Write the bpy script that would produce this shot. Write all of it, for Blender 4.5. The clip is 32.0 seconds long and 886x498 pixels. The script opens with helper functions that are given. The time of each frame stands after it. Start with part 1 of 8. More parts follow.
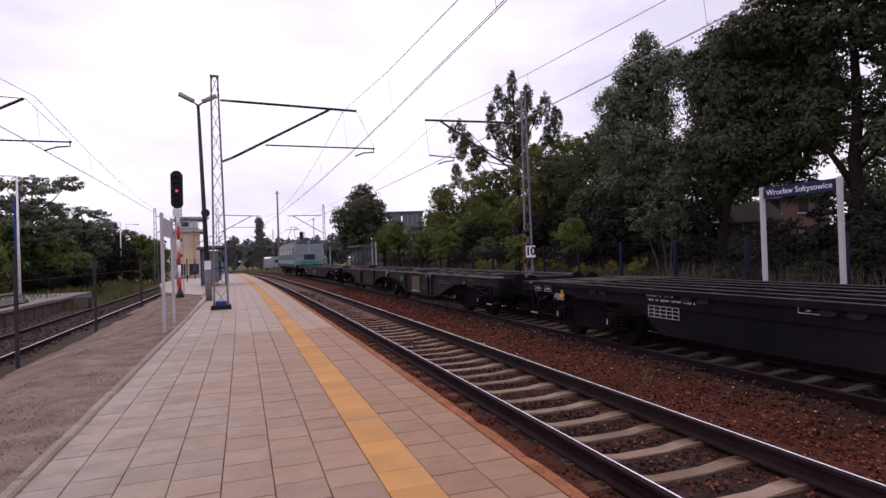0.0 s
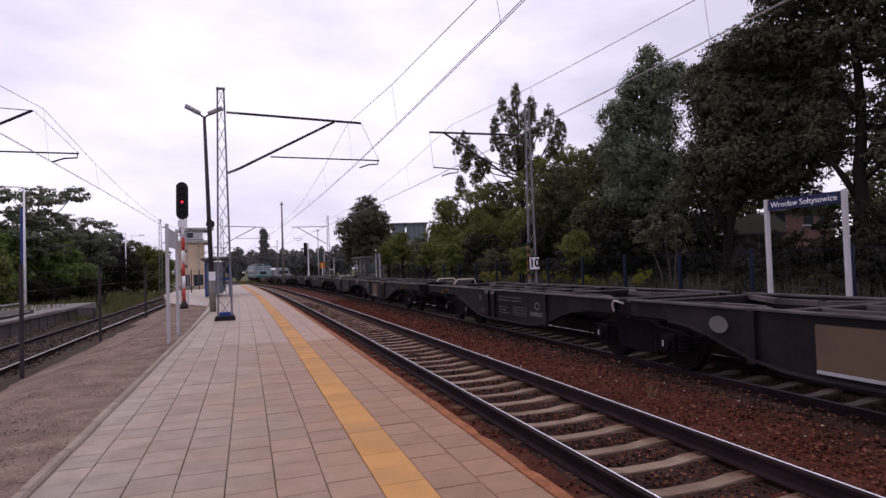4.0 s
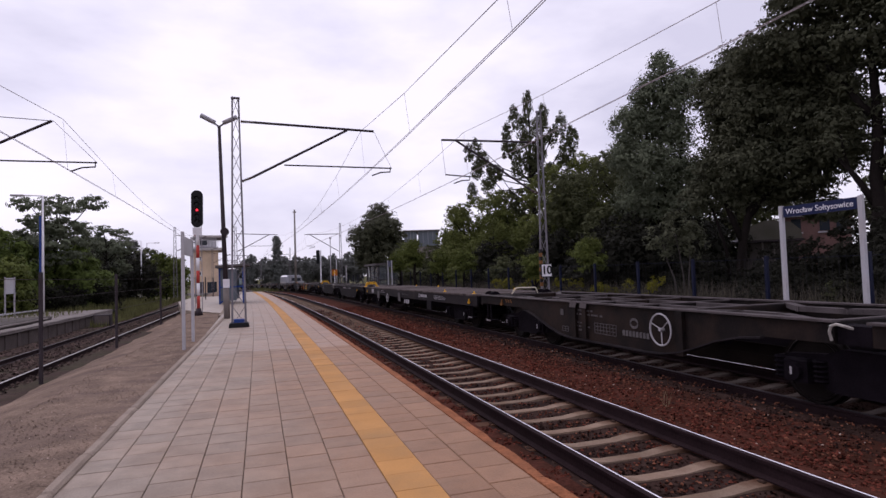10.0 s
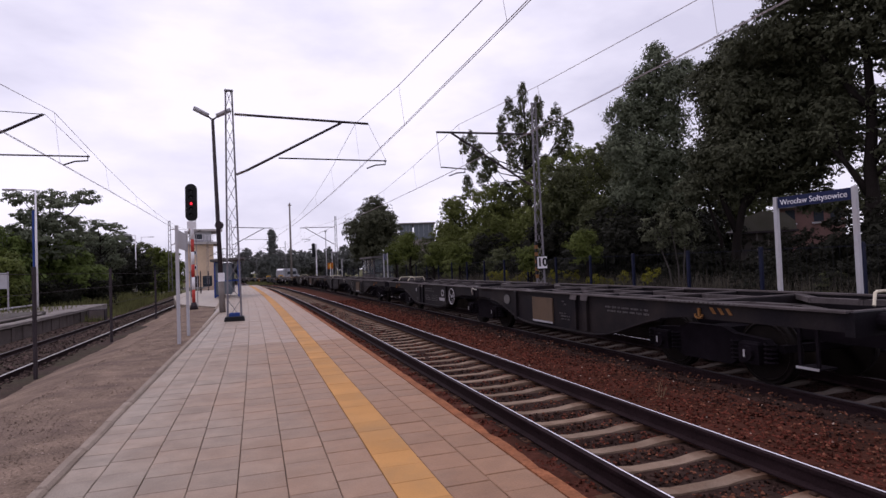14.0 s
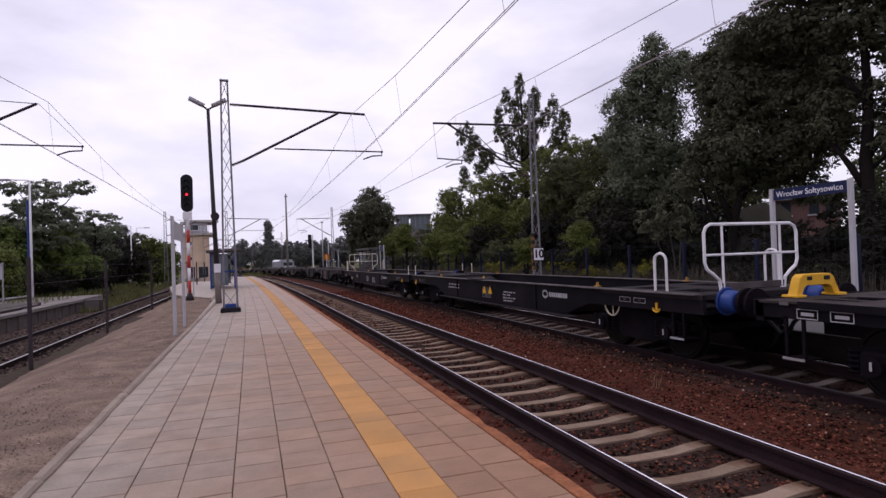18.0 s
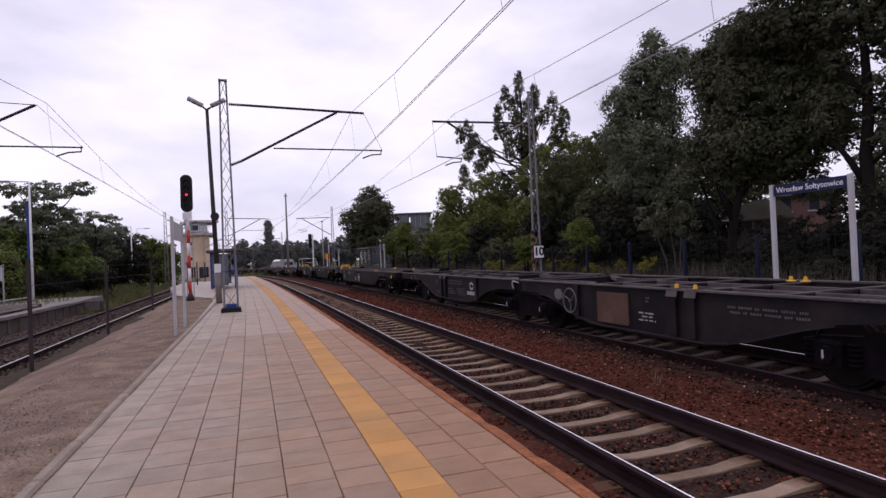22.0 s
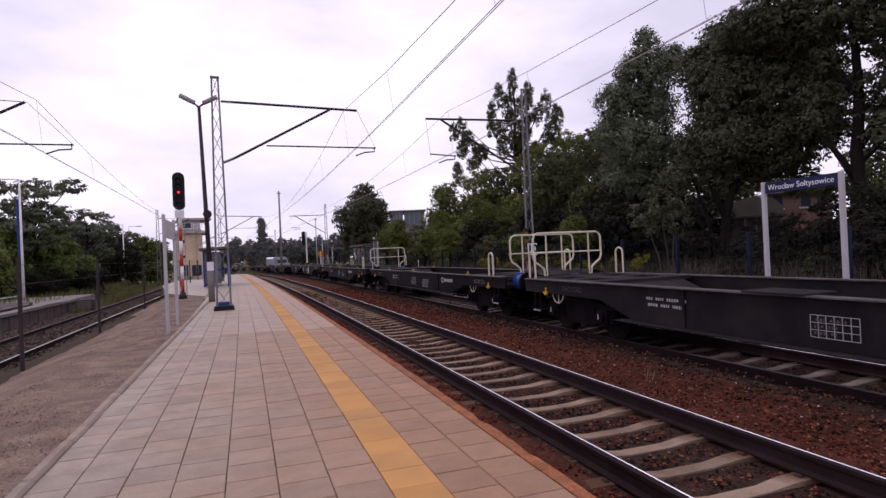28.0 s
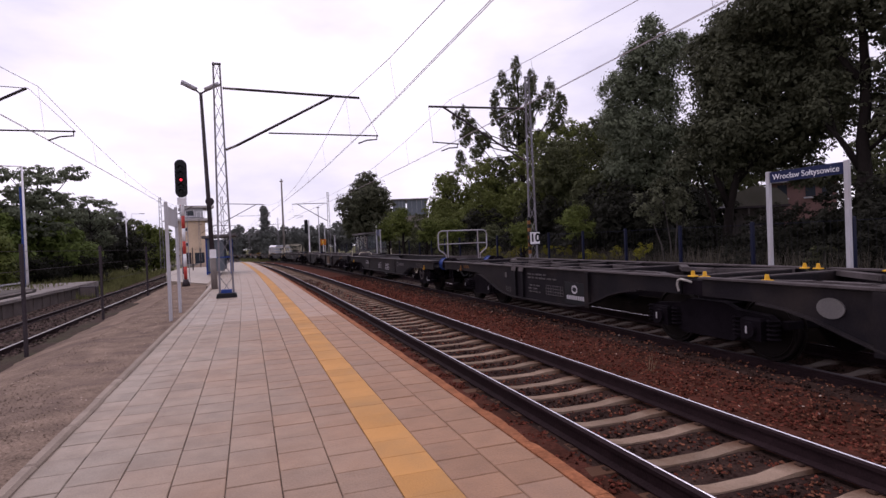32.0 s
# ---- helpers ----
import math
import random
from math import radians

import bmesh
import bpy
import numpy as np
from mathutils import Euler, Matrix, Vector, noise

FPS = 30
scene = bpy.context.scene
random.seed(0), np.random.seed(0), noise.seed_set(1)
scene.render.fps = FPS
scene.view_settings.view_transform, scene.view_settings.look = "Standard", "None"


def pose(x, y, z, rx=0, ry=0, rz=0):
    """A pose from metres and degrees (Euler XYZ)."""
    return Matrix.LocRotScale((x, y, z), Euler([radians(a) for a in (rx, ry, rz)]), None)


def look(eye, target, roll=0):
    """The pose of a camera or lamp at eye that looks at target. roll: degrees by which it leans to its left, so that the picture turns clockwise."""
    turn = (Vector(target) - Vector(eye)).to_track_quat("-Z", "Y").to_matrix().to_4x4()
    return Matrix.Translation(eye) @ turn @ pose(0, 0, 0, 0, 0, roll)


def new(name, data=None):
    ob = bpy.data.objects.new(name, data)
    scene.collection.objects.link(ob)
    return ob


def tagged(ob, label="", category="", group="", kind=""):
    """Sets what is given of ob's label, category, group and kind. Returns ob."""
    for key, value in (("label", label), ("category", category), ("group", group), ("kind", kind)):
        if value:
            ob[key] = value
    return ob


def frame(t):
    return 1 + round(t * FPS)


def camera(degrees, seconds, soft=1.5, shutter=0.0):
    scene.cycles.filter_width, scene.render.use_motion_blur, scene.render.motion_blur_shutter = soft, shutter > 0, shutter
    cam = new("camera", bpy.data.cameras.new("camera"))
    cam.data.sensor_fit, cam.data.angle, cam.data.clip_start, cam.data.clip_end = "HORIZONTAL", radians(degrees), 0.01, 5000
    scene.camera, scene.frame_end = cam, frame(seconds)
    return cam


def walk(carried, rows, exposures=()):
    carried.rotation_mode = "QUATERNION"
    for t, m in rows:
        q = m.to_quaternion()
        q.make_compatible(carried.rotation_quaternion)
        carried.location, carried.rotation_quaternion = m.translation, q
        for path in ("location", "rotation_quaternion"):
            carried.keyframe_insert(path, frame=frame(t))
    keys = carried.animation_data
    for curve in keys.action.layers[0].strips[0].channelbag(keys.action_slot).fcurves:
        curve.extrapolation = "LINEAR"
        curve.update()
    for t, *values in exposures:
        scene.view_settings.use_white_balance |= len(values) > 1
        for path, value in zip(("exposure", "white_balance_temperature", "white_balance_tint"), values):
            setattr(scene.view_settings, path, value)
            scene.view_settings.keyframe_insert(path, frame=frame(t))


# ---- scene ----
# The camera stands on the island platform, held by hand: seconds, place, heading to the right of the track, tilt up, lean.
cam = camera(75.4, 32.0, 1.45)
PATH = [
    (0, 0.027, 0.034, 1.568, 18.991, 0.460, -1.958), (0.5, 0.028, 0.025, 1.568, 18.902, 0.713, -1.614), (1, 0.035, 0.036, 1.568, 19.136, 0.921, -1.786),
    (1.5, 0.032, 0.031, 1.566, 19.073, 1.276, -1.817), (2, 0.031, 0.027, 1.567, 18.962, 1.470, -1.998), (2.5, 0.022, 0.029, 1.574, 18.861, 1.522, -1.847),
    (3, 0.025, 0.033, 1.571, 18.811, 1.472, -1.767), (3.5, 0.024, 0.026, 1.570, 18.731, 1.590, -1.781), (5.5, 0.018, 0.023, 1.570, 18.371, 1.633, -2.048),
    (6, 0.016, 0.020, 1.572, 18.262, 1.788, -2.226), (6.5, 0.007, 0.011, 1.573, 18.162, 1.955, -2.223), (7, -0.002, -0.003, 1.580, 18.034, 2.084, -1.950),
    (7.5, -0.003, -0.009, 1.571, 17.945, 2.175, -1.926), (8, 0.001, -0.005, 1.569, 17.943, 2.417, -1.958), (8.5, -0.001, -0.008, 1.573, 17.917, 2.575, -2.122),
    (9, 0.001, -0.010, 1.574, 17.772, 2.480, -1.830), (9.5, -0.010, -0.015, 1.573, 17.648, 2.415, -1.901), (10, -0.005, -0.009, 1.570, 17.501, 2.373, -1.848),
    (10.5, -0.005, -0.003, 1.568, 17.536, 2.277, -1.848), (11, -0.010, -0.005, 1.571, 17.548, 2.042, -1.826), (11.5, -0.001, -0.004, 1.569, 17.644, 1.840, -1.987),
    (12, -0.004, 0.003, 1.569, 17.660, 1.562, -2.081), (12.5, 0.003, 0.006, 1.566, 17.539, 1.622, -1.940), (13, 0.000, 0.000, 1.570, 17.569, 1.742, -2.214),
    (13.5, -0.001, 0.000, 1.577, 17.643, 1.580, -2.150), (14, 0.008, 0.002, 1.569, 17.897, 1.622, -2.151), (14.5, 0.004, -0.003, 1.573, 18.071, 1.458, -2.184),
    (16.5, 0.017, 0.014, 1.567, 18.173, 1.186, -1.966), (17, 0.015, 0.002, 1.567, 18.050, 1.394, -1.914), (17.5, 0.014, 0.010, 1.569, 18.005, 1.224, -2.150),
    (18, 0.011, 0.010, 1.567, 18.213, 0.760, -2.038), (18.5, 0.016, 0.015, 1.567, 18.340, 0.435, -2.045), (19, 0.013, 0.021, 1.566, 18.330, 0.423, -2.093),
    (19.5, 0.019, 0.016, 1.564, 18.267, 0.532, -2.123), (20, 0.016, 0.014, 1.567, 18.244, 0.444, -2.010), (20.5, 0.023, 0.020, 1.568, 18.288, 0.642, -2.321),
    (21, 0.019, 0.015, 1.567, 18.313, 0.857, -2.517), (21.5, 0.019, 0.019, 1.573, 18.265, 0.785, -2.582), (22, 0.023, 0.018, 1.565, 18.170, 0.605, -2.464),
    (22.5, 0.025, 0.022, 1.566, 18.397, 0.729, -2.319), (23, 0.025, 0.023, 1.567, 18.359, 0.644, -2.317), (23.5, 0.025, 0.027, 1.564, 18.407, 0.746, -2.341),
    (24, 0.024, 0.014, 1.566, 18.461, 0.676, -2.118), (24.5, 0.032, 0.014, 1.570, 18.389, 0.611, -2.169), (25, 0.025, 0.018, 1.567, 18.539, 0.699, -2.084),
    (25.5, 0.029, 0.023, 1.560, 18.538, 0.558, -2.237), (27.5, 0.033, 0.026, 1.567, 18.808, 0.315, -2.345), (28, 0.034, 0.020, 1.570, 18.767, 0.317, -2.574),
    (28.5, 0.041, 0.023, 1.568, 18.761, 0.213, -2.279), (29, 0.045, 0.019, 1.562, 18.745, -0.037, -2.213), (29.5, 0.045, 0.031, 1.564, 18.890, -0.151, -2.490),
    (30, 0.040, 0.034, 1.564, 18.802, -0.223, -2.409), (30.5, 0.047, 0.031, 1.563, 18.635, -0.482, -2.107), (31, 0.047, 0.035, 1.567, 18.559, -0.584, -2.297),
    (31.5, 0.044, 0.040, 1.557, 18.483, -0.825, -2.294), (32, 0.047, 0.040, 1.561, 18.468, -0.797, -2.337),
]


def held(x, y, z, yaw, pitch, lean):
    a, b = radians(yaw), radians(pitch)
    way = Vector((math.sin(a) * math.cos(b), math.cos(a) * math.cos(b), math.sin(b)))
    return look((x, y, z), Vector((x, y, z)) + way, lean)


walk(cam, [(r[0], held(*r[1:])) for r in PATH], [(0, 0.18, 6280, 28), (3, 0.09, 6220, 28), (7, 0.0, 6160, 26), (14, 0.0, 6160, 26), (20, 0.0, 6160, 26), (25, 0.04, 6160, 26), (28, 0.09, 6260, 29), (32, 0.15, 6300, 29)])

# ---- light: a bright overcast afternoon ----
SUN_EL, SUN_ROT = radians(48), radians(-35)
world = bpy.data.worlds.new("overcast_sky")
scene.world = world
world.use_nodes = True
wn, wl = world.node_tree.nodes, world.node_tree.links
wn.clear()
sky = wn.new("ShaderNodeTexSky")
sky.sky_type, sky.sun_disc, sky.sun_elevation, sky.sun_rotation = "NISHITA", False, SUN_EL, SUN_ROT
bg_sky = wn.new("ShaderNodeBackground")
bg_sky.inputs[1].default_value = 0.06
wl.new(sky.outputs[0], bg_sky.inputs[0])
tc = wn.new("ShaderNodeTexCoord")
mp = wn.new("ShaderNodeMapping")
mp.inputs["Scale"].default_value = (1.0, 1.0, 2.6)
wl.new(tc.outputs["Generated"], mp.inputs[0])
cn = wn.new("ShaderNodeTexNoise")
cn.inputs["Scale"].default_value, cn.inputs["Detail"].default_value, cn.inputs["Roughness"].default_value = 2.3, 7, 0.52
wl.new(mp.outputs[0], cn.inputs["Vector"])
cr = wn.new("ShaderNodeValToRGB")
cr.color_ramp.elements[0].position, cr.color_ramp.elements[0].color = 0.34, (0.66, 0.667, 0.735, 1)
cr.color_ramp.elements[1].position, cr.color_ramp.elements[1].color = 0.60, (0.98, 0.978, 0.995, 1)
wl.new(cn.outputs[0], cr.inputs[0])
bg_cloud = wn.new("ShaderNodeBackground")
bg_cloud.inputs[1].default_value = 1.10
wl.new(cr.outputs[0], bg_cloud.inputs[0])
wm = wn.new("ShaderNodeMixShader")
wm.inputs[0].default_value = 0.9
wl.new(bg_sky.outputs[0], wm.inputs[1])
wl.new(bg_cloud.outputs[0], wm.inputs[2])
wo = wn.new("ShaderNodeOutputWorld")
wl.new(wm.outputs[0], wo.inputs[0])
sun = new("sun", bpy.data.lights.new("sun", "SUN"))
sun.data.energy, sun.data.angle, sun.data.color = 0.7, radians(20), (1.0, 0.96, 0.9)
sun.matrix_world = look((0, 0, 50), (50 * math.sin(SUN_ROT + math.pi) * math.cos(SUN_EL), 50 * math.cos(SUN_ROT + math.pi) * math.cos(SUN_EL), 50 - 50 * math.sin(SUN_EL)))


# ---- materials ----
def mat(name, color, rough=0.7, metal=0.0, vary=0.25, scale=6.0, bump=0.1, grain=60.0, dirt=None, dirt_amount=0.5, dirt_scale=1.2, per_piece=0.0, stretch=(1, 1, 1), spec=0.18, island=False, trans=0.0, rust=None, fixed=False):
    m = bpy.data.materials.new(name)
    m.use_nodes = True
    n, l = m.node_tree.nodes, m.node_tree.links
    b = n["Principled BSDF"]
    b.inputs["Roughness"].default_value, b.inputs["Metallic"].default_value = rough, metal
    b.inputs["Specular IOR Level"].default_value = spec
    geo = n.new("ShaderNodeTexCoord")
    mapping = n.new("ShaderNodeMapping")
    mapping.inputs["Scale"].default_value = stretch
    l.new(n.new("ShaderNodeNewGeometry").outputs["Position"] if fixed else geo.outputs["Object"], mapping.inputs[0])
    big = n.new("ShaderNodeTexNoise")
    big.inputs["Scale"].default_value, big.inputs["Detail"].default_value = scale, 5
    fine = n.new("ShaderNodeTexNoise")
    fine.inputs["Scale"].default_value, fine.inputs["Detail"].default_value = grain, 4
    for t in (big, fine):
        l.new(mapping.outputs[0], t.inputs["Vector"])
    add = n.new("ShaderNodeMath")
    add.operation = "ADD"
    l.new(big.outputs[0], add.inputs[0])
    l.new(fine.outputs[0], add.inputs[1])
    if per_piece:
        src = n.new("ShaderNodeNewGeometry").outputs["Random Per Island"] if island else n.new("ShaderNodeObjectInfo").outputs["Random"]
        sc = n.new("ShaderNodeMath")
        sc.operation, sc.inputs[1].default_value, sc.inputs[2].default_value = "MULTIPLY_ADD", per_piece, -per_piece / 2
        l.new(src, sc.inputs[0])
        add2 = n.new("ShaderNodeMath")
        add2.operation = "ADD"
        l.new(add.outputs[0], add2.inputs[0])
        l.new(sc.outputs[0], add2.inputs[1])
        add = add2
    rng = n.new("ShaderNodeMapRange")
    rng.inputs["From Min"].default_value, rng.inputs["From Max"].default_value = 0.6, 1.4
    rng.inputs["To Min"].default_value, rng.inputs["To Max"].default_value = 1 - vary, 1 + vary
    rng.clamp = False
    l.new(add.outputs[0], rng.inputs["Value"])
    mul = n.new("ShaderNodeVectorMath")
    mul.operation = "SCALE"
    mul.inputs[0].default_value = color
    l.new(rng.outputs[0], mul.inputs["Scale"])
    out = mul.outputs[0]
    if dirt:
        dn = n.new("ShaderNodeTexNoise")
        dn.inputs["Scale"].default_value, dn.inputs["Detail"].default_value, dn.inputs["Roughness"].default_value = dirt_scale, 6, 0.62
        l.new(mapping.outputs[0], dn.inputs["Vector"])
        dr = n.new("ShaderNodeMapRange")
        dr.inputs["From Min"].default_value, dr.inputs["From Max"].default_value, dr.inputs["To Max"].default_value = 0.45, 0.68, dirt_amount
        l.new(dn.outputs[0], dr.inputs["Value"])
        mix = n.new("ShaderNodeMix")
        mix.data_type = "RGBA"
        l.new(dr.outputs[0], mix.inputs["Factor"])
        l.new(out, mix.inputs[6])
        mix.inputs[7].default_value = (*dirt, 1)
        out = mix.outputs[2]
    if rust:
        # iron dust, thicker towards the main track
        pos = n.new("ShaderNodeNewGeometry")
        sep = n.new("ShaderNodeSeparateXYZ")
        l.new(pos.outputs["Position"], sep.inputs[0])
        blot = n.new("ShaderNodeTexNoise")
        blot.inputs["Scale"].default_value, blot.inputs["Detail"].default_value = 0.9, 6
        l.new(pos.outputs["Position"], blot.inputs["Vector"])
        wob = n.new("ShaderNodeMath")
        wob.operation, wob.inputs[1].default_value = "MULTIPLY_ADD", 2.4
        l.new(blot.outputs[0], wob.inputs[0])
        l.new(sep.outputs[0], wob.inputs[2])
        if per_piece:
            more = n.new("ShaderNodeMath")
            more.operation, more.inputs[1].default_value = "MULTIPLY_ADD", 0.35
            l.new(src, more.inputs[0])
            l.new(wob.outputs[0], more.inputs[2])
            wob = more
        rr = n.new("ShaderNodeMapRange")
        rr.inputs["From Min"].default_value, rr.inputs["From Max"].default_value, rr.inputs["To Max"].default_value = -0.1, 2.8, 0.97
        l.new(wob.outputs[0], rr.inputs["Value"])
        rmix = n.new("ShaderNodeMix")
        rmix.data_type, rmix.blend_type = "RGBA", "MIX"
        l.new(rr.outputs[0], rmix.inputs["Factor"])
        l.new(out, rmix.inputs[6])
        tint = n.new("ShaderNodeVectorMath")
        tint.operation = "SCALE"
        tint.inputs[0].default_value = rust
        l.new(rng.outputs[0], tint.inputs["Scale"])
        l.new(tint.outputs[0], rmix.inputs[7])
        out = rmix.outputs[2]
    l.new(out, b.inputs["Base Color"])
    if bump:
        bp = n.new("ShaderNodeBump")
        bp.inputs["Strength"].default_value, bp.inputs["Distance"].default_value = bump, 0.02
        l.new(add.outputs[0], bp.inputs["Height"])
        l.new(bp.outputs[0], b.inputs["Normal"])
    if trans:
        tr = n.new("ShaderNodeBsdfTranslucent")
        l.new(out, tr.inputs[0])
        ms = n.new("ShaderNodeMixShader")
        ms.inputs[0].default_value = trans
        l.new(b.outputs[0], ms.inputs[1])
        l.new(tr.outputs[0], ms.inputs[2])
        l.new(ms.outputs[0], n["Material Output"].inputs[0])
    return m


def glow(name, color, strength):
    m = bpy.data.materials.new(name)
    m.use_nodes = True
    b = m.node_tree.nodes["Principled BSDF"]
    b.inputs["Base Color"].default_value = (*color, 1)
    b.inputs["Emission Color"].default_value, b.inputs["Emission Strength"].default_value = (*color, 1), strength
    return m


def glass(name, color, alpha=0.35):
    m = bpy.data.materials.new(name)
    m.use_nodes = True
    b = m.node_tree.nodes["Principled BSDF"]
    b.inputs["Base Color"].default_value = (*color, 1)
    b.inputs["Roughness"].default_value, b.inputs["Alpha"].default_value = 0.08, alpha
    return m


M_TILE = mat("concrete_paving", (0.284, 0.225, 0.178), 0.66, vary=0.22, spec=0.4, scale=5.0, bump=0.25, grain=70, per_piece=0.38, dirt=(0.165, 0.122, 0.092), dirt_amount=0.65, dirt_scale=1.7, rust=(0.258, 0.138, 0.077), fixed=True)
M_TILE_REST = mat("concrete_paving_far", (0.290, 0.230, 0.182), 0.50, vary=0.22, spec=0.5, scale=5.0, bump=0.15, grain=70, per_piece=0.38, island=True, dirt=(0.165, 0.122, 0.092), dirt_amount=0.65, dirt_scale=1.7, rust=(0.258, 0.138, 0.077), fixed=True)
M_YELLOW_TILE = mat("yellow_paving", (0.46, 0.232, 0.078), 0.85, vary=0.2, scale=1.5, bump=0.15, grain=90, per_piece=0.5, island=True, dirt=(0.30, 0.19, 0.10), dirt_amount=0.5, dirt_scale=1.0, fixed=True)
M_JOINT = mat("paving_joint", (0.065, 0.046, 0.038), 0.95, vary=0.3, grain=120, spec=0.05)
M_EDGE = mat("rust_stained_concrete_edge", (0.27, 0.105, 0.052), 0.9, vary=0.45, scale=5, bump=0.7, grain=30, dirt=(0.19, 0.085, 0.048), dirt_amount=0.7, dirt_scale=2.2, spec=0.05)
M_KERB = mat("grey_kerb_concrete", (0.27, 0.215, 0.175), 0.9, vary=0.25, scale=3, bump=0.4, grain=70, per_piece=0.25, dirt=(0.18, 0.135, 0.105), dirt_amount=0.6, dirt_scale=2.0, fixed=True)
M_CONC = mat("weathered_concrete", (0.20, 0.175, 0.165), 0.9, vary=0.25, scale=2, bump=0.4, grain=50, dirt=(0.13, 0.11, 0.10), dirt_amount=0.7, dirt_scale=0.8)
M_OLDWALL = mat("sooty_old_concrete", (0.105, 0.084, 0.079), 0.92, vary=0.35, scale=2, bump=0.5, grain=40, dirt=(0.075, 0.060, 0.058), dirt_amount=0.8, dirt_scale=1.1)
M_DIRT = mat("trodden_gravel_soil", (0.205, 0.148, 0.115), 0.95, vary=0.55, scale=2.6, bump=1.0, grain=38, dirt=(0.130, 0.094, 0.080), dirt_amount=0.85, dirt_scale=0.9, spec=0.03)
M_BALLAST = mat("rusty_ballast", (0.074, 0.0270, 0.0190), 0.95, vary=0.55, scale=6, bump=1.0, grain=28, dirt=(0.038, 0.018, 0.012), dirt_amount=0.8, dirt_scale=1.3, spec=0.02)
# Oily bed tone; on track 2 it also paints the train's shade.
M_OILSHADEBED = mat("oily_shaded_ballast", (0.044, 0.0260, 0.0215), 0.95, vary=0.55, scale=6, bump=1.0, grain=28, dirt=(0.018, 0.012, 0.011), dirt_amount=0.8, dirt_scale=1.3, spec=0.02)
M_STONE = mat("ballast_stone", (0.085, 0.0250, 0.0168), 0.92, vary=0.45, scale=9, bump=0.5, grain=60, per_piece=1.5, island=True, spec=0.03)
M_DARKSTONE = mat("dark_oily_shaded_stone", (0.033, 0.0185, 0.0155), 0.92, vary=0.45, scale=9, bump=0.5, grain=60, per_piece=1.4, island=True, spec=0.03)
M_TANSTONE = mat("light_brown_stone", (0.142, 0.058, 0.036), 0.92, vary=0.4, scale=9, bump=0.4, grain=60, per_piece=1.4, island=True, spec=0.03)
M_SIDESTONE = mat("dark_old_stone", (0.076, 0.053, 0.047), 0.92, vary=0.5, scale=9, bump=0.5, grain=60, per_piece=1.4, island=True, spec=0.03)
M_PALESTONE = mat("pale_stone", (0.38, 0.29, 0.24), 0.9, vary=0.3, scale=9, bump=0.4, grain=60)
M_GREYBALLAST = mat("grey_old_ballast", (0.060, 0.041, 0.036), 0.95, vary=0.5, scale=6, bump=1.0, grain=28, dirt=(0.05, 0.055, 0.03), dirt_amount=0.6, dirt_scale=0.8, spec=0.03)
M_SLEEPER = mat("concrete_sleeper", (0.237, 0.170, 0.126), 0.88, vary=0.25, scale=3, bump=0.4, grain=60, per_piece=0.6, dirt=(0.13, 0.075, 0.048), dirt_amount=0.7, dirt_scale=2.2, spec=0.06, fixed=True)
# Darker copy of the sleeper concrete: grime, and the train's shade in its colour.
M_SLEEPER_SHADED = mat("grimy_shaded_concrete_sleeper", (0.155, 0.126, 0.114), 0.9, vary=0.25, scale=3, bump=0.3, grain=60, per_piece=0.7, dirt=(0.10, 0.075, 0.062), dirt_amount=0.7, dirt_scale=2.2, spec=0.05, fixed=True)
M_VERGEGRIT = mat("grey_brown_grit", (0.21, 0.160, 0.132), 0.92, vary=0.4, scale=9, bump=0.2, grain=60, per_piece=0.6, island=True, spec=0.03)
M_RAIL = mat("rusted_rail_side", (0.021, 0.0118, 0.0135), 0.75, 0.0, vary=0.4, scale=4, bump=0.3, grain=50, spec=0.06)
M_RAILHEAD = mat("polished_rail_head", (0.62, 0.60, 0.65), 0.25, 1.0, vary=0.1, scale=2, bump=0.05, grain=40)
# Dark rail head; on track 2 its colour stands in for the train's reflection.
M_RAILDARK = mat("dark_rail_head", (0.06, 0.05, 0.055), 0.5, 0.5, vary=0.3, scale=4, bump=0.1, spec=0.1)
M_RAILOLD = mat("dull_rail_head", (0.34, 0.32, 0.32), 0.36, 1.0, vary=0.2, scale=4, bump=0.1)
M_CLIP = mat("rail_clip_iron", (0.040, 0.021, 0.015), 0.9, 0.0)
M_GROUND = mat("rough_ground_grass", (0.085, 0.085, 0.04), 0.95, vary=0.5, scale=0.35, bump=0.8, grain=9, dirt=(0.14, 0.12, 0.07), dirt_amount=0.8, dirt_scale=0.09, spec=0.03)
M_ASPHALT = mat("asphalt", (0.09, 0.085, 0.085), 0.9, vary=0.2, scale=1, bump=0.3, grain=80)
M_ROAD = mat("pale_worn_asphalt", (0.22, 0.20, 0.19), 0.9, vary=0.2, scale=0.6, bump=0.2, grain=40)
M_DARKSLAB = mat("dark_weathered_slab", (0.065, 0.055, 0.052), 0.92, vary=0.35, scale=2, bump=0.4, grain=50, dirt=(0.10, 0.085, 0.075), dirt_amount=0.6, dirt_scale=1.2)
M_TEAL = mat("bright_teal_paint", (0.05, 0.26, 0.24), 0.5, vary=0.15, scale=3)
# Base colour lifted to grey-blue in place of sky mirrored in the windscreens.
M_CABGLASS = mat("sky_tinted_cab_glass", (0.12, 0.14, 0.155), 0.15, vary=0.1, bump=0, spec=0.6)
M_STEELPAINT = mat("grey_painted_steel", (0.33, 0.32, 0.35), 0.6, 0.2, vary=0.2, scale=3, bump=0.1, dirt=(0.20, 0.13, 0.10), dirt_amount=0.6)
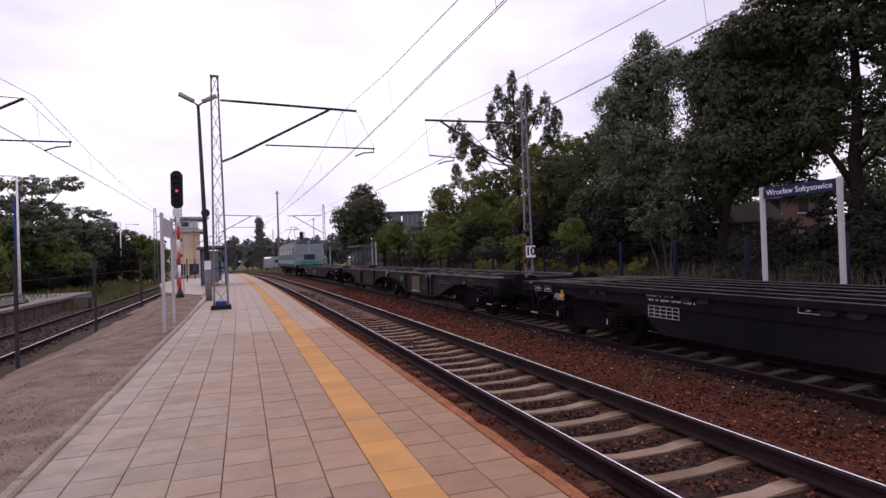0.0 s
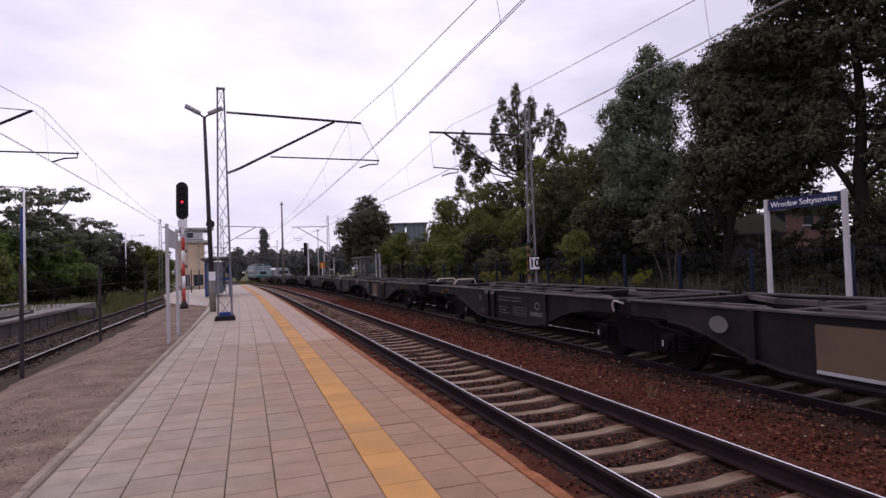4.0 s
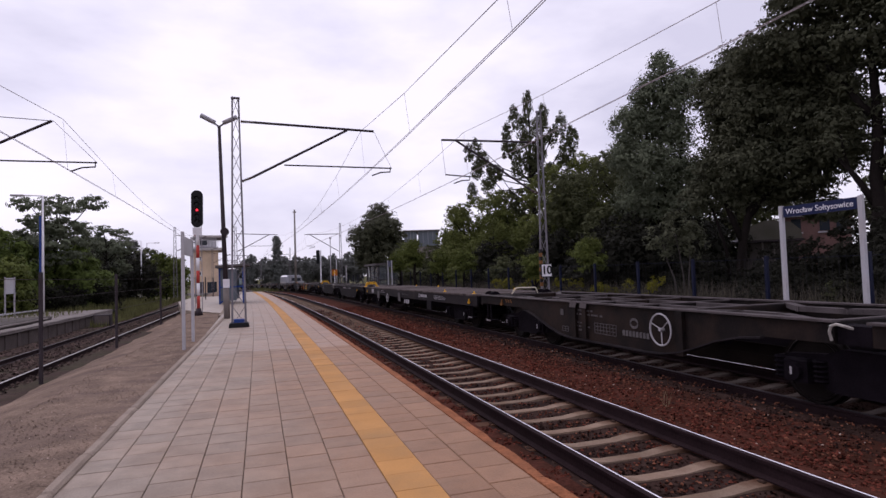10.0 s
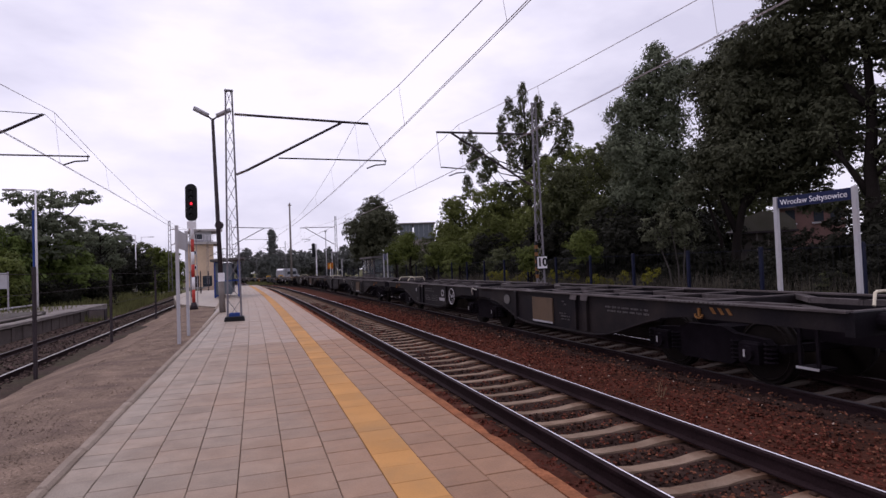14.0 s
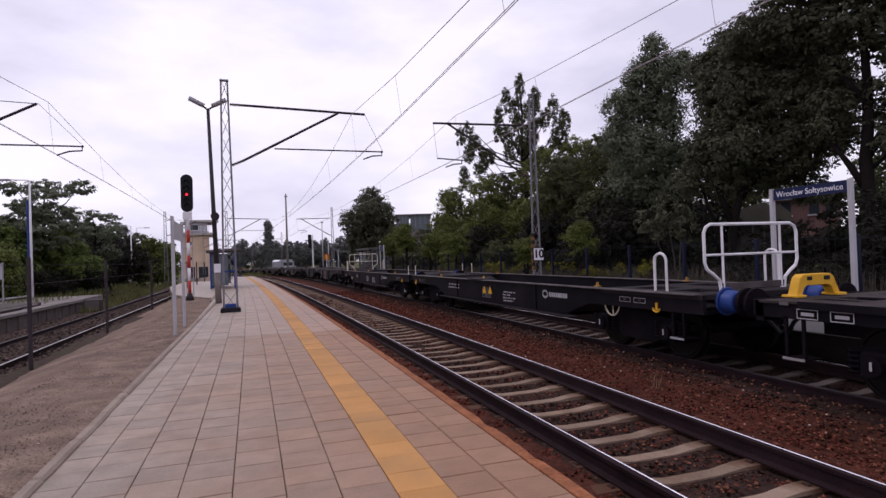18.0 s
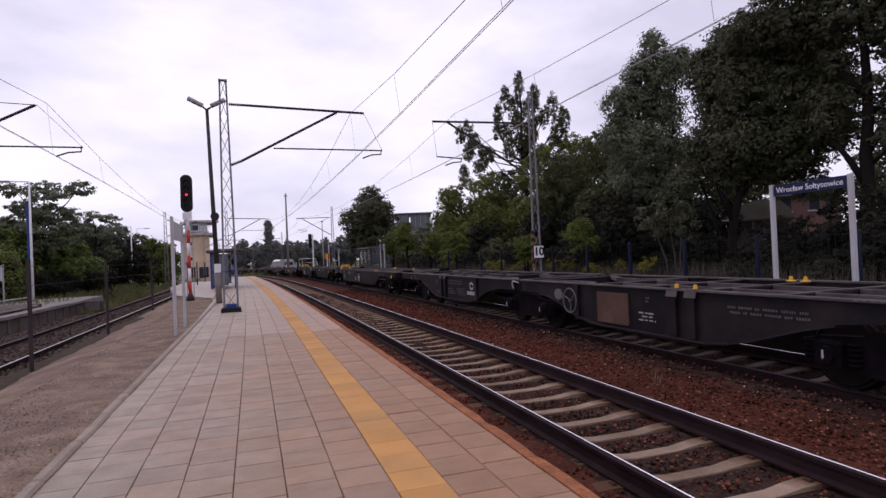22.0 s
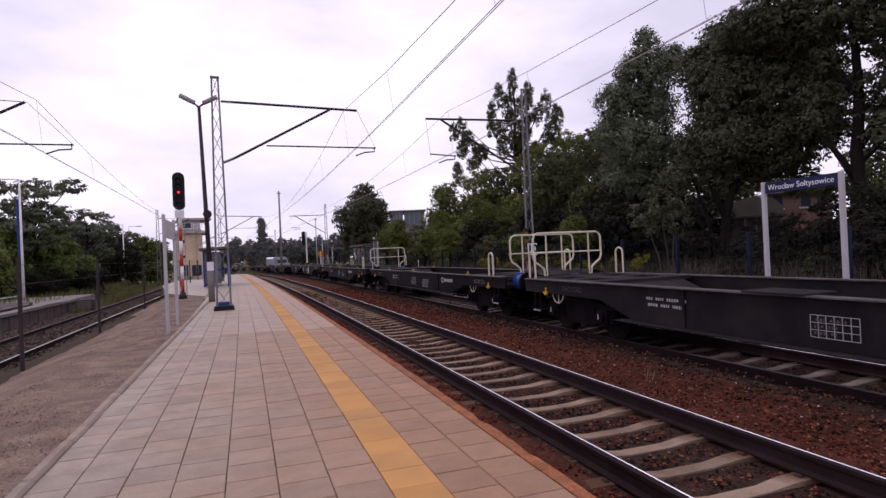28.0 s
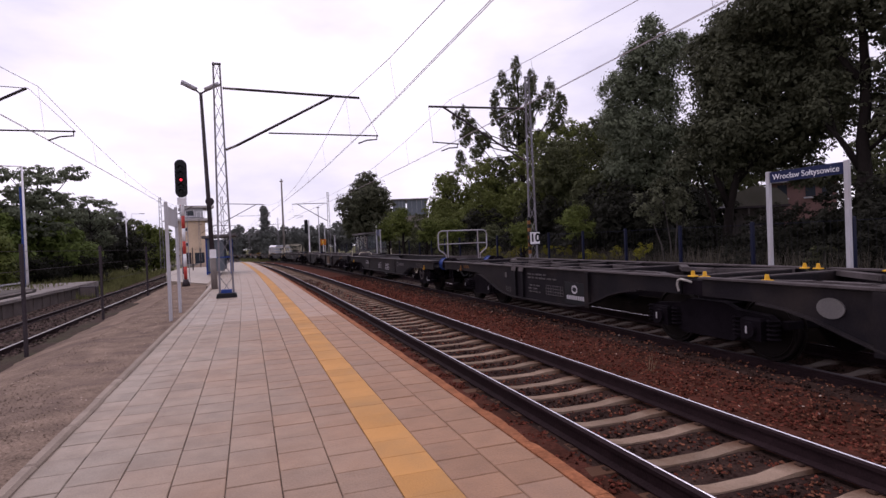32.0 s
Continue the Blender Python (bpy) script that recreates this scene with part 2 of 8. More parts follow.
M_MAST = mat("weathered_mast_steel", (0.19, 0.178, 0.20), 0.6, 0.2, vary=0.25, scale=3, bump=0.1, dirt=(0.10, 0.075, 0.07), dirt_amount=0.6)
M_PALECONC = mat("pale_grey_concrete", (0.38, 0.345, 0.335), 0.9, vary=0.2, scale=1, bump=0.2)
# Near-black concrete: the shade behind the train is put into the colour.
M_SHADECONC = mat("shade_dark_concrete", (0.022, 0.017, 0.015), 0.95, vary=0.4, scale=2, bump=0.3, spec=0.02)
M_DARKSTEEL = mat("dark_tube_steel", (0.045, 0.035, 0.04), 0.6, 0.3, vary=0.3, scale=4)
M_WIRE = mat("oxidised_wire", (0.26, 0.22, 0.23), 0.6, 0.4, vary=0.1, bump=0)
M_INSUL = mat("brown_porcelain", (0.07, 0.04, 0.035), 0.25, vary=0.1, bump=0)
M_WHITE = mat("white_paint", (0.74, 0.72, 0.76), 0.5, vary=0.08, scale=2, bump=0.05, dirt=(0.45, 0.40, 0.38), dirt_amount=0.5)
M_FENCEBLUE = mat("dull_blue_fence_paint", (0.0045, 0.0065, 0.024), 0.5, vary=0.3, scale=3)
M_GLAZED = mat("grey_blue_glazing", (0.10, 0.115, 0.135), 0.3, vary=0.2, scale=0.6, bump=0)
M_HOOK = mat("ochre_hook_paint", (0.17, 0.075, 0.022), 0.6, vary=0.4, scale=8)
M_TUBE = mat("dull_grey_wheel_paint", (0.11, 0.10, 0.10), 0.6, vary=0.2, scale=5)
M_SIGNPOST = mat("grey_white_sign_paint", (0.40, 0.39, 0.42), 0.55, vary=0.1, scale=2, bump=0.05, dirt=(0.34, 0.30, 0.28), dirt_amount=0.5)
M_MOSS = mat("mossy_slab_roof", (0.105, 0.096, 0.080), 0.95, vary=0.35, scale=1.2, bump=0.4, dirt=(0.075, 0.072, 0.05), dirt_amount=0.7, dirt_scale=0.8)
M_PALEBARK = mat("pale_bark", (0.062, 0.054, 0.050), 0.9, vary=0.35, scale=5, bump=0.4, dirt=(0.06, 0.05, 0.045), dirt_amount=0.7, dirt_scale=2.0)
M_FLAP = mat("dull_yellow_flap_paint", (0.36, 0.19, 0.025), 0.6, vary=0.35, scale=6, dirt=(0.10, 0.06, 0.03), dirt_amount=0.7, dirt_scale=4.0)
M_POSTER = mat("printed_poster", (0.40, 0.39, 0.42), 0.4, vary=0.06, scale=3, bump=0)
M_CREAM = mat("cream_handrail_paint", (0.55, 0.49, 0.38), 0.5, vary=0.15, scale=5, bump=0.05)
M_BLUE = mat("blue_paint", (0.022, 0.05, 0.20), 0.45, vary=0.2, scale=3, bump=0.1)
M_NAVY = mat("navy_sign_face", (0.008, 0.013, 0.055), 0.4, vary=0.1, bump=0.0)
M_RED = mat("red_paint", (0.42, 0.05, 0.04), 0.5, vary=0.2, scale=4)
M_BLACK = mat("black_paint", (0.012, 0.012, 0.014), 0.5, vary=0.2, scale=4, spec=0.15)
M_YELLOW = mat("yellow_paint", (0.62, 0.33, 0.02), 0.5, vary=0.2, scale=4)
M_ORANGE = mat("orange_paint", (0.42, 0.13, 0.02), 0.5, vary=0.25, scale=5)
M_REDLAMP = glow("red_signal_lens", (0.9, 0.03, 0.05), 1.6)
M_LENS = mat("dark_lens", (0.01, 0.01, 0.012), 0.15, vary=0, bump=0)
M_BARK = mat("bark", (0.015, 0.012, 0.011), 0.95, vary=0.4, scale=6, bump=0.8, grain=30, stretch=(1, 1, 0.3), spec=0.05)
M_GLASS = glass("glazing", (0.5, 0.55, 0.6), 0.3)
M_THINPANE = glass("thin_glazing", (0.16, 0.18, 0.20), 0.22)
M_WINDOW = mat("dark_window_glass", (0.03, 0.035, 0.045), 0.12, vary=0.1, bump=0)


def leafmat(name, color, vary=0.45):
    return mat(name, color, 0.7, vary=vary, scale=0.9, bump=0.0, grain=2.2, per_piece=0.28, island=True, trans=0.25, spec=0.1)


M_LEAF_DARK = leafmat("dark_leaves", (0.074, 0.080, 0.038))
M_LEAF_MID = leafmat("green_leaves", (0.106, 0.120, 0.034))
M_LEAF_LIGHT = leafmat("fresh_green_leaves", (0.092, 0.110, 0.027))
M_LEAF_ASH = leafmat("greyish_leaves", (0.124, 0.140, 0.092))
M_LEAF_DEEP = leafmat("deep_green_leaves", (0.073, 0.076, 0.047))
M_LEAF_GREEN = leafmat("lush_green_leaves", (0.088, 0.118, 0.030))
# Both distant leaf colours are paled and greyed to paint in the haze.
M_LEAF_FARDARK = leafmat("hazy_distant_dark_leaves", (0.125, 0.132, 0.125))
M_LEAF_FAR = leafmat("hazy_distant_leaves", (0.122, 0.126, 0.118), 0.25)
# Near-black leaves: shade under the trees is painted into their colour.
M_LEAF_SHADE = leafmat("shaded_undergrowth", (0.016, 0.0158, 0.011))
M_LEAF_WEED = leafmat("grey_green_weeds", (0.088, 0.076, 0.060))
M_STRAW = mat("dead_straw", (0.20, 0.14, 0.085), 0.9, vary=0.3, scale=20)
M_GRASS = leafmat("dry_grass", (0.115, 0.115, 0.045))
M_FLOWER = leafmat("yellow_flowers", (0.155, 0.145, 0.016))
M_WAGON = mat("black_wagon_paint", (0.0096, 0.0077, 0.0104), 0.55, vary=0.35, scale=1.6, bump=0.1, grain=30, dirt=(0.032, 0.024, 0.022), dirt_amount=0.65, dirt_scale=0.9, spec=0.1)
M_WAGON_NEW = mat("glossy_black_wagon_paint", (0.0064, 0.0052, 0.0082), 0.5, vary=0.25, scale=1.6, bump=0.06, grain=30, dirt=(0.020, 0.016, 0.0195), dirt_amount=0.6, dirt_scale=0.9, spec=0.05)
M_WAGON_BROWN = mat("sooty_brown_wagon_paint", (0.010, 0.0075, 0.0075), 0.6, vary=0.4, scale=1.6, bump=0.15, grain=30, dirt=(0.04, 0.024, 0.018), dirt_amount=0.6, dirt_scale=1.2, spec=0.1)
# Dusty grey, kept pale so that top faces and edges seem to catch light.
M_LITDUST = mat("dusty_lit_flange", (0.082, 0.068, 0.070), 0.7, vary=0.35, scale=2.5, bump=0.15, dirt=(0.022, 0.016, 0.015), dirt_amount=0.7, dirt_scale=1.6, spec=0.12)
M_DUSTYDECK = mat("dusty_black_deck_plate", (0.020, 0.0165, 0.019), 0.75, vary=0.4, scale=2.2, bump=0.15, dirt=(0.045, 0.036, 0.035), dirt_amount=0.5, dirt_scale=1.8, spec=0.08)
M_DUSTYPLATE = mat("dusty_brown_plate", (0.047, 0.038, 0.037), 0.8, vary=0.4, scale=2.2, bump=0.15, dirt=(0.030, 0.022, 0.020), dirt_amount=0.6, dirt_scale=1.5, spec=0.08)
M_BOGIE = mat("grimy_bogie_iron", (0.0085, 0.0063, 0.0088), 0.8, 0.1, vary=0.5, scale=5, bump=0.3, spec=0.04)
M_WHEEL = mat("wheel_steel", (0.013, 0.0098, 0.0095), 0.6, 0.5, vary=0.3, scale=5, spec=0.1)
M_TAN = mat("tan_placard", (0.105, 0.068, 0.045), 0.7, vary=0.2, scale=2, dirt=(0.055, 0.038, 0.028), dirt_amount=0.6, dirt_scale=2)
M_RUSTPANEL = mat("rust_brown_panel", (0.085, 0.045, 0.034), 0.75, vary=0.3, scale=3, dirt=(0.045, 0.026, 0.02), dirt_amount=0.6, dirt_scale=2)
M_DECK = mat("worn_deck_boards", (0.085, 0.068, 0.066), 0.9, vary=0.35, scale=1.5, bump=0.4, grain=40, per_piece=0.9, dirt=(0.07, 0.055, 0.05), dirt_amount=0.7, dirt_scale=1.5, spec=0.08)
M_LETTER = mat("white_stencil_paint", (0.36, 0.34, 0.36), 0.6, vary=0.25, scale=8, bump=0)
M_DIMLETTER = mat("dulled_stencil_paint", (0.095, 0.085, 0.088), 0.7, vary=0.4, scale=8, bump=0)
M_HOSE = mat("pale_hose", (0.38, 0.35, 0.32), 0.6, vary=0.1, bump=0)
M_LOCO = mat("sea_green_loco_paint", (0.070, 0.100, 0.108), 0.5, vary=0.2, scale=1.5, dirt=(0.08, 0.10, 0.10), dirt_amount=0.6)
M_LOCO_PALE = mat("pale_green_loco_paint", (0.20, 0.27, 0.28), 0.5, vary=0.2, scale=1.5, dirt=(0.14, 0.15, 0.14), dirt_amount=0.6)
M_BEIGE = mat("beige_plaster", (0.62, 0.46, 0.33), 0.9, vary=0.15, scale=1.0, bump=0.2, dirt=(0.30, 0.22, 0.16), dirt_amount=0.6, dirt_scale=0.5)
M_BRICK = mat("old_red_brick", (0.155, 0.088, 0.080), 0.9, vary=0.35, scale=1.5, bump=0.4, grain=20)
M_ROOF = mat("tarred_roof", (0.10, 0.09, 0.09), 0.85, vary=0.25, scale=1.0, bump=0.2, spec=0.1)
M_SILVER = mat("silver_vehicle_paint", (0.30, 0.305, 0.34), 0.35, 0.4, vary=0.08, scale=1)
M_TYRE = mat("rubber", (0.015, 0.015, 0.016), 0.9)


# ---- mesh helpers ----
class Shape:
    """Gathers boxes, tubes and prisms into one mesh."""

    def __init__(self):
        self.v, self.f = [], []

    def add(self, verts, faces):
        k = len(self.v)
        self.v.extend(tuple(p) for p in verts)
        self.f.extend(tuple(i + k for i in q) for q in faces)
        return self

    def box(self, x0, x1, y0, y1, z0, z1, m=None, c=0.0):
        """A box; c cuts its upper and its upright edges."""
        if c <= 0:
            p = [(x0, y0, z0), (x1, y0, z0), (x1, y1, z0), (x0, y1, z0), (x0, y0, z1), (x1, y0, z1), (x1, y1, z1), (x0, y1, z1)]
            f = [(3, 2, 1, 0), (4, 5, 6, 7), (0, 1, 5, 4), (1, 2, 6, 5), (2, 3, 7, 6), (3, 0, 4, 7)]
        else:
            p = []
            for z, d in ((z0, 0), (z1 - c, 0), (z1, c)):
                p += [(x0 + d, y0 + d, z), (x1 - d, y0 + d, z), (x1 - d, y1 - d, z), (x0 + d, y1 - d, z)]
            f = [(3, 2, 1, 0), (8, 9, 10, 11)]
            for b in (0, 4):
                f += [(b + i, b + (i + 1) % 4, b + 4 + (i + 1) % 4, b + 4 + i) for i in range(4)]
        if m is not None:
            p = [m @ Vector(q) for q in p]
        return self.add(p, f)

    def tube(self, pts, r, n=8, r1=None, caps=True):
        """A tube along points; the radius goes from r to r1."""
        pts = [Vector(p) for p in pts]
        r1 = r if r1 is None else r1
        rings, up = [], None
        for i, p in enumerate(pts):
            d = (pts[min(i + 1, len(pts) - 1)] - pts[max(i - 1, 0)]).normalized()
            if up is None:
                up = d.orthogonal().normalized()
            up = (up - d * up.dot(d)).normalized()
            s, rr = d.cross(up), r + (r1 - r) * i / max(1, len(pts) - 1)
            rings.append([p + (up * math.cos(2 * math.pi * k / n) + s * math.sin(2 * math.pi * k / n)) * rr for k in range(n)])
        v = [q for ring in rings for q in ring]
        f = [(a * n + k, a * n + (k + 1) % n, (a + 1) * n + (k + 1) % n, (a + 1) * n + k) for a in range(len(pts) - 1) for k in range(n)]
        if caps:
            f += [tuple(range(n - 1, -1, -1)), tuple((len(pts) - 1) * n + k for k in range(n))]
        return self.add(v, f)

    def prism(self, outline, a, b, axis="x"):
        """An outline of two coordinates, drawn out along the axis from a to b."""
        def put(u, w, t):
            return {"x": (t, u, w), "y": (u, t, w), "z": (u, w, t)}[axis]
        n = len(outline)
        v = [put(u, w, a) for u, w in outline] + [put(u, w, b) for u, w in outline]
        f = [(i, (i + 1) % n, n + (i + 1) % n, n + i) for i in range(n)] + [tuple(range(n - 1, -1, -1)), tuple(range(n, 2 * n))]
        return self.add(v, f)

    def sweep(self, outline, path):
        """An outline in (sideways, up), carried along a path of (x, y, z, heading)."""
        n, v, f = len(outline), [], []
        for x, y, z, a in path:
            v += [(x + u * math.cos(a), y + u * math.sin(a), z + w) for u, w in outline]
        for k in range(len(path) - 1):
            f += [(k * n + i, k * n + (i + 1) % n, (k + 1) * n + (i + 1) % n, (k + 1) * n + i) for i in range(n)]
        f += [tuple(range(n - 1, -1, -1)), tuple((len(path) - 1) * n + i for i in range(n))]
        return self.add(v, f)

    def ring(self, c, r, w, axis="x", n=20, m=6):
        """A hoop of radius r and wire radius w round the axis."""
        v, f = [], []
        for i in range(n):
            a = 2 * math.pi * i / n
            for k in range(m):
                b = 2 * math.pi * k / m
                u, h, t = (r + w * math.cos(b)) * math.cos(a), (r + w * math.cos(b)) * math.sin(a), w * math.sin(b)
                q = {"x": (t, u, h), "y": (u, t, h), "z": (u, h, t)}[axis]
                v.append((c[0] + q[0], c[1] + q[1], c[2] + q[2]))
        f = [(i * m + k, ((i + 1) % n) * m + k, ((i + 1) % n) * m + (k + 1) % m, i * m + (k + 1) % m) for i in range(n) for k in range(m)]
        return self.add(v, f)

    def disc(self, c, r, t, axis="x", n=20):
        d = {"x": (t / 2, 0, 0), "y": (0, t / 2, 0), "z": (0, 0, t / 2)}[axis]
        c, d = Vector(c), Vector(d)
        return self.tube([c - d, c + d], r, n)

    def mesh(self, name, material, smooth=False, bevel=0.0):
        me = bpy.data.meshes.new(name)
        me.from_pydata(self.v, [], self.f)
        bm = bmesh.new()
        bm.from_mesh(me)
        bmesh.ops.recalc_face_normals(bm, faces=bm.faces)
        if bevel:
            sharp = [e for e in bm.edges if len(e.link_faces) == 2 and e.calc_face_angle() > 0.6]
            bmesh.ops.bevel(bm, geom=sharp, offset=bevel, segments=1, affect="EDGES", clamp_overlap=True)
        bm.to_mesh(me)
        bm.free()
        if smooth:
            for p in me.polygons:
                p.use_smooth = len(p.vertices) == 4
        me.materials.append(material)
        return me


def part(name, shape, material, parent=None, label="", smooth=False, bevel=0.0, at=None):
    """One mesh object, under a thing or a part where parent is given."""
    me = shape if isinstance(shape, bpy.types.Mesh) else shape.mesh(name, material, smooth, bevel)
    ob = new(name, me)
    if parent is not None:
        ob.parent = parent
    if at is not None:
        ob.matrix_basis = at
    if label:
        ob["label"] = label
    return ob


def thing(name, label, category, group="", kind="", at=None):
    ob = tagged(new(name), label, category, group, kind)
    if at is not None:
        ob.matrix_basis = at
    return ob


def writing(name, text, size, material, parent, at, label="", align="CENTER", bold=0.0):
    cu = bpy.data.curves.new(name, "FONT")
    cu.offset = bold
    cu.body, cu.size, cu.extrude, cu.align_x, cu.align_y = text, size, 0.002, align, "CENTER"
    tmp = bpy.data.objects.new(name, cu)
    me = bpy.data.meshes.new_from_object(tmp)
    bpy.data.objects.remove(tmp)
    bpy.data.curves.remove(cu)
    me.materials.clear()
    me.materials.append(material)
    ob = new(name, me)
    ob.parent, ob.matrix_basis = parent, at
    if label:
        ob["label"] = label
    return ob


# ---- the plan: the line bends gently to the left ahead of the camera ----
RAIL = -0.278
TRACK_1, TRACK_2, TRACK_3 = 3.72, 7.60, -5.82
SPAN, STEP_1 = 49.85, 0.5875


def bend(y):
    """How far the line has swung to the left at y, and its heading."""
    if y <= 0:
        return 0.0, 0.0
    if y <= 300:
        return 0.0004 * y * y, math.atan(0.0008 * y)
    return 36 + 0.24 * (y - 300), math.atan(0.24)


def sink(y):
    """How far the line has fallen at y, on the gentle grade beyond the platform."""
    return 0.0088 * min(max(0.0, y - 66.0), 160.0)


def along(x0, y, z=0.0):
    if x0 == TRACK_3:
        return x0 - 0.00008 * y * y, y, z - sink(y), 0.00016 * y
    o, a = bend(y)
    return x0 - o, y, z - sink(y), a


def on_line(x0, y, z=0.0):
    x, y, z, a = along(x0, y, z)
    return Matrix.Translation((x, y, z)) @ Matrix.Rotation(a, 4, "Z")


def stations(y0, y1, step=4.0):
    n = max(1, round((y1 - y0) / step))
    return [y0 + (y1 - y0) * i / n for i in range(n + 1)]


# ---- ground ----
def build_ground():
    xs = [-1500, -600, -250, -120, -60, -30, -20, -14, -11, -8.4, -4.2, 2.0, 9.5, 12, 14, 17, 22, 30, 45, 70, 120, 250, 600, 1500]
    ys = [-900, -400, -150, -60, -30] + list(range(-20, 141, 8)) + [160, 190, 230, 300, 420, 700, 1200, 2400]
    s = Shape()
    for y in ys:
        for x in xs:
            z = -0.82 - sink(y) + (0.05 * noise.noise(Vector((x * 0.3, y * 0.3, 0))) if abs(x) < 100 else 0)
            s.v.append((x - bend(y)[0] if -20 < x < 30 else x - (bend(y)[0] if 30 <= x < 100 else 0) * 0.5, y, z))
    w = len(xs)
    s.f = [(j * w + i, j * w + i + 1, (j + 1) * w + i + 1, (j + 1) * w + i) for j in range(len(ys) - 1) for i in range(w - 1)]
    tagged(part("ground", s, M_GROUND), "rough grassy ground beside the railway", "ground", kind="structure")


build_ground()


def ballast_bed(name, x0, y0, y1, half, material, label, top=RAIL - 0.21, skirt=0.5):
    """A bed of stones with sloped shoulders, its surface slightly uneven."""
    s = Shape()
    ys = [y for y in stations(-540, -32, 12) + stations(-30, 60, 0.6) + stations(64, 660, 6) if y0 <= y <= y1]
    us = [-half - skirt, -half] + [(-half + 2 * half * i / 24) for i in range(1, 24)] + [half, half + skirt]
    for y in ys:
        x, _, low, a = along(x0, y)
        for i, u in enumerate(us):
            inside = any(abs(x0 + u - t) < 0.86 for t in (TRACK_1, TRACK_2, TRACK_3))
            z = -0.85 if i in (0, len(us) - 1) else top - 0.015 + (0.0 if inside else 0.055 + 0.085 * max(0.0, min(1.0, (x0 + u - TRACK_1 - 1.2) / 1.6)) * (x0 + u < TRACK_2)) + 0.025 * noise.noise(Vector((u * 2.5, y * 2.1, x0)))
            s.v.append((x + u * math.cos(a), y + u * math.sin(a), z + low))
    w = len(us)
    s.f = [(j * w + i, j * w + i + 1, (j + 1) * w + i + 1, (j + 1) * w + i) for j in range(len(ys) - 1) for i in range(w - 1)]
    bed = part(name, s, material, smooth=True)
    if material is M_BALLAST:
        bed.data.materials.append(M_OILSHADEBED)
        # Between track 1's rails, plus a wider strip as shade under the train.
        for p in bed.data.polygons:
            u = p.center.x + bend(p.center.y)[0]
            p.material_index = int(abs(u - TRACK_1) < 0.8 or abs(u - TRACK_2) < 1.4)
    return tagged(bed, label, "track bed", kind="structure")


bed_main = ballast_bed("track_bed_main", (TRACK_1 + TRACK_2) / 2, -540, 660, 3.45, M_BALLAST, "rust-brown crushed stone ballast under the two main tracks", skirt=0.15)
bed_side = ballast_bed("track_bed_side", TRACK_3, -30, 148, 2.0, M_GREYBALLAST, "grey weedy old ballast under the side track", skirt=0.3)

RAIL_FOOT = [(-0.07, -0.172), (0.07, -0.172), (0.07, -0.158), (0.012, -0.14), (0.012, -0.045), (0.035, -0.035), (0.036, -0.004), (-0.036, -0.004), (-0.035, -0.035), (-0.012, -0.045), (-0.012, -0.14), (-0.07, -0.158)]
FLAT_TOP = [(-0.034, -0.006), (0.034, -0.006), (0.033, 0.0), (0.02, 0.002), (-0.02, 0.001), (-0.033, -0.002)]
RAIL_TOP = [(0.021, -0.007), (0.034, -0.007), (0.034, -0.001), (0.032, 0.0025), (0.027, 0.001), (0.022, -0.0025)]


def sleeper_shape():
    """A concrete sleeper, waisted and lower in the middle, with seats under the rails."""
    s, n = Shape(), 0
    rows = [(-1.28, 0.125, 0.19), (-1.0, 0.125, 0.205), (-0.5, 0.115, 0.195), (-0.25, 0.105, 0.165), (0.25, 0.105, 0.165), (0.5, 0.115, 0.195), (1.0, 0.125, 0.205), (1.28, 0.125, 0.19)]
    for x, w, h in rows:
        s.v += [(x, -w, -0.06), (x, w, -0.06), (x, w * 0.72, h), (x, -w * 0.72, h)]
    for k in range(len(rows) - 1):
        s.f += [(k * 4 + i, k * 4 + (i + 1) % 4, k * 4 + 4 + (i + 1) % 4, k * 4 + 4 + i) for i in range(4)]
    s.f += [(3, 2, 1, 0), tuple((len(rows) - 1) * 4 + i for i in range(4))]
    return s


def rust_seats(m, rust):
    """Brake dust and rust that cake a sleeper beside and outside the rails."""
    n, l = m.node_tree.nodes, m.node_tree.links
    b = n["Principled BSDF"]
    src = b.inputs["Base Color"].links[0].from_socket
    co = n.new("ShaderNodeTexCoord")
    sep = n.new("ShaderNodeSeparateXYZ")
    l.new(co.outputs["Object"], sep.inputs[0])
    ab = n.new("ShaderNodeMath")
    ab.operation = "ABSOLUTE"
    l.new(sep.outputs[0], ab.inputs[0])
    blot = n.new("ShaderNodeTexNoise")
    blot.inputs["Scale"].default_value, blot.inputs["Detail"].default_value = 7.0, 5
    l.new(co.outputs["Object"], blot.inputs["Vector"])
    add = n.new("ShaderNodeMath")
    add.operation, add.inputs[1].default_value = "MULTIPLY_ADD", 0.45
    l.new(blot.outputs[0], add.inputs[0])
    l.new(ab.outputs[0], add.inputs[2])
    rng = n.new("ShaderNodeMapRange")
    rng.inputs["From Min"].default_value, rng.inputs["From Max"].default_value, rng.inputs["To Max"].default_value = 0.62, 0.92, 0.9
    l.new(add.outputs[0], rng.inputs["Value"])
    mix = n.new("ShaderNodeMix")
    mix.data_type = "RGBA"
    l.new(rng.outputs[0], mix.inputs["Factor"])
    l.new(src, mix.inputs[6])
    mix.inputs[7].default_value = (*rust, 1)
    l.new(mix.outputs[2], b.inputs["Base Color"])


rust_seats(M_SLEEPER, (0.085, 0.040, 0.024))
rust_seats(M_SLEEPER_SHADED, (0.035, 0.020, 0.016))
SLEEPER = sleeper_shape().mesh("sleeper", M_SLEEPER)
SLEEPER_SHADED = sleeper_shape().mesh("grimy_shaded_sleeper", M_SLEEPER_SHADED)
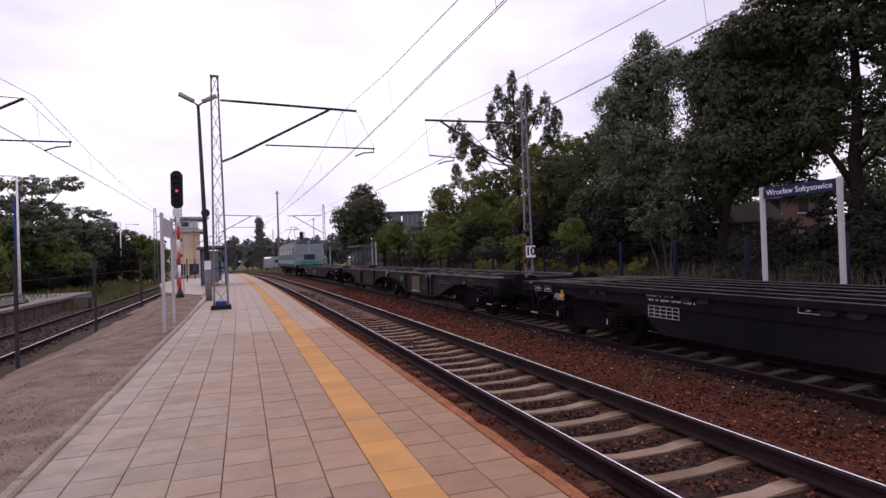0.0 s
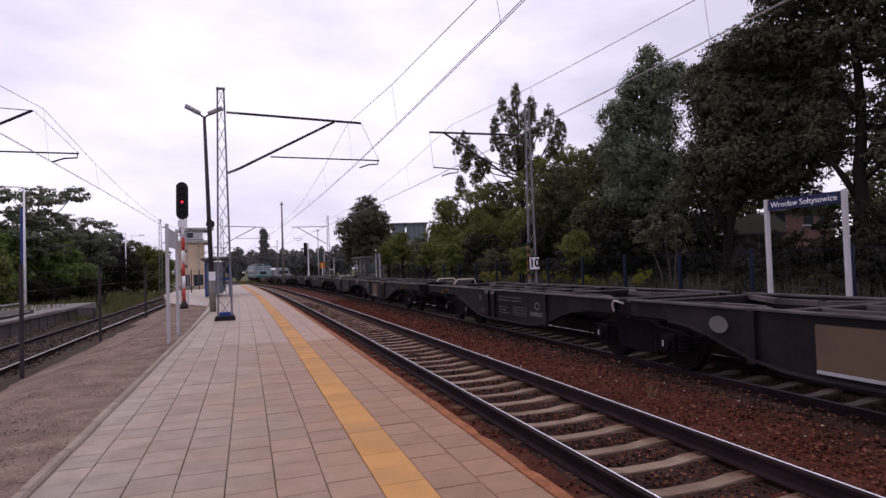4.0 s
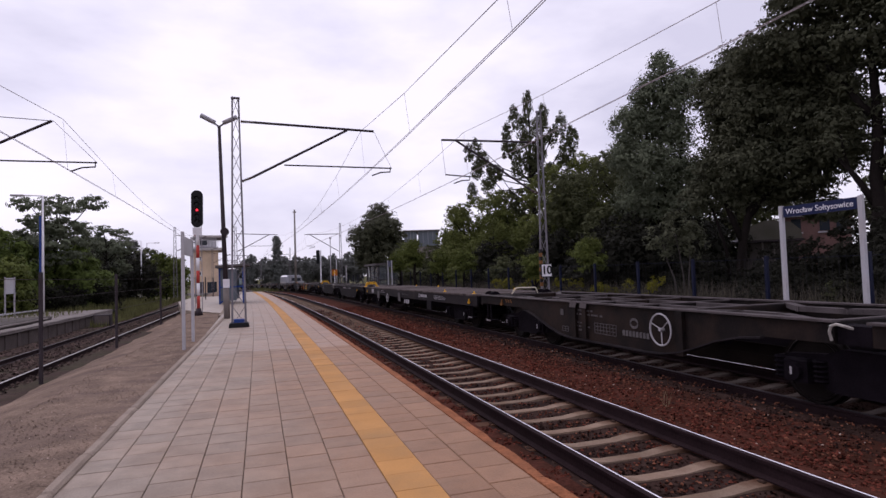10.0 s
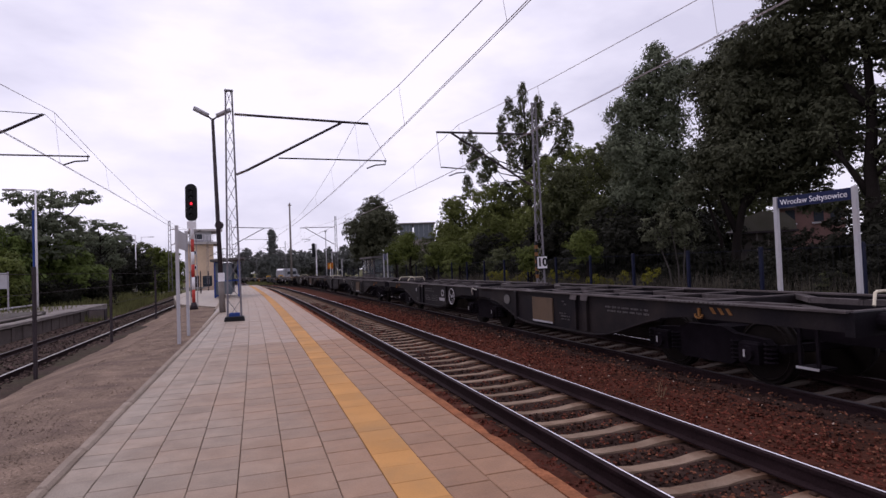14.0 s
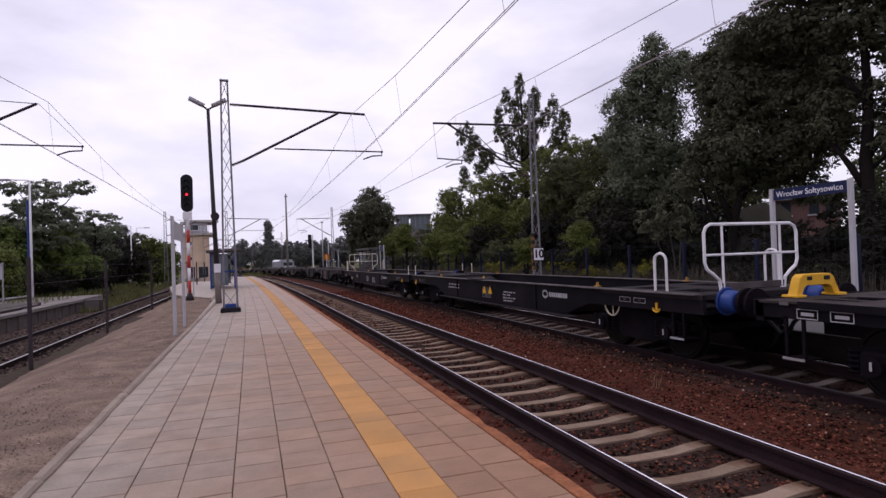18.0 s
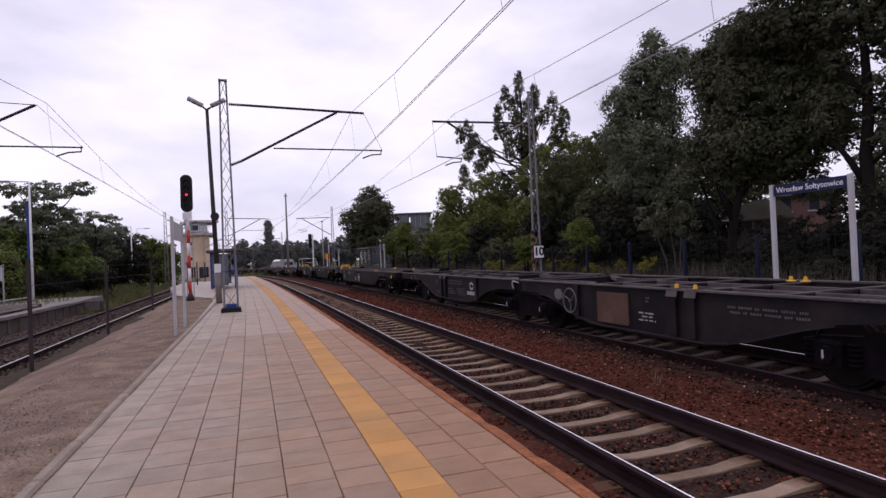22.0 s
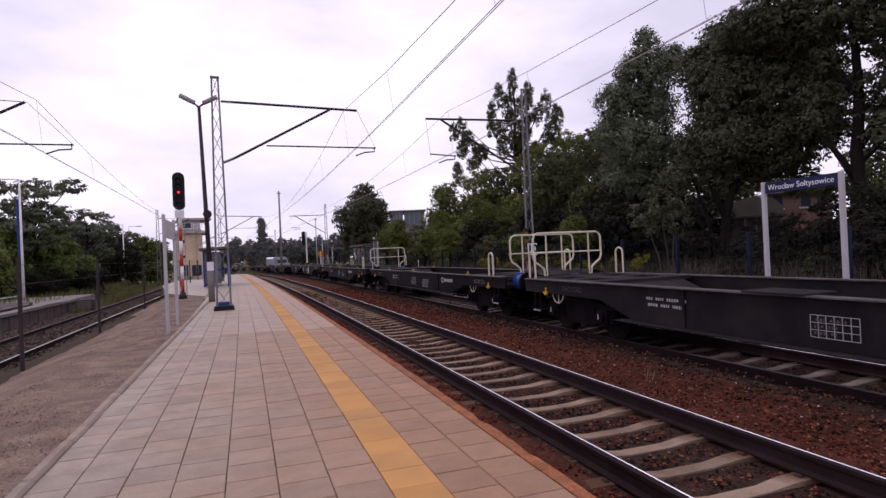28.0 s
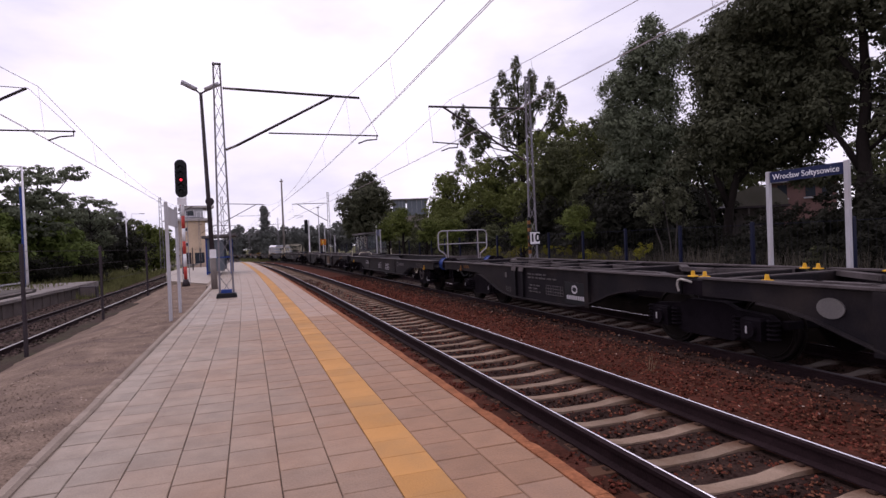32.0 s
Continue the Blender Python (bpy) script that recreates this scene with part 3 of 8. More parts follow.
SLEEPER_OLD = sleeper_shape().mesh("old_sleeper", M_CONC)


def railway(name, x0, y0, y1, n0, n1, z, head, label, sl=SLEEPER, shift=0.0, step=0.6):
    """Two rails on sleepers; those from n0 to n1 are single pieces, those further off are joined."""
    t = tagged(new(name), label, "railway track", kind="structure")
    path = [along(x0, y, z) for y in [y for y in stations(-540, 0, 12)[:-1] + stations(0, 660, 3) if y0 <= y <= y1]]
    for side in (-0.7535, 0.7535):
        top = RAIL_TOP if head is M_RAILHEAD and (x0 != TRACK_2 or side > 0) else FLAT_TOP
        r = part("rail", Shape().sweep([(u + side, w) for u, w in RAIL_FOOT], path), M_RAIL, t)
        part("rail_head", Shape().sweep([(u + side, w) for u, w in top], path), head if top is not FLAT_TOP or (x0 == TRACK_3 and side > 0) else M_RAILDARK, r)
    far, clips = Shape(), Shape()
    y = y0 + shift
    rr = random.Random(5)
    while y < y1:
        x, _, low, a = along(x0, y)
        m = Matrix.Translation((x + rr.uniform(-0.012, 0.012), y, z + low - 0.172 - 0.207)) @ Matrix.Rotation(a + rr.uniform(-0.008, 0.008), 4, "Z")
        if n0 <= y <= n1:
            part("sleeper", sl, None, t, at=m)
            if y < 40:
                for side in (-0.7535, 0.7535):
                    for e in (-0.10, 0.10):
                        clips.box(side + e - 0.022, side + e + 0.022, -0.035, 0.035, 0.20, 0.220, m, c=0.012)
        else:
            far.box(-1.28, 1.28, -0.1, 0.1, -0.05, 0.2, m)
        y += step
    q = part("far_sleepers", far, sl.materials[0], t)
    q["kind"] = "stuff"
    part("rail_clips", clips, M_CLIP, t)["kind"] = "stuff"
    return t


railway("track_near", TRACK_1, -540, 660, 1.0, 110, RAIL, M_RAILHEAD, "electrified track of polished rails on concrete sleepers", shift=0.24, step=STEP_1)
railway("track_far", TRACK_2, -540, 660, 1.0, 80, RAIL, M_RAILHEAD, "electrified track under the passing goods train, grimy sleepers darkened for its shade", SLEEPER_SHADED, shift=0.31)
railway("track_side", TRACK_3, -24, 148, 8, 70, -0.36, M_RAILOLD, "dull little-used side track", SLEEPER_OLD)


# ---- the island platform ----
PLAT_L, PLAT_R, TILE, COL0 = -1.60, 2.10, 0.35, -1.224
PLAT_Y0, PLAT_Y1 = -12.0, 74.0


def build_platform():
    plat = tagged(new("platform"), "island platform paved with square concrete tiles and a yellow warning strip", "platform", kind="structure")
    ys = stations(PLAT_Y0, PLAT_Y1, 2.0)
    s = Shape()
    for y in ys:
        o = bend(y)[0]
        s.v += [(PLAT_L + 0.1 - (o if y > 26 else 0), y, -0.9), (1.93 - o, y, -0.9), (1.93 - o, y, -0.014), (PLAT_L + 0.1 - (o if y > 26 else 0), y, -0.014)]
    s.f = [(k * 4 + i, k * 4 + (i + 1) % 4, k * 4 + 4 + (i + 1) % 4, k * 4 + 4 + i) for k in range(len(ys) - 1) for i in range(4)]
    s.f += [(3, 2, 1, 0), tuple((len(ys) - 1) * 4 + i for i in range(4))]
    part("slab", s, M_JOINT, plat)
    # the kerb and the rusty edge, stone by stone
    rr = random.Random(3)
    kerb, edge = Shape(), Shape()
    for k in range(int((PLAT_Y1 - PLAT_Y0) / 1.0)):
        y0 = PLAT_Y0 + k
        o0, o1 = bend(y0)[0], bend(y0 + 1)[0]
        d = rr.uniform(-0.006, 0.006)
        x0, x1 = PLAT_L - 0.02, PLAT_L + 0.085
        if y0 > 26:
            x0, x1 = x0 - o0, x1 - o0
        one = Shape().box(x0 + d, x1 + d, y0 + 0.006, y0 + 0.994, -0.35, 0.036 + rr.uniform(-0.004, 0.003), c=0.022)
        if 2 < y0 < 40:
            part("kerb_stone", one, M_KERB, plat)
        else:
            kerb.add(one.v, one.f)
        # an edge stone with a chipped, wavy lip
        n, v, f = 11, [], []
        for i in range(n):
            y = y0 + 0.004 + 0.992 * i / (n - 1)
            o = o0 + (o1 - o0) * i / (n - 1)
            lip = 2.055 - o + 0.014 * noise.noise(Vector((y * 2.3, 3, 1))) + 0.010 * noise.noise(Vector((y * 9.1, 7, 1)))
            drop = 0.030 * max(0, noise.noise(Vector((y * 3.1, 11, 5))))
            v += [(1.93 - o, y, -0.30), (lip, y, -0.30), (lip, y, -0.03 - drop), (lip - 0.025 - drop, y, 0.004 - drop * 0.4), (1.93 - o, y, 0.004)]
        for i in range(n - 1):
            f += [(i * 5 + j, i * 5 + (j + 1) % 5, i * 5 + 5 + (j + 1) % 5, i * 5 + 5 + j) for j in range(5)]
        f += [(4, 3, 2, 1, 0), tuple((n - 1) * 5 + j for j in range(5))]
        one = Shape().add(v, f)
        if 2 < y0 < 40:
            part("edge_stone", one, M_EDGE, plat)
        else:
            edge.add(one.v, one.f)
    part("far_kerb", kerb, M_KERB, plat)
    part("far_edge", edge, M_EDGE, plat)
    # paving: the rows nearest to the camera piece by piece
    tile = Shape().box(0.0028, TILE - 0.0028, 0.0046, TILE - 0.0046, -0.05, 0.0, c=0.005).mesh("paving_tile", M_TILE)
    rest, yellow = Shape(), Shape()
    rows = int((PLAT_Y1 - PLAT_Y0) / TILE)
    for c in range(-1, 9):
        stag = [0.0, 0.07, 0.21, 0.14, 0.30, 0.10, 0.24, 0.03, 0.17, 0.28][c + 1]
        for r in range(rows):
            y = PLAT_Y0 + r * TILE + stag
            if y > PLAT_Y1 - TILE:
                continue
            o, a = bend(y)
            x = COL0 + c * TILE - o
            m = Matrix.Translation((x, y, rr.uniform(-0.0025, 0.002))) @ Matrix.Rotation(a + rr.uniform(-0.004, 0.004), 4, "Z") @ Matrix.Rotation(rr.uniform(-0.004, 0.004), 4, "X")
            if c == 6:
                yellow.box(0.003, TILE - 0.003, 0.0015, TILE - 0.0015, -0.05, 0.002, m, c=0.003)
            elif 3.0 <= y < 13.0:
                part("paving_tile", tile, None, plat, at=m)
            else:
                rest.box(0.003 if c >= 0 else 0.065, TILE - 0.003, 0.0034, TILE - 0.0034, -0.05, 0.0, m, c=0.005)
    part("far_paving", rest, M_TILE_REST, plat)["kind"] = "stuff"
    part("warning_strip", yellow, M_YELLOW_TILE, plat, "worn yellow warning strip of square tiles")
    # the wider apron round the shelter
    apron = Shape().prism([(-1.55, 30.5), (-1.9, 29.2), (-4.3, 34.5), (-6.2, 48), (-6.4, 60), (-3.0, 60)], -0.6, -0.006, "z")
    part("apron", apron, M_TILE_REST, plat, "paved apron where the platform widens")


# the trodden strip between platform and side track
def build_verge():
    s = Shape()
    ys = stations(-12, 2, 1.0) + stations(2.25, 34, 0.25) + stations(35, 90, 1.0)
    us = [-4.75, -4.5, -4.2, -3.8, -3.3, -2.8, -2.3, -1.9, -1.58]
    for y in ys:
        for i, u in enumerate(us):
            t = i / (len(us) - 1)
            z = -0.66 + 0.59 * min(1, t * 1.75) + 0.035 * noise.noise(Vector((u * 1.1, y * 0.7, 2))) + 0.012 * noise.noise(Vector((u * 5, y * 4, 2)))
            wob = (1 - t) ** 2 * (0.30 * noise.noise(Vector((y * 0.55, 4, 9))) + 0.12 * noise.noise(Vector((y * 2.1, 8, 9))))
            s.v.append((u + wob - (bend(y)[0] if y > 26 else 0), y, z if i else -0.9))
    w = len(us)
    s.f = [(j * w + i, j * w + i + 1, (j + 1) * w + i + 1, (j + 1) * w + i) for j in range(len(ys) - 1) for i in range(w - 1)]
    tagged(part("verge", s, M_DIRT, smooth=True), "trodden gravelly soil strip beside the platform kerb", "verge", kind="structure")
    rr = random.Random(9)
    for name, count, big, material, label in (("verge_pebbles", 700, 0.016, M_PALESTONE, "scattered pale pebbles on the soil strip"), ("verge_grit", 6500, 0.009, M_VERGEGRIT, "dark grit trodden into the soil strip"), ("verge_crumbs", 8000, 0.013, M_DIRT, "crumbs of soil on the strip")):
        peb = Shape()
        for _ in range(count):
            y, u = 3.5 + 24 * rr.random() ** 1.6, rr.uniform(-4.5, -1.66)
            r = rr.uniform(0.4, 1.0) * big
            t = (u + 4.75) / 3.17
            peb.add(*stone(u, y, -0.66 + 0.59 * min(1, t * 1.75) + 0.035 * noise.noise(Vector((u * 1.1, y * 0.7, 2))) + r * 0.2, r, rr))
        tagged(part(name, peb, material), label, "pebbles", kind="stuff")


def stone(x, y, z, r, rr):
    """A small angular stone."""
    v = []
    for a, b, c in ((1, 0, 0), (-1, 0, 0), (0, 1, 0), (0, -1, 0), (0, 0, 1), (0, 0, -1)):
        k = r * rr.uniform(0.6, 1.25)
        v.append((x + a * k + rr.uniform(-0.3, 0.3) * r, y + b * k + rr.uniform(-0.3, 0.3) * r, z + c * k * 0.75))
    return v, [(0, 2, 4), (2, 1, 4), (1, 3, 4), (3, 0, 4), (2, 0, 5), (1, 2, 5), (3, 1, 5), (0, 3, 5)]


def build_stones():
    """Loose ballast stones over the bed, thickest near the camera."""
    rr = random.Random(17)
    s, pale, dark = Shape(), Shape(), Shape()
    top = RAIL - 0.24
    for _ in range(64000):
        y = 2.2 + 34 * rr.random() ** 1.8
        u = rr.uniform(-3.3, 3.5)
        x = (TRACK_1 + TRACK_2) / 2 + u - bend(y)[0]
        if min(abs(x + bend(y)[0] - t - e) for t in (TRACK_1, TRACK_2) for e in (-0.7535, 0.7535)) < 0.125:
            continue
        r = rr.uniform(0.008, 0.024) * (1 + y / 30)
        if any(abs(x + bend(y)[0] - t) < 1.3 and abs((y + 540 - s + g / 2) % g - g / 2) < 0.135 for t, s, g in ((TRACK_1, 0.24, STEP_1), (TRACK_2, 0.31, 0.6))):
            continue
        between = not any(abs(x + bend(y)[0] - t) < 0.86 for t in (TRACK_1, TRACK_2))
        z = top + 0.015 + 0.025 * noise.noise(Vector((u * 2.5, y * 2.1, 5.66))) + ((0.055 + 0.085 * max(0.0, min(1.0, (x + bend(y)[0] - TRACK_1 - 1.2) / 1.6)) * (x + bend(y)[0] < TRACK_2)) if between else 0) + r * 0.25
        # Stones near track 2 turn dark to stand in for the train's shade.
        darkish = rr.random() < (2.05 - abs(x + bend(y)[0] - TRACK_2)) / 0.7
        (s if not darkish and (between or rr.random() < 0.25) else dark).add(*stone(x, y, z, r, rr))
    tagged(part("dark_ballast_stones", dark, M_DARKSTONE), "dark stones, oily between the rails and toned as shade beside the train", "ballast", kind="stuff")
    tan = Shape()
    for _ in range(6200):
        y, u = 2.5 + 30 * rr.random() ** 1.7, rr.uniform(-2.9, 1.2)
        x0 = (TRACK_1 + TRACK_2) / 2 + u
        if min(abs(x0 - t - e) for t in (TRACK_1, TRACK_2) for e in (-0.7535, 0.7535)) < 0.13:
            continue
        if abs(x0 - TRACK_1) < 1.3 and abs((y + 540 - 0.24 + STEP_1 / 2) % STEP_1 - STEP_1 / 2) < 0.14:
            continue
        inside = abs(x0 - TRACK_1) < 0.86
        r = rr.uniform(0.008, 0.022) * (1 + y / 40)
        tan.add(*stone(x0 - bend(y)[0], y, top + 0.03 + (0 if inside else 0.05 + 0.085 * max(0.0, min(1.0, (x0 - TRACK_1 - 1.2) / 1.6))) + r * 0.3, r, rr))
    tagged(part("light_ballast_stones", tan, M_TANSTONE), "lighter brown stones scattered through the ballast", "ballast", kind="stuff")
    for _ in range(90):
        y, u = 3 + 22 * rr.random() ** 1.5, rr.uniform(-1.1, 0.95)
        r = rr.uniform(0.010, 0.028)
        pale.add(*stone((TRACK_1 + TRACK_2) / 2 + u - bend(y)[0], y, top + 0.075 + 0.085 * max(0.0, min(1.0, (u + 0.74) / 1.6)) + r * 0.2, r, rr))
    tagged(part("ballast_stones", s, M_STONE), "loose rust-brown ballast stones between the rails", "ballast", kind="stuff")
    tagged(part("pale_stones", pale, M_PALESTONE), "a few pale stones lying on the ballast", "stones", kind="stuff")


def build_side_stones():
    rr, s = random.Random(23), Shape()
    for _ in range(9000):
        y = 8 + 36 * rr.random() ** 1.4
        u = rr.uniform(-2.6, 1.15)
        if min(abs(u - 0.7535), abs(u + 0.7535)) < 0.09:
            continue
        r = rr.uniform(0.02, 0.05)
        s.add(*stone(along(TRACK_3, y)[0] + u, y, RAIL - 0.21 + (0.0 if abs(u) < 0.86 else 0.04) + (-0.12 if u < -1.9 else 0) + r * 0.2, r, rr))
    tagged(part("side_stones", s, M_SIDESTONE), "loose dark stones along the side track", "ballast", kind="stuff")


def dry_stalks():
    """A tuft of dead stalks between the tracks."""
    rr, s = random.Random(41), Shape()
    for k in range(9):
        a, h = rr.uniform(0, 6.28), rr.uniform(0.10, 0.30)
        x, y = 5.45 + rr.uniform(-0.05, 0.05), 6.9 + rr.uniform(-0.05, 0.05)
        s.tube([(x, y, -0.47), (x + 0.02 * math.cos(a), y + 0.02 * math.sin(a), -0.45 + h * 0.5), (x + 0.35 * h * math.cos(a), y + 0.35 * h * math.sin(a), -0.45 + h)], 0.004, 4, 0.002)
    t = thing("dry_weed", "tuft of dead straw-coloured stalks in the ballast", "weed")
    part("stalks", s, M_STRAW, t)
    f = Shape()
    for k in range(6):
        f.add(*stone(5.4 + rr.uniform(-0.15, 0.15), 6.85 + rr.uniform(-0.1, 0.1), -0.42 + rr.uniform(-0.01, 0.02), 0.02, rr))
    part("dead_leaves", f, M_STRAW, t)


build_verge()
dry_stalks()
build_stones()
build_side_stones()


# ---- overhead line ----
def lattice(h, w0, w1, fine, step=0.62):
    """Two tapering legs and zigzag lacing on both faces."""
    legs = [Shape().tube([(s * w0 / 2, 0, 0), (s * w1 / 2, 0, h)], 0.044, 4, 0.038) for s in (-1, 1)]
    lace, n = [], int(h / step)
    for i in range(n):
        for f in (-0.04, 0.04):
            a, b = i / n, (i + 1) / n
            sa = 1 if (i % 2) ^ (f > 0) else -1
            xa, xb = sa * (w0 + (w1 - w0) * a) / 2, -sa * (w0 + (w1 - w0) * b) / 2
            lace.append(Shape().tube([(xa, f, a * h + 0.05), (xb, f, b * h + 0.05)], 0.012, 4))
    lace.append(Shape().box(-w1 / 2 - 0.04, w1 / 2 + 0.04, -0.06, 0.06, h - 0.03, h + 0.02))
    return legs, lace


def insulator(s, a, b, sheds=6, n=10):
    """One ribbed porcelain rod from a to b."""
    a, b = Vector(a), Vector(b)
    d = (b - a).normalized()
    u = d.orthogonal().normalized()
    w = d.cross(u)
    rings = [(0.0, 0.025)]
    for k in range(sheds):
        m = (k + 0.5) / sheds
        rings += [(m - 0.4 / sheds, 0.025), (m - 0.1 / sheds, 0.06), (m + 0.12 / sheds, 0.055), (m + 0.3 / sheds, 0.028)]
    rings.append((1.0, 0.025))
    base = len(s.v)
    for f, r in rings:
        c = a.lerp(b, f)
        s.v += [tuple(c + u * (r * math.cos(2 * math.pi * i / n)) + w * (r * math.sin(2 * math.pi * i / n))) for i in range(n)]
    for k in range(len(rings) - 1):
        s.f += [(base + k * n + i, base + k * n + (i + 1) % n, base + (k + 1) * n + (i + 1) % n, base + (k + 1) * n + i) for i in range(n)]
    last = base + (len(rings) - 1) * n
    s.f += [tuple(base + n - 1 - i for i in range(n)), tuple(last + i for i in range(n))]


def catenary_mast(label, at, tip, steady, side=1, h=7.65, w0=0.43, foot=None, fine=False, top=(6.86, 6.72), root=4.84, meet=0.95, zs=(5.42, 5.40), rod=0.042):
    """A lattice mast; its bracket ends at tip, the steady arm runs between the two distances given; side is the way it points."""
    t = thing("catenary_mast", label, "catenary mast", "overhead line masts", at=at)
    legs, lace = lattice(h, w0, w0 * 0.46, fine)
    for g in legs:
        part("leg", g, M_MAST, t)
    if fine:
        for g in lace:
            part("lacing_bar", g, M_MAST, t)
    else:
        s = Shape()
        for g in lace:
            s.add(g.v, g.f)
        part("lacing", s, M_MAST, t)["kind"] = "stuff"
    if foot is not None:
        part("footing", Shape().prism([(-0.34, foot), (0.34, foot), (0.29, 0.15), (-0.29, 0.15)], -0.28, 0.28, "y"), M_BLACK, t, "black-painted concrete footing", bevel=0.02)
        part("base_plate", Shape().box(-0.17, 0.17, -0.1, 0.1, 0.15, 0.27, c=0.02), M_BLUE, t, "blue-painted base")
    q = side
    for a, b in (((q * 0.16, 0, top[0]), (q * 0.55, 0, top[0] - 0.01)), ((q * 0.17, 0, root), (q * 0.5, 0, root + 0.14))):
        ins = Shape()
        insulator(ins, a, b)
        part("insulator", ins, M_INSUL, t)
    part("top_tube", Shape().tube([(q * 0.55, 0, top[0] - 0.01), (q * tip, 0, top[1])], rod, 8), M_DARKSTEEL, t)
    e = tip - meet
    part("brace_tube", Shape().tube([(q * 0.5, 0, root + 0.14), (q * e, 0, top[1])], 0.042, 8), M_DARKSTEEL, t)
    s0, s1 = steady
    part("steady_arm", Shape().tube([(q * s0, 0, zs[0]), (q * s1, 0, zs[1])], 0.024, 6), M_DARKSTEEL, t)
    k = 1 if s1 > s0 else -1
    part("registration_arm", Shape().tube([(q * (s1 - k * 0.05), 0, zs[1] + 0.03), (q * (s1 - k * 0.05), 0, zs[1] - 0.13), (q * (s1 - k * 0.4), 0, zs[1] - 0.16), (q * (s1 - k * 0.72), 0, zs[1] - 0.28)], 0.024, 6), M_DARKSTEEL, t)
    part("hanger", Shape().tube([(q * tip, 0, top[1]), (q * (s1 if k > 0 else s0), 0, zs[1])], 0.008, 4), M_WIRE, t)
    return t


for n, y in enumerate((20.15 - SPAN, 20.15, 20.15 + SPAN, 20.15 + 2 * SPAN, 20.15 + 3 * SPAN)):
    swing = bend(y)[0] if y > 25 else 0
    turn = math.degrees(bend(y)[1]) if y > 25 else 0
    catenary_mast("grey lattice catenary mast on a black footing, long bracket", pose(-0.78 - swing * 1.1, y, -sink(y), 0, 0, turn), 4.66, (1.54, 5.28), foot=-0.1 if y < 30 else -0.5, fine=n == 1)
    y2 = y + 1.0
    m = catenary_mast("grey lattice catenary mast beyond the second track", pose(11.18 - bend(y2)[0], y2, -0.4 - sink(y2), 0, 0, math.degrees(bend(y2)[1])), 4.28, (4.15, 3.1), -1, 8.5, 0.36, None, n == 1, (7.22, 7.14), 5.1, 0.6, (5.78, 5.72))
    if n == 1:
        for k in range(5):
            part("hazard_band", Shape().box(-0.215, -0.115, -0.055, 0.055, 1.3 + 0.3 * k, 1.45 + 0.3 * k), M_HOOK, m, "faded yellow hazard paint")
            part("hazard_gap", Shape().box(-0.212, -0.118, -0.053, 0.053, 1.45 + 0.3 * k, 1.6 + 0.3 * k), M_BLACK, m)
        part("plate_border", Shape().box(-0.25, 0.23, -0.168, -0.155, 1.66, 2.20), M_BLACK, m)
        pl = part("number_board", Shape().box(-0.22, 0.20, -0.20, -0.17, 1.69, 2.17), M_WHITE, m, "white plate with the number 10")
        writing("plate_number", "10", 0.46, M_BLACK, pl, pose(-0.01, -0.204, 1.93, 90, 0, 0), bold=0.016)
    catenary_mast("grey lattice catenary mast beside the side track", pose(-9.3, y - 0.15, -0.4), 3.3, (0.9, 4.46), 1, 8.0, 0.4, None, False, (7.1, 6.97), 5.35, 0.05, (5.72, 5.72), rod=0.012)


def overhead_wires(name, x0, z_up, label, sag=1.28):
    t = tagged(new(name), label, "overhead wire", kind="structure")
    ys = stations(20.15 - SPAN, 20.15 + 4 * SPAN, SPAN / 8)
    def sup(y):
        f = ((y - 20.15) % SPAN) / SPAN
        return 4 * f * (1 - f)
    def stag(y):
        return 0.18 * math.cos(math.pi * (y - 20.15) / SPAN)
    def at(y):
        return along(x0, y)[0] if x0 == TRACK_3 else x0 - bend(y)[0]
    mess = [Vector((at(y) + stag(y) * 0.3, y, 6.68 + z_up - sag * sup(y) - sink(y))) for y in ys]
    for d in (-0.02, 0.02):
        part("contact_wire", Shape().tube([(at(y) + stag(y) + d, y, 5.12 + z_up - sink(y)) for y in ys], 0.007, 5), M_WIRE, t)
    part("messenger_wire", Shape().tube(mess, 0.008, 5), M_WIRE, t)
    dr = Shape()
    for y, p in zip(ys, mess):
        dr.tube([p, (at(y) + stag(y), y, 5.12 + z_up - sink(y))], 0.004, 4)
    part("droppers", dr, M_WIRE, t)["kind"] = "stuff"


overhead_wires("wires_near_track", TRACK_1 - 0.2, 0.02, "twin contact wires and messenger over the near track")
overhead_wires("wires_far_track", TRACK_2 - 0.18, 0.15, "contact wire and messenger over the train", 1.08)
overhead_wires("wires_side_track", TRACK_3, 0.0, "contact wire and messenger over the side track")


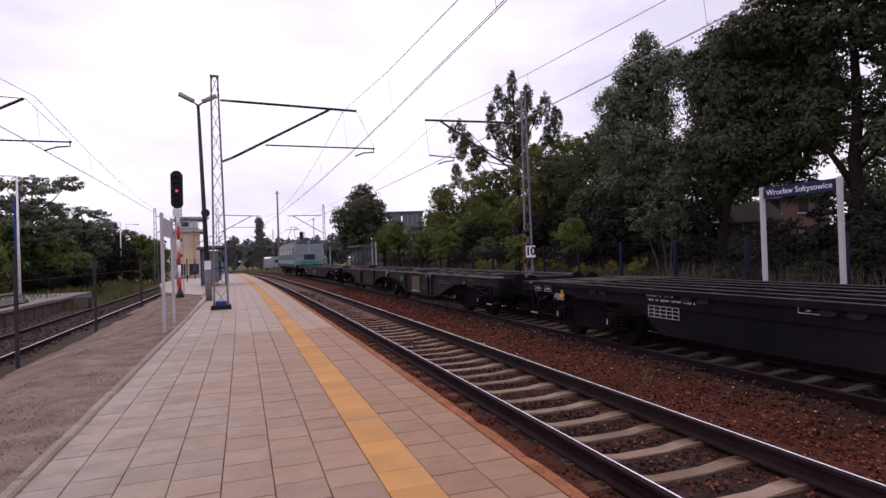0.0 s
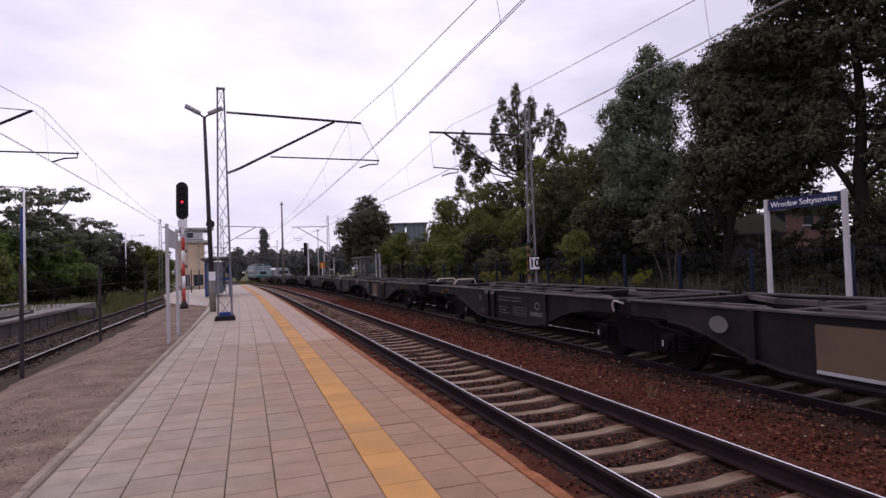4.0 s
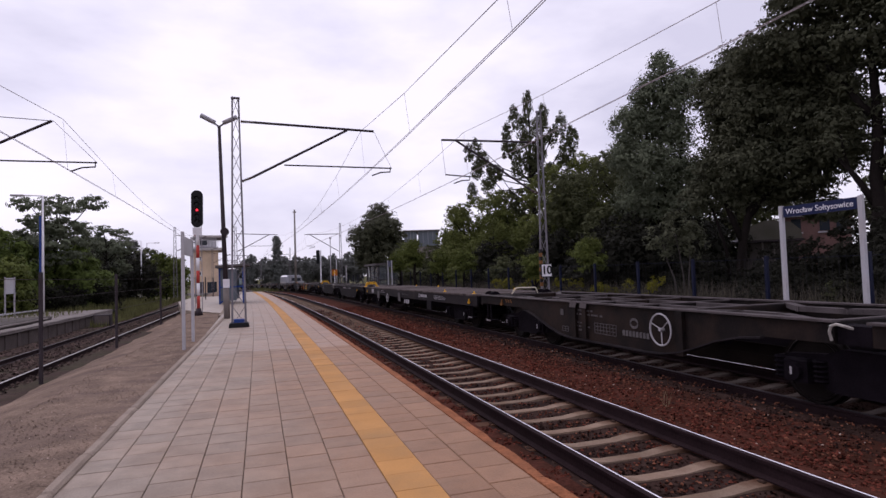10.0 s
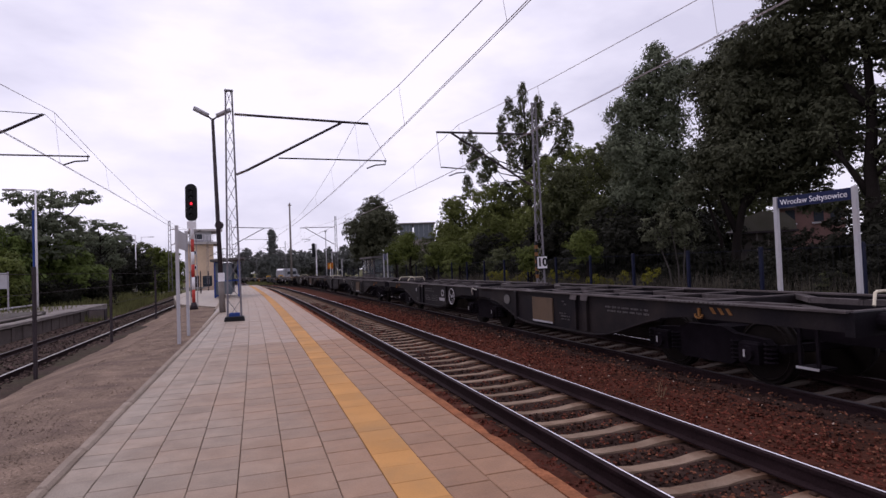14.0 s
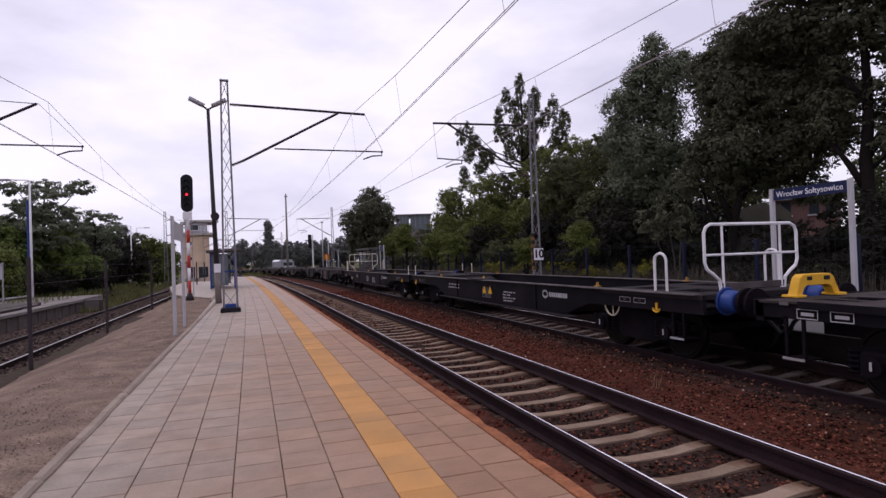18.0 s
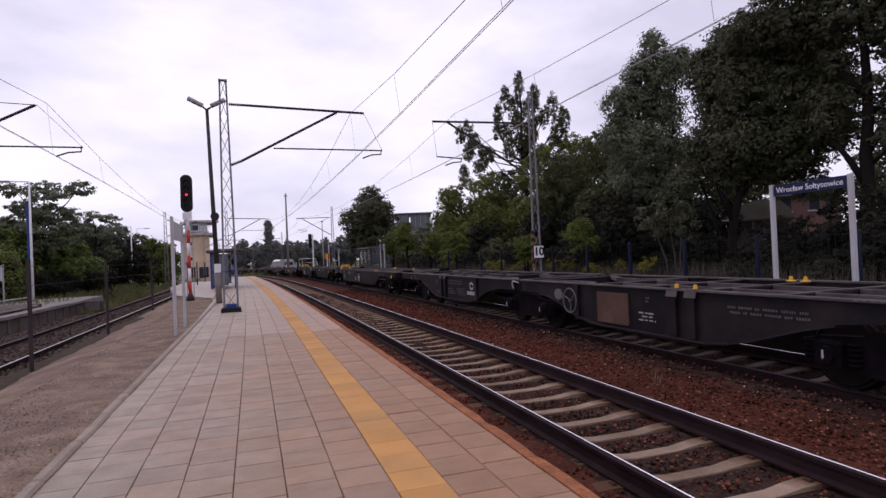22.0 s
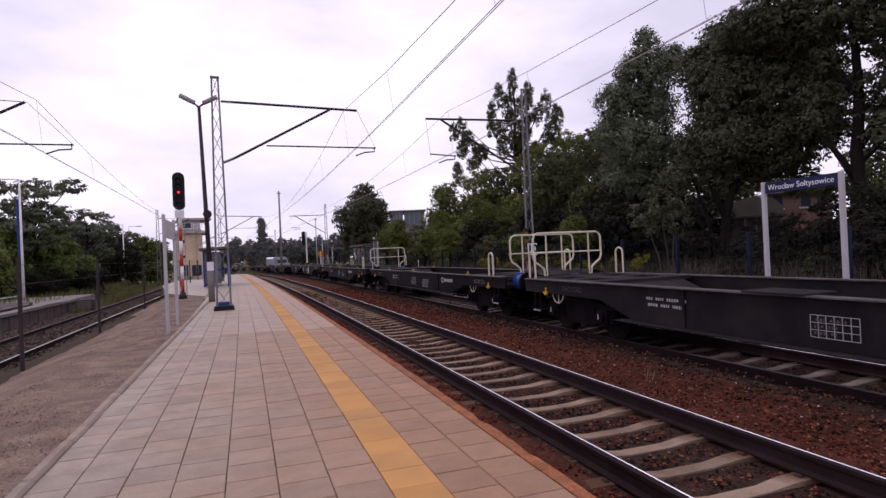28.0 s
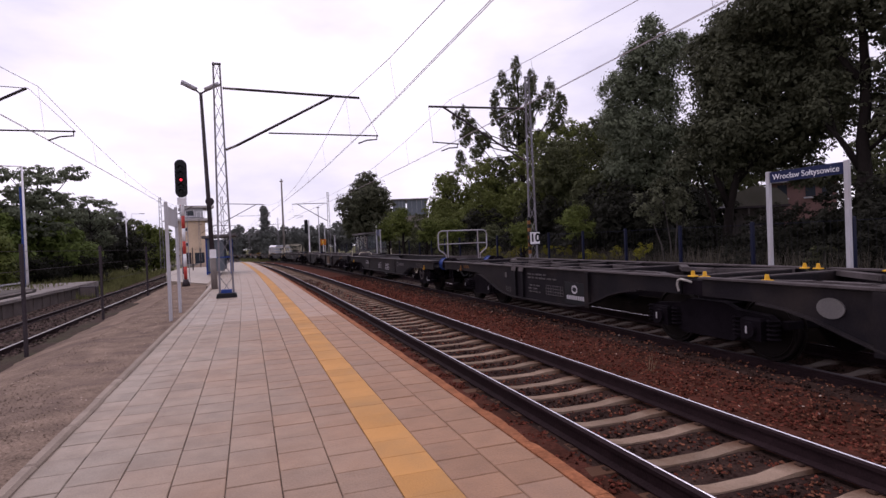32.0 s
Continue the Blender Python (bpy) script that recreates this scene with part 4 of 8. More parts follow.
# ---- platform furniture ----
def platform_lamp():
    t = thing("platform_lamp", "tall dark concrete lamp post with two grey heads, leaning slightly", "street lamp", at=pose(-1.42, 24.94, 0))
    part("post", Shape().tube([(0, 0, 0), (-0.19, 0, 7.9)], 0.105, 10, 0.06), M_DARKSTEEL, t, smooth=True)
    part("collar", Shape().tube([(0, 0, 0), (-0.03, 0, 1.4)], 0.125, 10, 0.115), M_CONC, t, smooth=True)
    for sgn in (-1, 1):
        arm = part("arm", Shape().tube([(-0.19, 0, 7.85), (-0.19 + sgn * 0.25, -0.0, 8.05)], 0.035, 6), M_DARKSTEEL, t)
        hd = Shape().tube([(-0.19 + sgn * 0.15, 0, 8.02), (-0.19 + sgn * 0.3, 0, 8.09), (-0.19 + sgn * 0.62, 0, 8.26), (-0.19 + sgn * 0.70, 0, 8.29)], 0.09, 8, 0.10)
        part("lamp_head", hd, M_STEELPAINT, t, smooth=True)
    sp = part("loudspeaker", Shape().tube([(-0.02, -0.08, 3.55), (-0.02, -0.38, 3.5)], 0.07, 10, 0.17), M_DARKSTEEL, t, "dark horn loudspeaker")
    part("notice_plate", Shape().box(-0.13, 0.12, -0.17, -0.15, 1.25, 1.6), M_WHITE, t)


def signal_post():
    t = thing("signal", "colour-light railway signal showing red on a red and white post", "railway signal", at=pose(-2.95, 29.58, -0.1))
    for k in range(6):
        part("post_band", Shape().tube([(0, 0, 0.35 + k * 0.6), (0, 0, 0.95 + k * 0.6)], 0.075, 12), M_WHITE if k % 2 else M_RED, t, smooth=True)
    part("foot", Shape().tube([(0, 0, 0), (0, 0, 0.35)], 0.2, 10, 0.11), M_DARKSTEEL, t, smooth=True)
    part("name_plate", Shape().box(-0.2, 0.2, -0.14, -0.11, 3.85, 4.2, c=0.02), M_WHITE, t)
    n, out = 10, []
    for k in range(2 * n):
        a = math.pi * k / n
        out.append((0.27 * math.cos(a), 5.1 + 0.27 * math.sin(a) + (0.62 if math.sin(a) > 1e-6 or k == 0 else -0.62 if math.sin(a) < -1e-6 else (-0.62 if k == n else 0.62))))
    hd = part("head", Shape().prism(out, -0.10, 0.0, "y"), M_BLACK, t, bevel=0.01)
    part("housing", Shape().box(-0.17, 0.17, 0.0, 0.25, 4.4, 5.8, c=0.03), M_BLACK, t)
    for k, z in enumerate((5.60, 5.32, 5.04, 4.76, 4.48)):
        part("lens", Shape().disc((0, -0.115, z), 0.06, 0.03, "y", 14), M_REDLAMP if k == 2 else M_LENS, hd, "glowing red lens" if k == 2 else "")
        hood = Shape()
        for i in range(9):
            a = math.pi * i / 8
            hood.v += [(0.12 * math.cos(a), -0.10, z + 0.12 * math.sin(a)), (0.12 * math.cos(a), -0.30, z + 0.12 * math.sin(a) - 0.02)]
        hood.f = [(2 * i, 2 * i + 1, 2 * i + 3, 2 * i + 2) for i in range(8)]
        part("hood", hood, M_BLACK, hd)
    lad = Shape()
    for sx in (-0.15, 0.15):
        lad.tube([(sx, 0.3, 0.1), (sx, 0.3, 4.6)], 0.018, 5)
    for k in range(14):
        lad.tube([(-0.15, 0.3, 0.4 + 0.3 * k), (0.15, 0.3, 0.4 + 0.3 * k)], 0.012, 4)
    part("ladder", lad, M_STEELPAINT, t)


def station_board(name, label, at, w, post_h, board_z, foot, text=None, second=True):
    """Two white posts with a board between them; local x runs along the board."""
    t = thing(name, label, "station sign", at=at)
    for s in (-1, 1):
        part("post", Shape().box(s * w / 2 - 0.042, s * w / 2 + 0.042, -0.036, 0.036, foot, post_h, c=0.008), M_SIGNPOST, t)
    b = part("board", Shape().box(-w / 2 + 0.06, w / 2 - 0.06, -0.02, 0.02, board_z[0], board_z[1]), M_NAVY if text or not second else M_SIGNPOST, t, "navy blue name board" if text or not second else "pale grey back of the name board")
    if text:
        writing("station_name", text, 0.168, M_WHITE, b, pose(0, -0.024, (board_z[0] + board_z[1]) / 2 - 0.005, 90, 0, 0), "white lettering")
    return t


def shelter(name, label, at, w=1.6, d=4.0, h=2.35, frame_paint=None, glazing=M_GLASS):
    """A glazed platform shelter with blue posts and a dark flat roof."""
    t = thing(name, label, "shelter", at=at)
    paint = frame_paint or M_BLUE
    for x in (-w / 2, w / 2):
        for y in (0, d / 3, 2 * d / 3, d):
            if x > 0 and 0 < y < d:
                continue
            part("post", Shape().box(x - 0.05, x + 0.05, y - 0.05, y + 0.05, 0, h), paint, t)
    part("roof", Shape().prism([(-w / 2 - 0.25, h), (w / 2 + 0.35, h + 0.12), (w / 2 + 0.35, h + 0.26), (-w / 2 - 0.25, h + 0.16)], -0.3, d + 0.3, "y"), M_ROOF, t)
    for y in (0, 1, 2):
        for z0, z1 in ((0.15, 0.95), (1.0, h - 0.1)):
            g = part("pane", Shape().box(-w / 2 - 0.01, -w / 2 + 0.01, y * d / 3 + 0.05, (y + 1) * d / 3 - 0.05, z0, z1), glazing if z0 > 0.5 else paint, t)
    for y in (0, d):
        part("end_pane", Shape().box(-w / 2 + 0.05, w / 2 - 0.4, y - 0.01, y + 0.01, 0.2, h - 0.1), glazing, t)
        part("rail", Shape().box(-w / 2, w / 2, y - 0.03, y + 0.03, 1.05, 1.13), paint, t)
    part("bench", Shape().box(-w / 2 + 0.1, -w / 2 + 0.5, 0.4, d - 0.4, 0.42, 0.48), paint, t)
    for y in (0.5, d - 0.5):
        part("bench_leg", Shape().box(-w / 2 + 0.2, -w / 2 + 0.3, y - 0.04, y + 0.04, 0, 0.42), M_DARKSTEEL, t)


platform_lamp()
signal_post()
station_board("station_board", "white-posted station sign seen edge-on beside the kerb", pose(-1.83, 15.92, -0.06, 0, 0, -90), 1.9, 2.82, (2.28, 2.72), -0.3)
station_board("station_board", "white-posted navy station name sign on the far platform", pose(10.8, 8.78, 0, 0, 0, -90), 1.74, 2.78, (2.53, 2.76), -0.3, "Wrocław Sołtysowice")
shelter("shelter", "blue-framed glazed shelter with a dark roof on the platform", pose(-1.98, 40.0, 0), w=1.45, glazing=M_GLAZED)


def lamp_left(at, h, label, sleeve=False):
    t = thing("street_lamp", label, "street lamp", "slim lamps on the old platform", at=at)
    part("post", Shape().tube([(0, 0, 0), (0, 0, h)], 0.075, 8, 0.045), M_WHITE, t, smooth=True)
    if sleeve:
        part("sleeve", Shape().tube([(-0.14, 0.1, 0), (-0.14, 0.1, h * 0.83)], 0.07, 8), M_BLUE, t)
    part("arm", Shape().tube([(0, 0, h), (-1.0, 0, h + 0.03)], 0.03, 6), M_WHITE, t)
    part("lamp_head", Shape().box(-1.45, -0.85, -0.1, 0.1, h - 0.03, h + 0.06, c=0.02), M_STEELPAINT, t)


# ---- beyond the side track: the old platform and its wall ----
def build_old_platform():
    t = tagged(new("old_platform"), "crumbling low concrete platform beyond the side track", "platform", kind="structure")
    rr = random.Random(21)
    y = -6.0
    while y < 33:
        w = rr.uniform(1.9, 2.1)
        part("wall_block", Shape().box(-8.45 + rr.uniform(-0.02, 0.02), -8.15, y, y + w - 0.02, -0.9, -0.02 + rr.uniform(-0.03, 0.03), c=0.03), M_OLDWALL, t)
        part("cap_stone", Shape().box(-8.5, -8.02 + rr.uniform(-0.03, 0.03), y, y + w - 0.015, 0.0, 0.13 + rr.uniform(-0.03, 0.01), c=0.02), M_CONC, t)
        y += w
    part("fill", Shape().box(-14, -8.46, -8, 38, -0.9, 0.06), M_CONC, t)
    for k in range(28):
        part("pilaster", Shape().box(-8.16, -8.11, 5.4 + k * 1.0, 5.52 + k * 1.0, -0.85, -0.03, c=0.01), M_OLDWALL, t)
    part("raised_slab", Shape().box(-10.6, -8.62, 6.0, 28.4, 0.05, 0.26, c=0.03), M_DARKSLAB, t, "raised dark concrete slab")
    part("slab_lip", Shape().box(-8.66, -8.56, 6.0, 27.8, 0.17, 0.23, c=0.02), M_CONC, t)
    part("broken_block", Shape().box(-8.75, -8.1, 34.2, 35.3, -0.5, 0.14, pose(0, 0, 0), c=0.05).box(-8.7, -8.25, 35.4, 36.1, -0.6, -0.2, c=0.05), M_CONC, t, "broken concrete block at the platform's end")
    return t


def build_side_fence():
    """Dark upright posts strung with wires along the side track."""
    t = thing("wire_fence", "dark rusty posts strung with wire beside the side track", "fence")
    ys = [7.3, 13.8, 20.3, 28.7, 36, 43.5, 51, 59]
    for y in ys:
        p = Shape().tube([(-4.33 - y * 0.004, y, -0.7), (-4.33 - y * 0.004, y, 1.85)], 0.045, 6)
        part("post", p, M_DARKSTEEL, t)
    for z in (0.2, 0.75, 1.3, 1.7):
        part("wire", Shape().tube([(-4.33 - y * 0.004, y, z) for y in ys], 0.006, 4), M_DARKSTEEL, t)


def notice_stand():
    t = thing("notice_board", "small grey-white board on two posts on the old platform", "sign", at=pose(-12.2, 34.2, 0.06))
    for x in (-0.2, 0.2):
        part("post", Shape().box(x - 0.03, x + 0.03, -0.03, 0.03, 0, 2.0), M_STEELPAINT, t)
    part("board", Shape().box(-0.17, 0.17, -0.02, 0.02, 1.15, 1.95), M_SIGNPOST, t)
    r = thing("barrier_rail", "pale low tubular rail on the old platform", "railing", at=pose(-12, 32, 0.06))
    part("rail", Shape().tube([(-0.6, -8, 0.14), (0, 6, 0.14)], 0.05, 6), M_SIGNPOST, r)
    for y in (-7.5, -1, 5.5):
        part("foot", Shape().box(-0.62 + (y + 8) * 0.043, -0.56 + (y + 8) * 0.043, y - 0.04, y + 0.04, 0, 0.12), M_CONC, r)


def relay_box():
    t = thing("relay_box", "small dark steel cabinet on legs beside the side track", "cabinet", at=pose(-7.35, 31.2, -0.72))
    part("body", Shape().box(-0.36, 0.36, -0.2, 0.2, 0.30, 0.82, c=0.02), M_DARKSTEEL, t)
    part("door", Shape().box(-0.30, 0.30, -0.225, -0.203, 0.36, 0.76), M_OLDWALL, t, "scuffed grey cabinet door")
    for x in (-0.28, 0.28):
        part("leg", Shape().box(x - 0.03, x + 0.03, -0.15, 0.15, 0, 0.30), M_DARKSTEEL, t)


relay_box()
notice_stand()
build_old_platform()
build_side_fence()
lamp_left(pose(-11.1, 35.3, 0.06), 6.28, "slim white lamp post with a blue sleeve and one arm", True)
lamp_left(pose(-12.0, 66, 0.0, 0, 0, 0), 5.85, "slim white lamp post among bushes")
lamp_left(pose(-13.9, 80, 0.0, 0, 0, 180), 6.5, "slim white lamp post among bushes")


# ---- the far platform and what stands on it ----
def build_far_platform():
    t = tagged(new("far_platform"), "low far platform of grey concrete behind the train", "platform", kind="structure")
    ys = stations(-40, 96, 3.0)
    part("slab", Shape().sweep([(-2.2, -0.9), (1.9, -0.9), (1.9, -0.02), (-2.2, 0.0)], [along(11.5, y) for y in ys]), M_ASPHALT, t)
    # Edge and face carry the train's shade as their own dark colour.
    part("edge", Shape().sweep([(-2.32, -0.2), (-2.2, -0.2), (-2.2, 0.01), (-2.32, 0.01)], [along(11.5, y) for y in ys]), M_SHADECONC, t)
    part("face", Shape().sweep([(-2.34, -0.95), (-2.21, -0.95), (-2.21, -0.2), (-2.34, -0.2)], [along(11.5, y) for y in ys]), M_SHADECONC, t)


def build_blue_fence():
    t = thing("blue_fence", "blue steel posts with dark mesh behind the far platform", "fence")
    y, post = 9.82 - 2.86 * 6, Shape().box(-0.042, 0.042, -0.042, 0.042, -0.8, 1.75, c=0.01).mesh("post", M_FENCEBLUE)
    while y < 95:
        part("post", post, None, t, at=on_line(13.6, y))
        y += 2.86
    path = [along(13.6, y, 0) for y in stations(-6, 95, 2.5)]
    for z in (0.1, 1.66):
        part("rail", Shape().sweep([(-0.004, z), (0.004, z), (0.004, z + 0.008), (-0.004, z + 0.008)], path), M_FENCEBLUE, t)
    bars = Shape()
    for i in range(560):
        x, yy, _, a = along(13.6, -6 + i * 0.18)
        bars.box(x - 0.0025, x + 0.0025, yy - 0.0025, yy + 0.0025, -0.4, 1.7)
    part("mesh_wire", bars, M_BLACK, t)["kind"] = "stuff"


build_far_platform()
build_blue_fence()


# ---- trees ----
def crown_mesh(name, lobes, count, size, material, seed, droop=0.0, clump=0.0, core=0.10, flat=0.7):
    """Leaves in clumps over the skins of lobes (x, y, z, rx, ry, rz), facing outwards and up, with coarse leaves in the heart."""
    g = np.random.default_rng(seed)

    def unit(v):
        return v / np.maximum(1e-6, np.linalg.norm(v, axis=1))[:, None]
    L = np.array(lobes, dtype=float)
    area = (L[:, 3] * L[:, 4] * L[:, 5]) ** (2 / 3)
    per = 24
    nc = max(20, count // per)
    pick = g.choice(len(L), size=nc * 3, p=area / area.sum())
    d = g.normal(size=(nc * 3, 3))
    d[:, 2] += 0.25
    d = unit(d)
    depth = np.where(g.random(nc * 3) < 0.8, g.uniform(0.78, 1.06, nc * 3), g.uniform(0.35, 0.78, nc * 3))
    cc = L[pick, :3] + d * L[pick, 3:] * depth[:, None]
    inner = np.full(nc * 3, 9.0)
    for k, l in enumerate(L):
        r = np.linalg.norm((cc - l[:3]) / l[3:], axis=1)
        inner = np.minimum(inner, np.where(pick == k, 9.0, r))
    keep = np.flatnonzero(inner > 0.66)[:nc]
    cc, d, pick = cc[keep], d[keep], pick[keep]
    nc = len(keep)
    rc = (clump or 0.16 + 0.20 * L[pick, 3:].mean(axis=1)) * g.uniform(0.55, 1.3, nc)
    which = np.repeat(np.arange(nc), per)
    n = len(which)
    off = unit(g.normal(size=(n, 3)))
    c = cc[which] + off * (rc[which] * g.uniform(0.35, 1.0, n))[:, None] * np.array([1.0, 1.0, flat])
    c[:, 2] -= droop * g.random(n)
    up = np.array([0.0, 0.0, 0.45])
    nrm = unit(0.8 * off + 0.75 * d[which] + up + 0.5 * g.normal(size=(n, 3)))
    sz = size * g.uniform(0.6, 1.4, n)
    m = int(n * core)
    if m:
        pk = g.choice(len(L), size=m, p=area / area.sum())
        dc = unit(g.normal(size=(m, 3)))
        c = np.vstack((c, L[pk, :3] + dc * L[pk, 3:] * (0.78 * g.random(m) ** 0.5)[:, None]))
        nrm = np.vstack((nrm, unit(dc + 0.8 * g.normal(size=(m, 3)))))
        sz = np.concatenate((sz, np.maximum(size, 0.14 * L[pk, 3:].mean(axis=1)) * g.uniform(0.8, 1.3, m)))
    n = len(c)
    a = g.normal(size=(n, 3)) + np.array([0.0, 0.0, -0.5])
    a = unit(a - nrm * (a * nrm).sum(1)[:, None])
    b = np.cross(nrm, a)
    w = sz[:, None]
    v = np.empty((n, 4, 3))
    v[:, 0] = c - a * w
    v[:, 1] = c - b * w * 0.5 + a * w * 0.1
    v[:, 2] = c + a * w
    v[:, 3] = c + b * w * 0.5 + a * w * 0.1
    me = bpy.data.meshes.new(name)
    me.vertices.add(n * 4)
    me.vertices.foreach_set("co", v.reshape(-1))
    me.loops.add(n * 4)
    me.loops.foreach_set("vertex_index", np.arange(n * 4, dtype=np.int32))
    me.polygons.add(n)
    me.polygons.foreach_set("loop_start", np.arange(0, n * 4, 4, dtype=np.int32))
    me.polygons.foreach_set("loop_total", np.full(n, 4, dtype=np.int32))
    me.update()
    me.materials.append(material)
    return me


def trunk_shape(h, r, limbs, seed, lean=0.3, reach=(0.12, 0.24)):
    rr = random.Random(seed)
    s = Shape()
    pts = [Vector((lean * (i / 6) ** 2 + rr.uniform(-0.08, 0.08) * (i > 0), rr.uniform(-0.1, 0.1) * (i > 0), h * i / 6)) for i in range(7)]
    pts[0].z = -0.9
    s.tube(pts, r, 9, r * 0.25)
    ends = []
    for _ in range(limbs):
        k = rr.uniform(1.6, 5.2)
        i = int(k)
        p = pts[i].lerp(pts[i + 1], k - i)
        a, L = rr.uniform(0, 6.283), h * rr.uniform(*reach)
        q = p + Vector((math.cos(a) * L * 0.6, math.sin(a) * L * 0.6, L * 0.45))
        e = q + Vector((math.cos(a) * L * 0.35, math.sin(a) * L * 0.35, L * 0.45))
        s.tube([p, q, e], r * 0.42, 6, r * 0.08)
        ends.append(e)
    return s, ends + [pts[-1]]


def round_lobes(h, w, seed, n=9, low=0.25):
    """Lobes for a broad uneven crown of height h and width w."""
    rr = random.Random(seed)
    out = []
    for i in range(n):
        z = h * (low + (0.94 - low) * (i + 0.5) / n)
        f = math.sin(math.pi * min(1, (z / h - low + 0.12) / (1.08 - low))) ** 0.7
        a, d = rr.uniform(0, 6.283), w * 0.30 * f * rr.uniform(0.3, 1.1)
        r = w * 0.30 * rr.uniform(0.7, 1.15) * max(0.45, f)
        out.append((math.cos(a) * d, math.sin(a) * d, z, r, r, r * 0.75))
    return out


PLANTS = {}


def branches(paths, seed):
    """A trunk and limbs along bent lines: points, then the radius at the start and at the end."""
    rr, s = random.Random(seed), Shape()
    for pts, r0, r1 in paths:
        line = [Vector(pts[0])]
        for q in pts[1:]:
            p, q = line[-1].copy(), Vector(q)
            w = 0.04 * (q - p).length
            line.append(p.lerp(q, 0.5) + Vector((rr.uniform(-w, w), rr.uniform(-w, w), rr.uniform(-w, w))))
            line.append(q)
        s.tube(line, r0, 8, r1)
    return s


def species(key, h, w, count, size, material, seed, n=9, low=0.25, limbs=9, r=0.2, lobes=None, droop=0.0, tips=0.0, reach=(0.22, 0.42), floor=0.0, flat=1.1, paths=None, clump=0.0, core=0.10, squash=0.7):
    """A kind of tree: its trunk, and a crown of lobes, or of tufts of radius tips round the ends of the limbs."""
    if paths:
        s, ends = branches(paths, seed), []
    else:
        s, ends = trunk_shape(h * 0.80, r, limbs, seed, reach=reach if tips else (0.12, 0.24))
    if tips:
        lobes = [(e.x, e.y, e.z, tips, tips, tips * flat) for e in ends if e.z > floor * h]
    PLANTS[key] = (s.mesh("trunk", M_BARK, True), crown_mesh("crown", lobes or round_lobes(h, w, seed, n, low), count, size, material, seed, droop, clump, core, squash))


def tree(key, x, y, scale, turn, label, category="tree", group="", z=-0.75, name="tree"):
    t = thing(name, label, category, group, at=Matrix.Translation((x, y, z)) @ Matrix.Rotation(radians(turn), 4, "Z") @ Matrix.Diagonal((scale, scale, scale, 1)))
    part("trunk", PLANTS[key][0], None, t)
    part("crown", PLANTS[key][1], None, t)
    return t


species("broad", 13, 9, 15000, 0.132, M_LEAF_DARK, 1, n=16, low=0.20)
species("broad2", 13, 8.5, 15000, 0.132, M_LEAF_MID, 2, n=15, low=0.06)
species("ash", 14, 5.4, 36000, 0.082, M_LEAF_ASH, 3, droop=0.25, clump=0.42, lobes=[
    (1.5, 0.2, 12.1, 0.65, 0.9, 0.9), (1.6, 0.2, 7.0, 0.8, 1.1, 1.1),
    (0.2, 0, 13.05, 0.7, 0.8, 0.95), (-0.5, 0.3, 11.7, 1.1, 1.2, 1.15), (0.75, -0.2, 11.4, 0.9, 1.1, 1.2), (-1.5, 0, 10.2, 1.1, 1.2, 1.15), (-0.2, 0.4, 9.9, 1.35, 1.4, 1.3),
    (0.9, 0.3, 9.5, 0.75, 1.1, 1.15), (-1.85, -0.3, 8.3, 1.05, 1.2, 1.15), (-0.4, -0.4, 7.7, 1.4, 1.5, 1.35), (0.75, 0.2, 7.4, 0.85, 1.2, 1.15), (-1.4, 0.3, 6.1, 1.2, 1.3, 1.2), (0.2, 0.4, 5.8, 1.4, 1.4, 1.3), (1.3, -0.4, 5.6, 0.9, 1.0, 1.0)],
    paths=[([(0, 0, -0.3), (0.1, 0, 4.5), (0.0, 0.1, 8.5), (0.2, 0, 13.0)], 0.22, 0.03), ([(0.1, 0, 4.5), (-1.0, 0.2, 7.6), (-1.5, 0, 10.4)], 0.12, 0.02), ([(0.05, 0, 5.5), (0.9, 0.1, 8.0), (1.2, 0.1, 11.2)], 0.11, 0.02)])
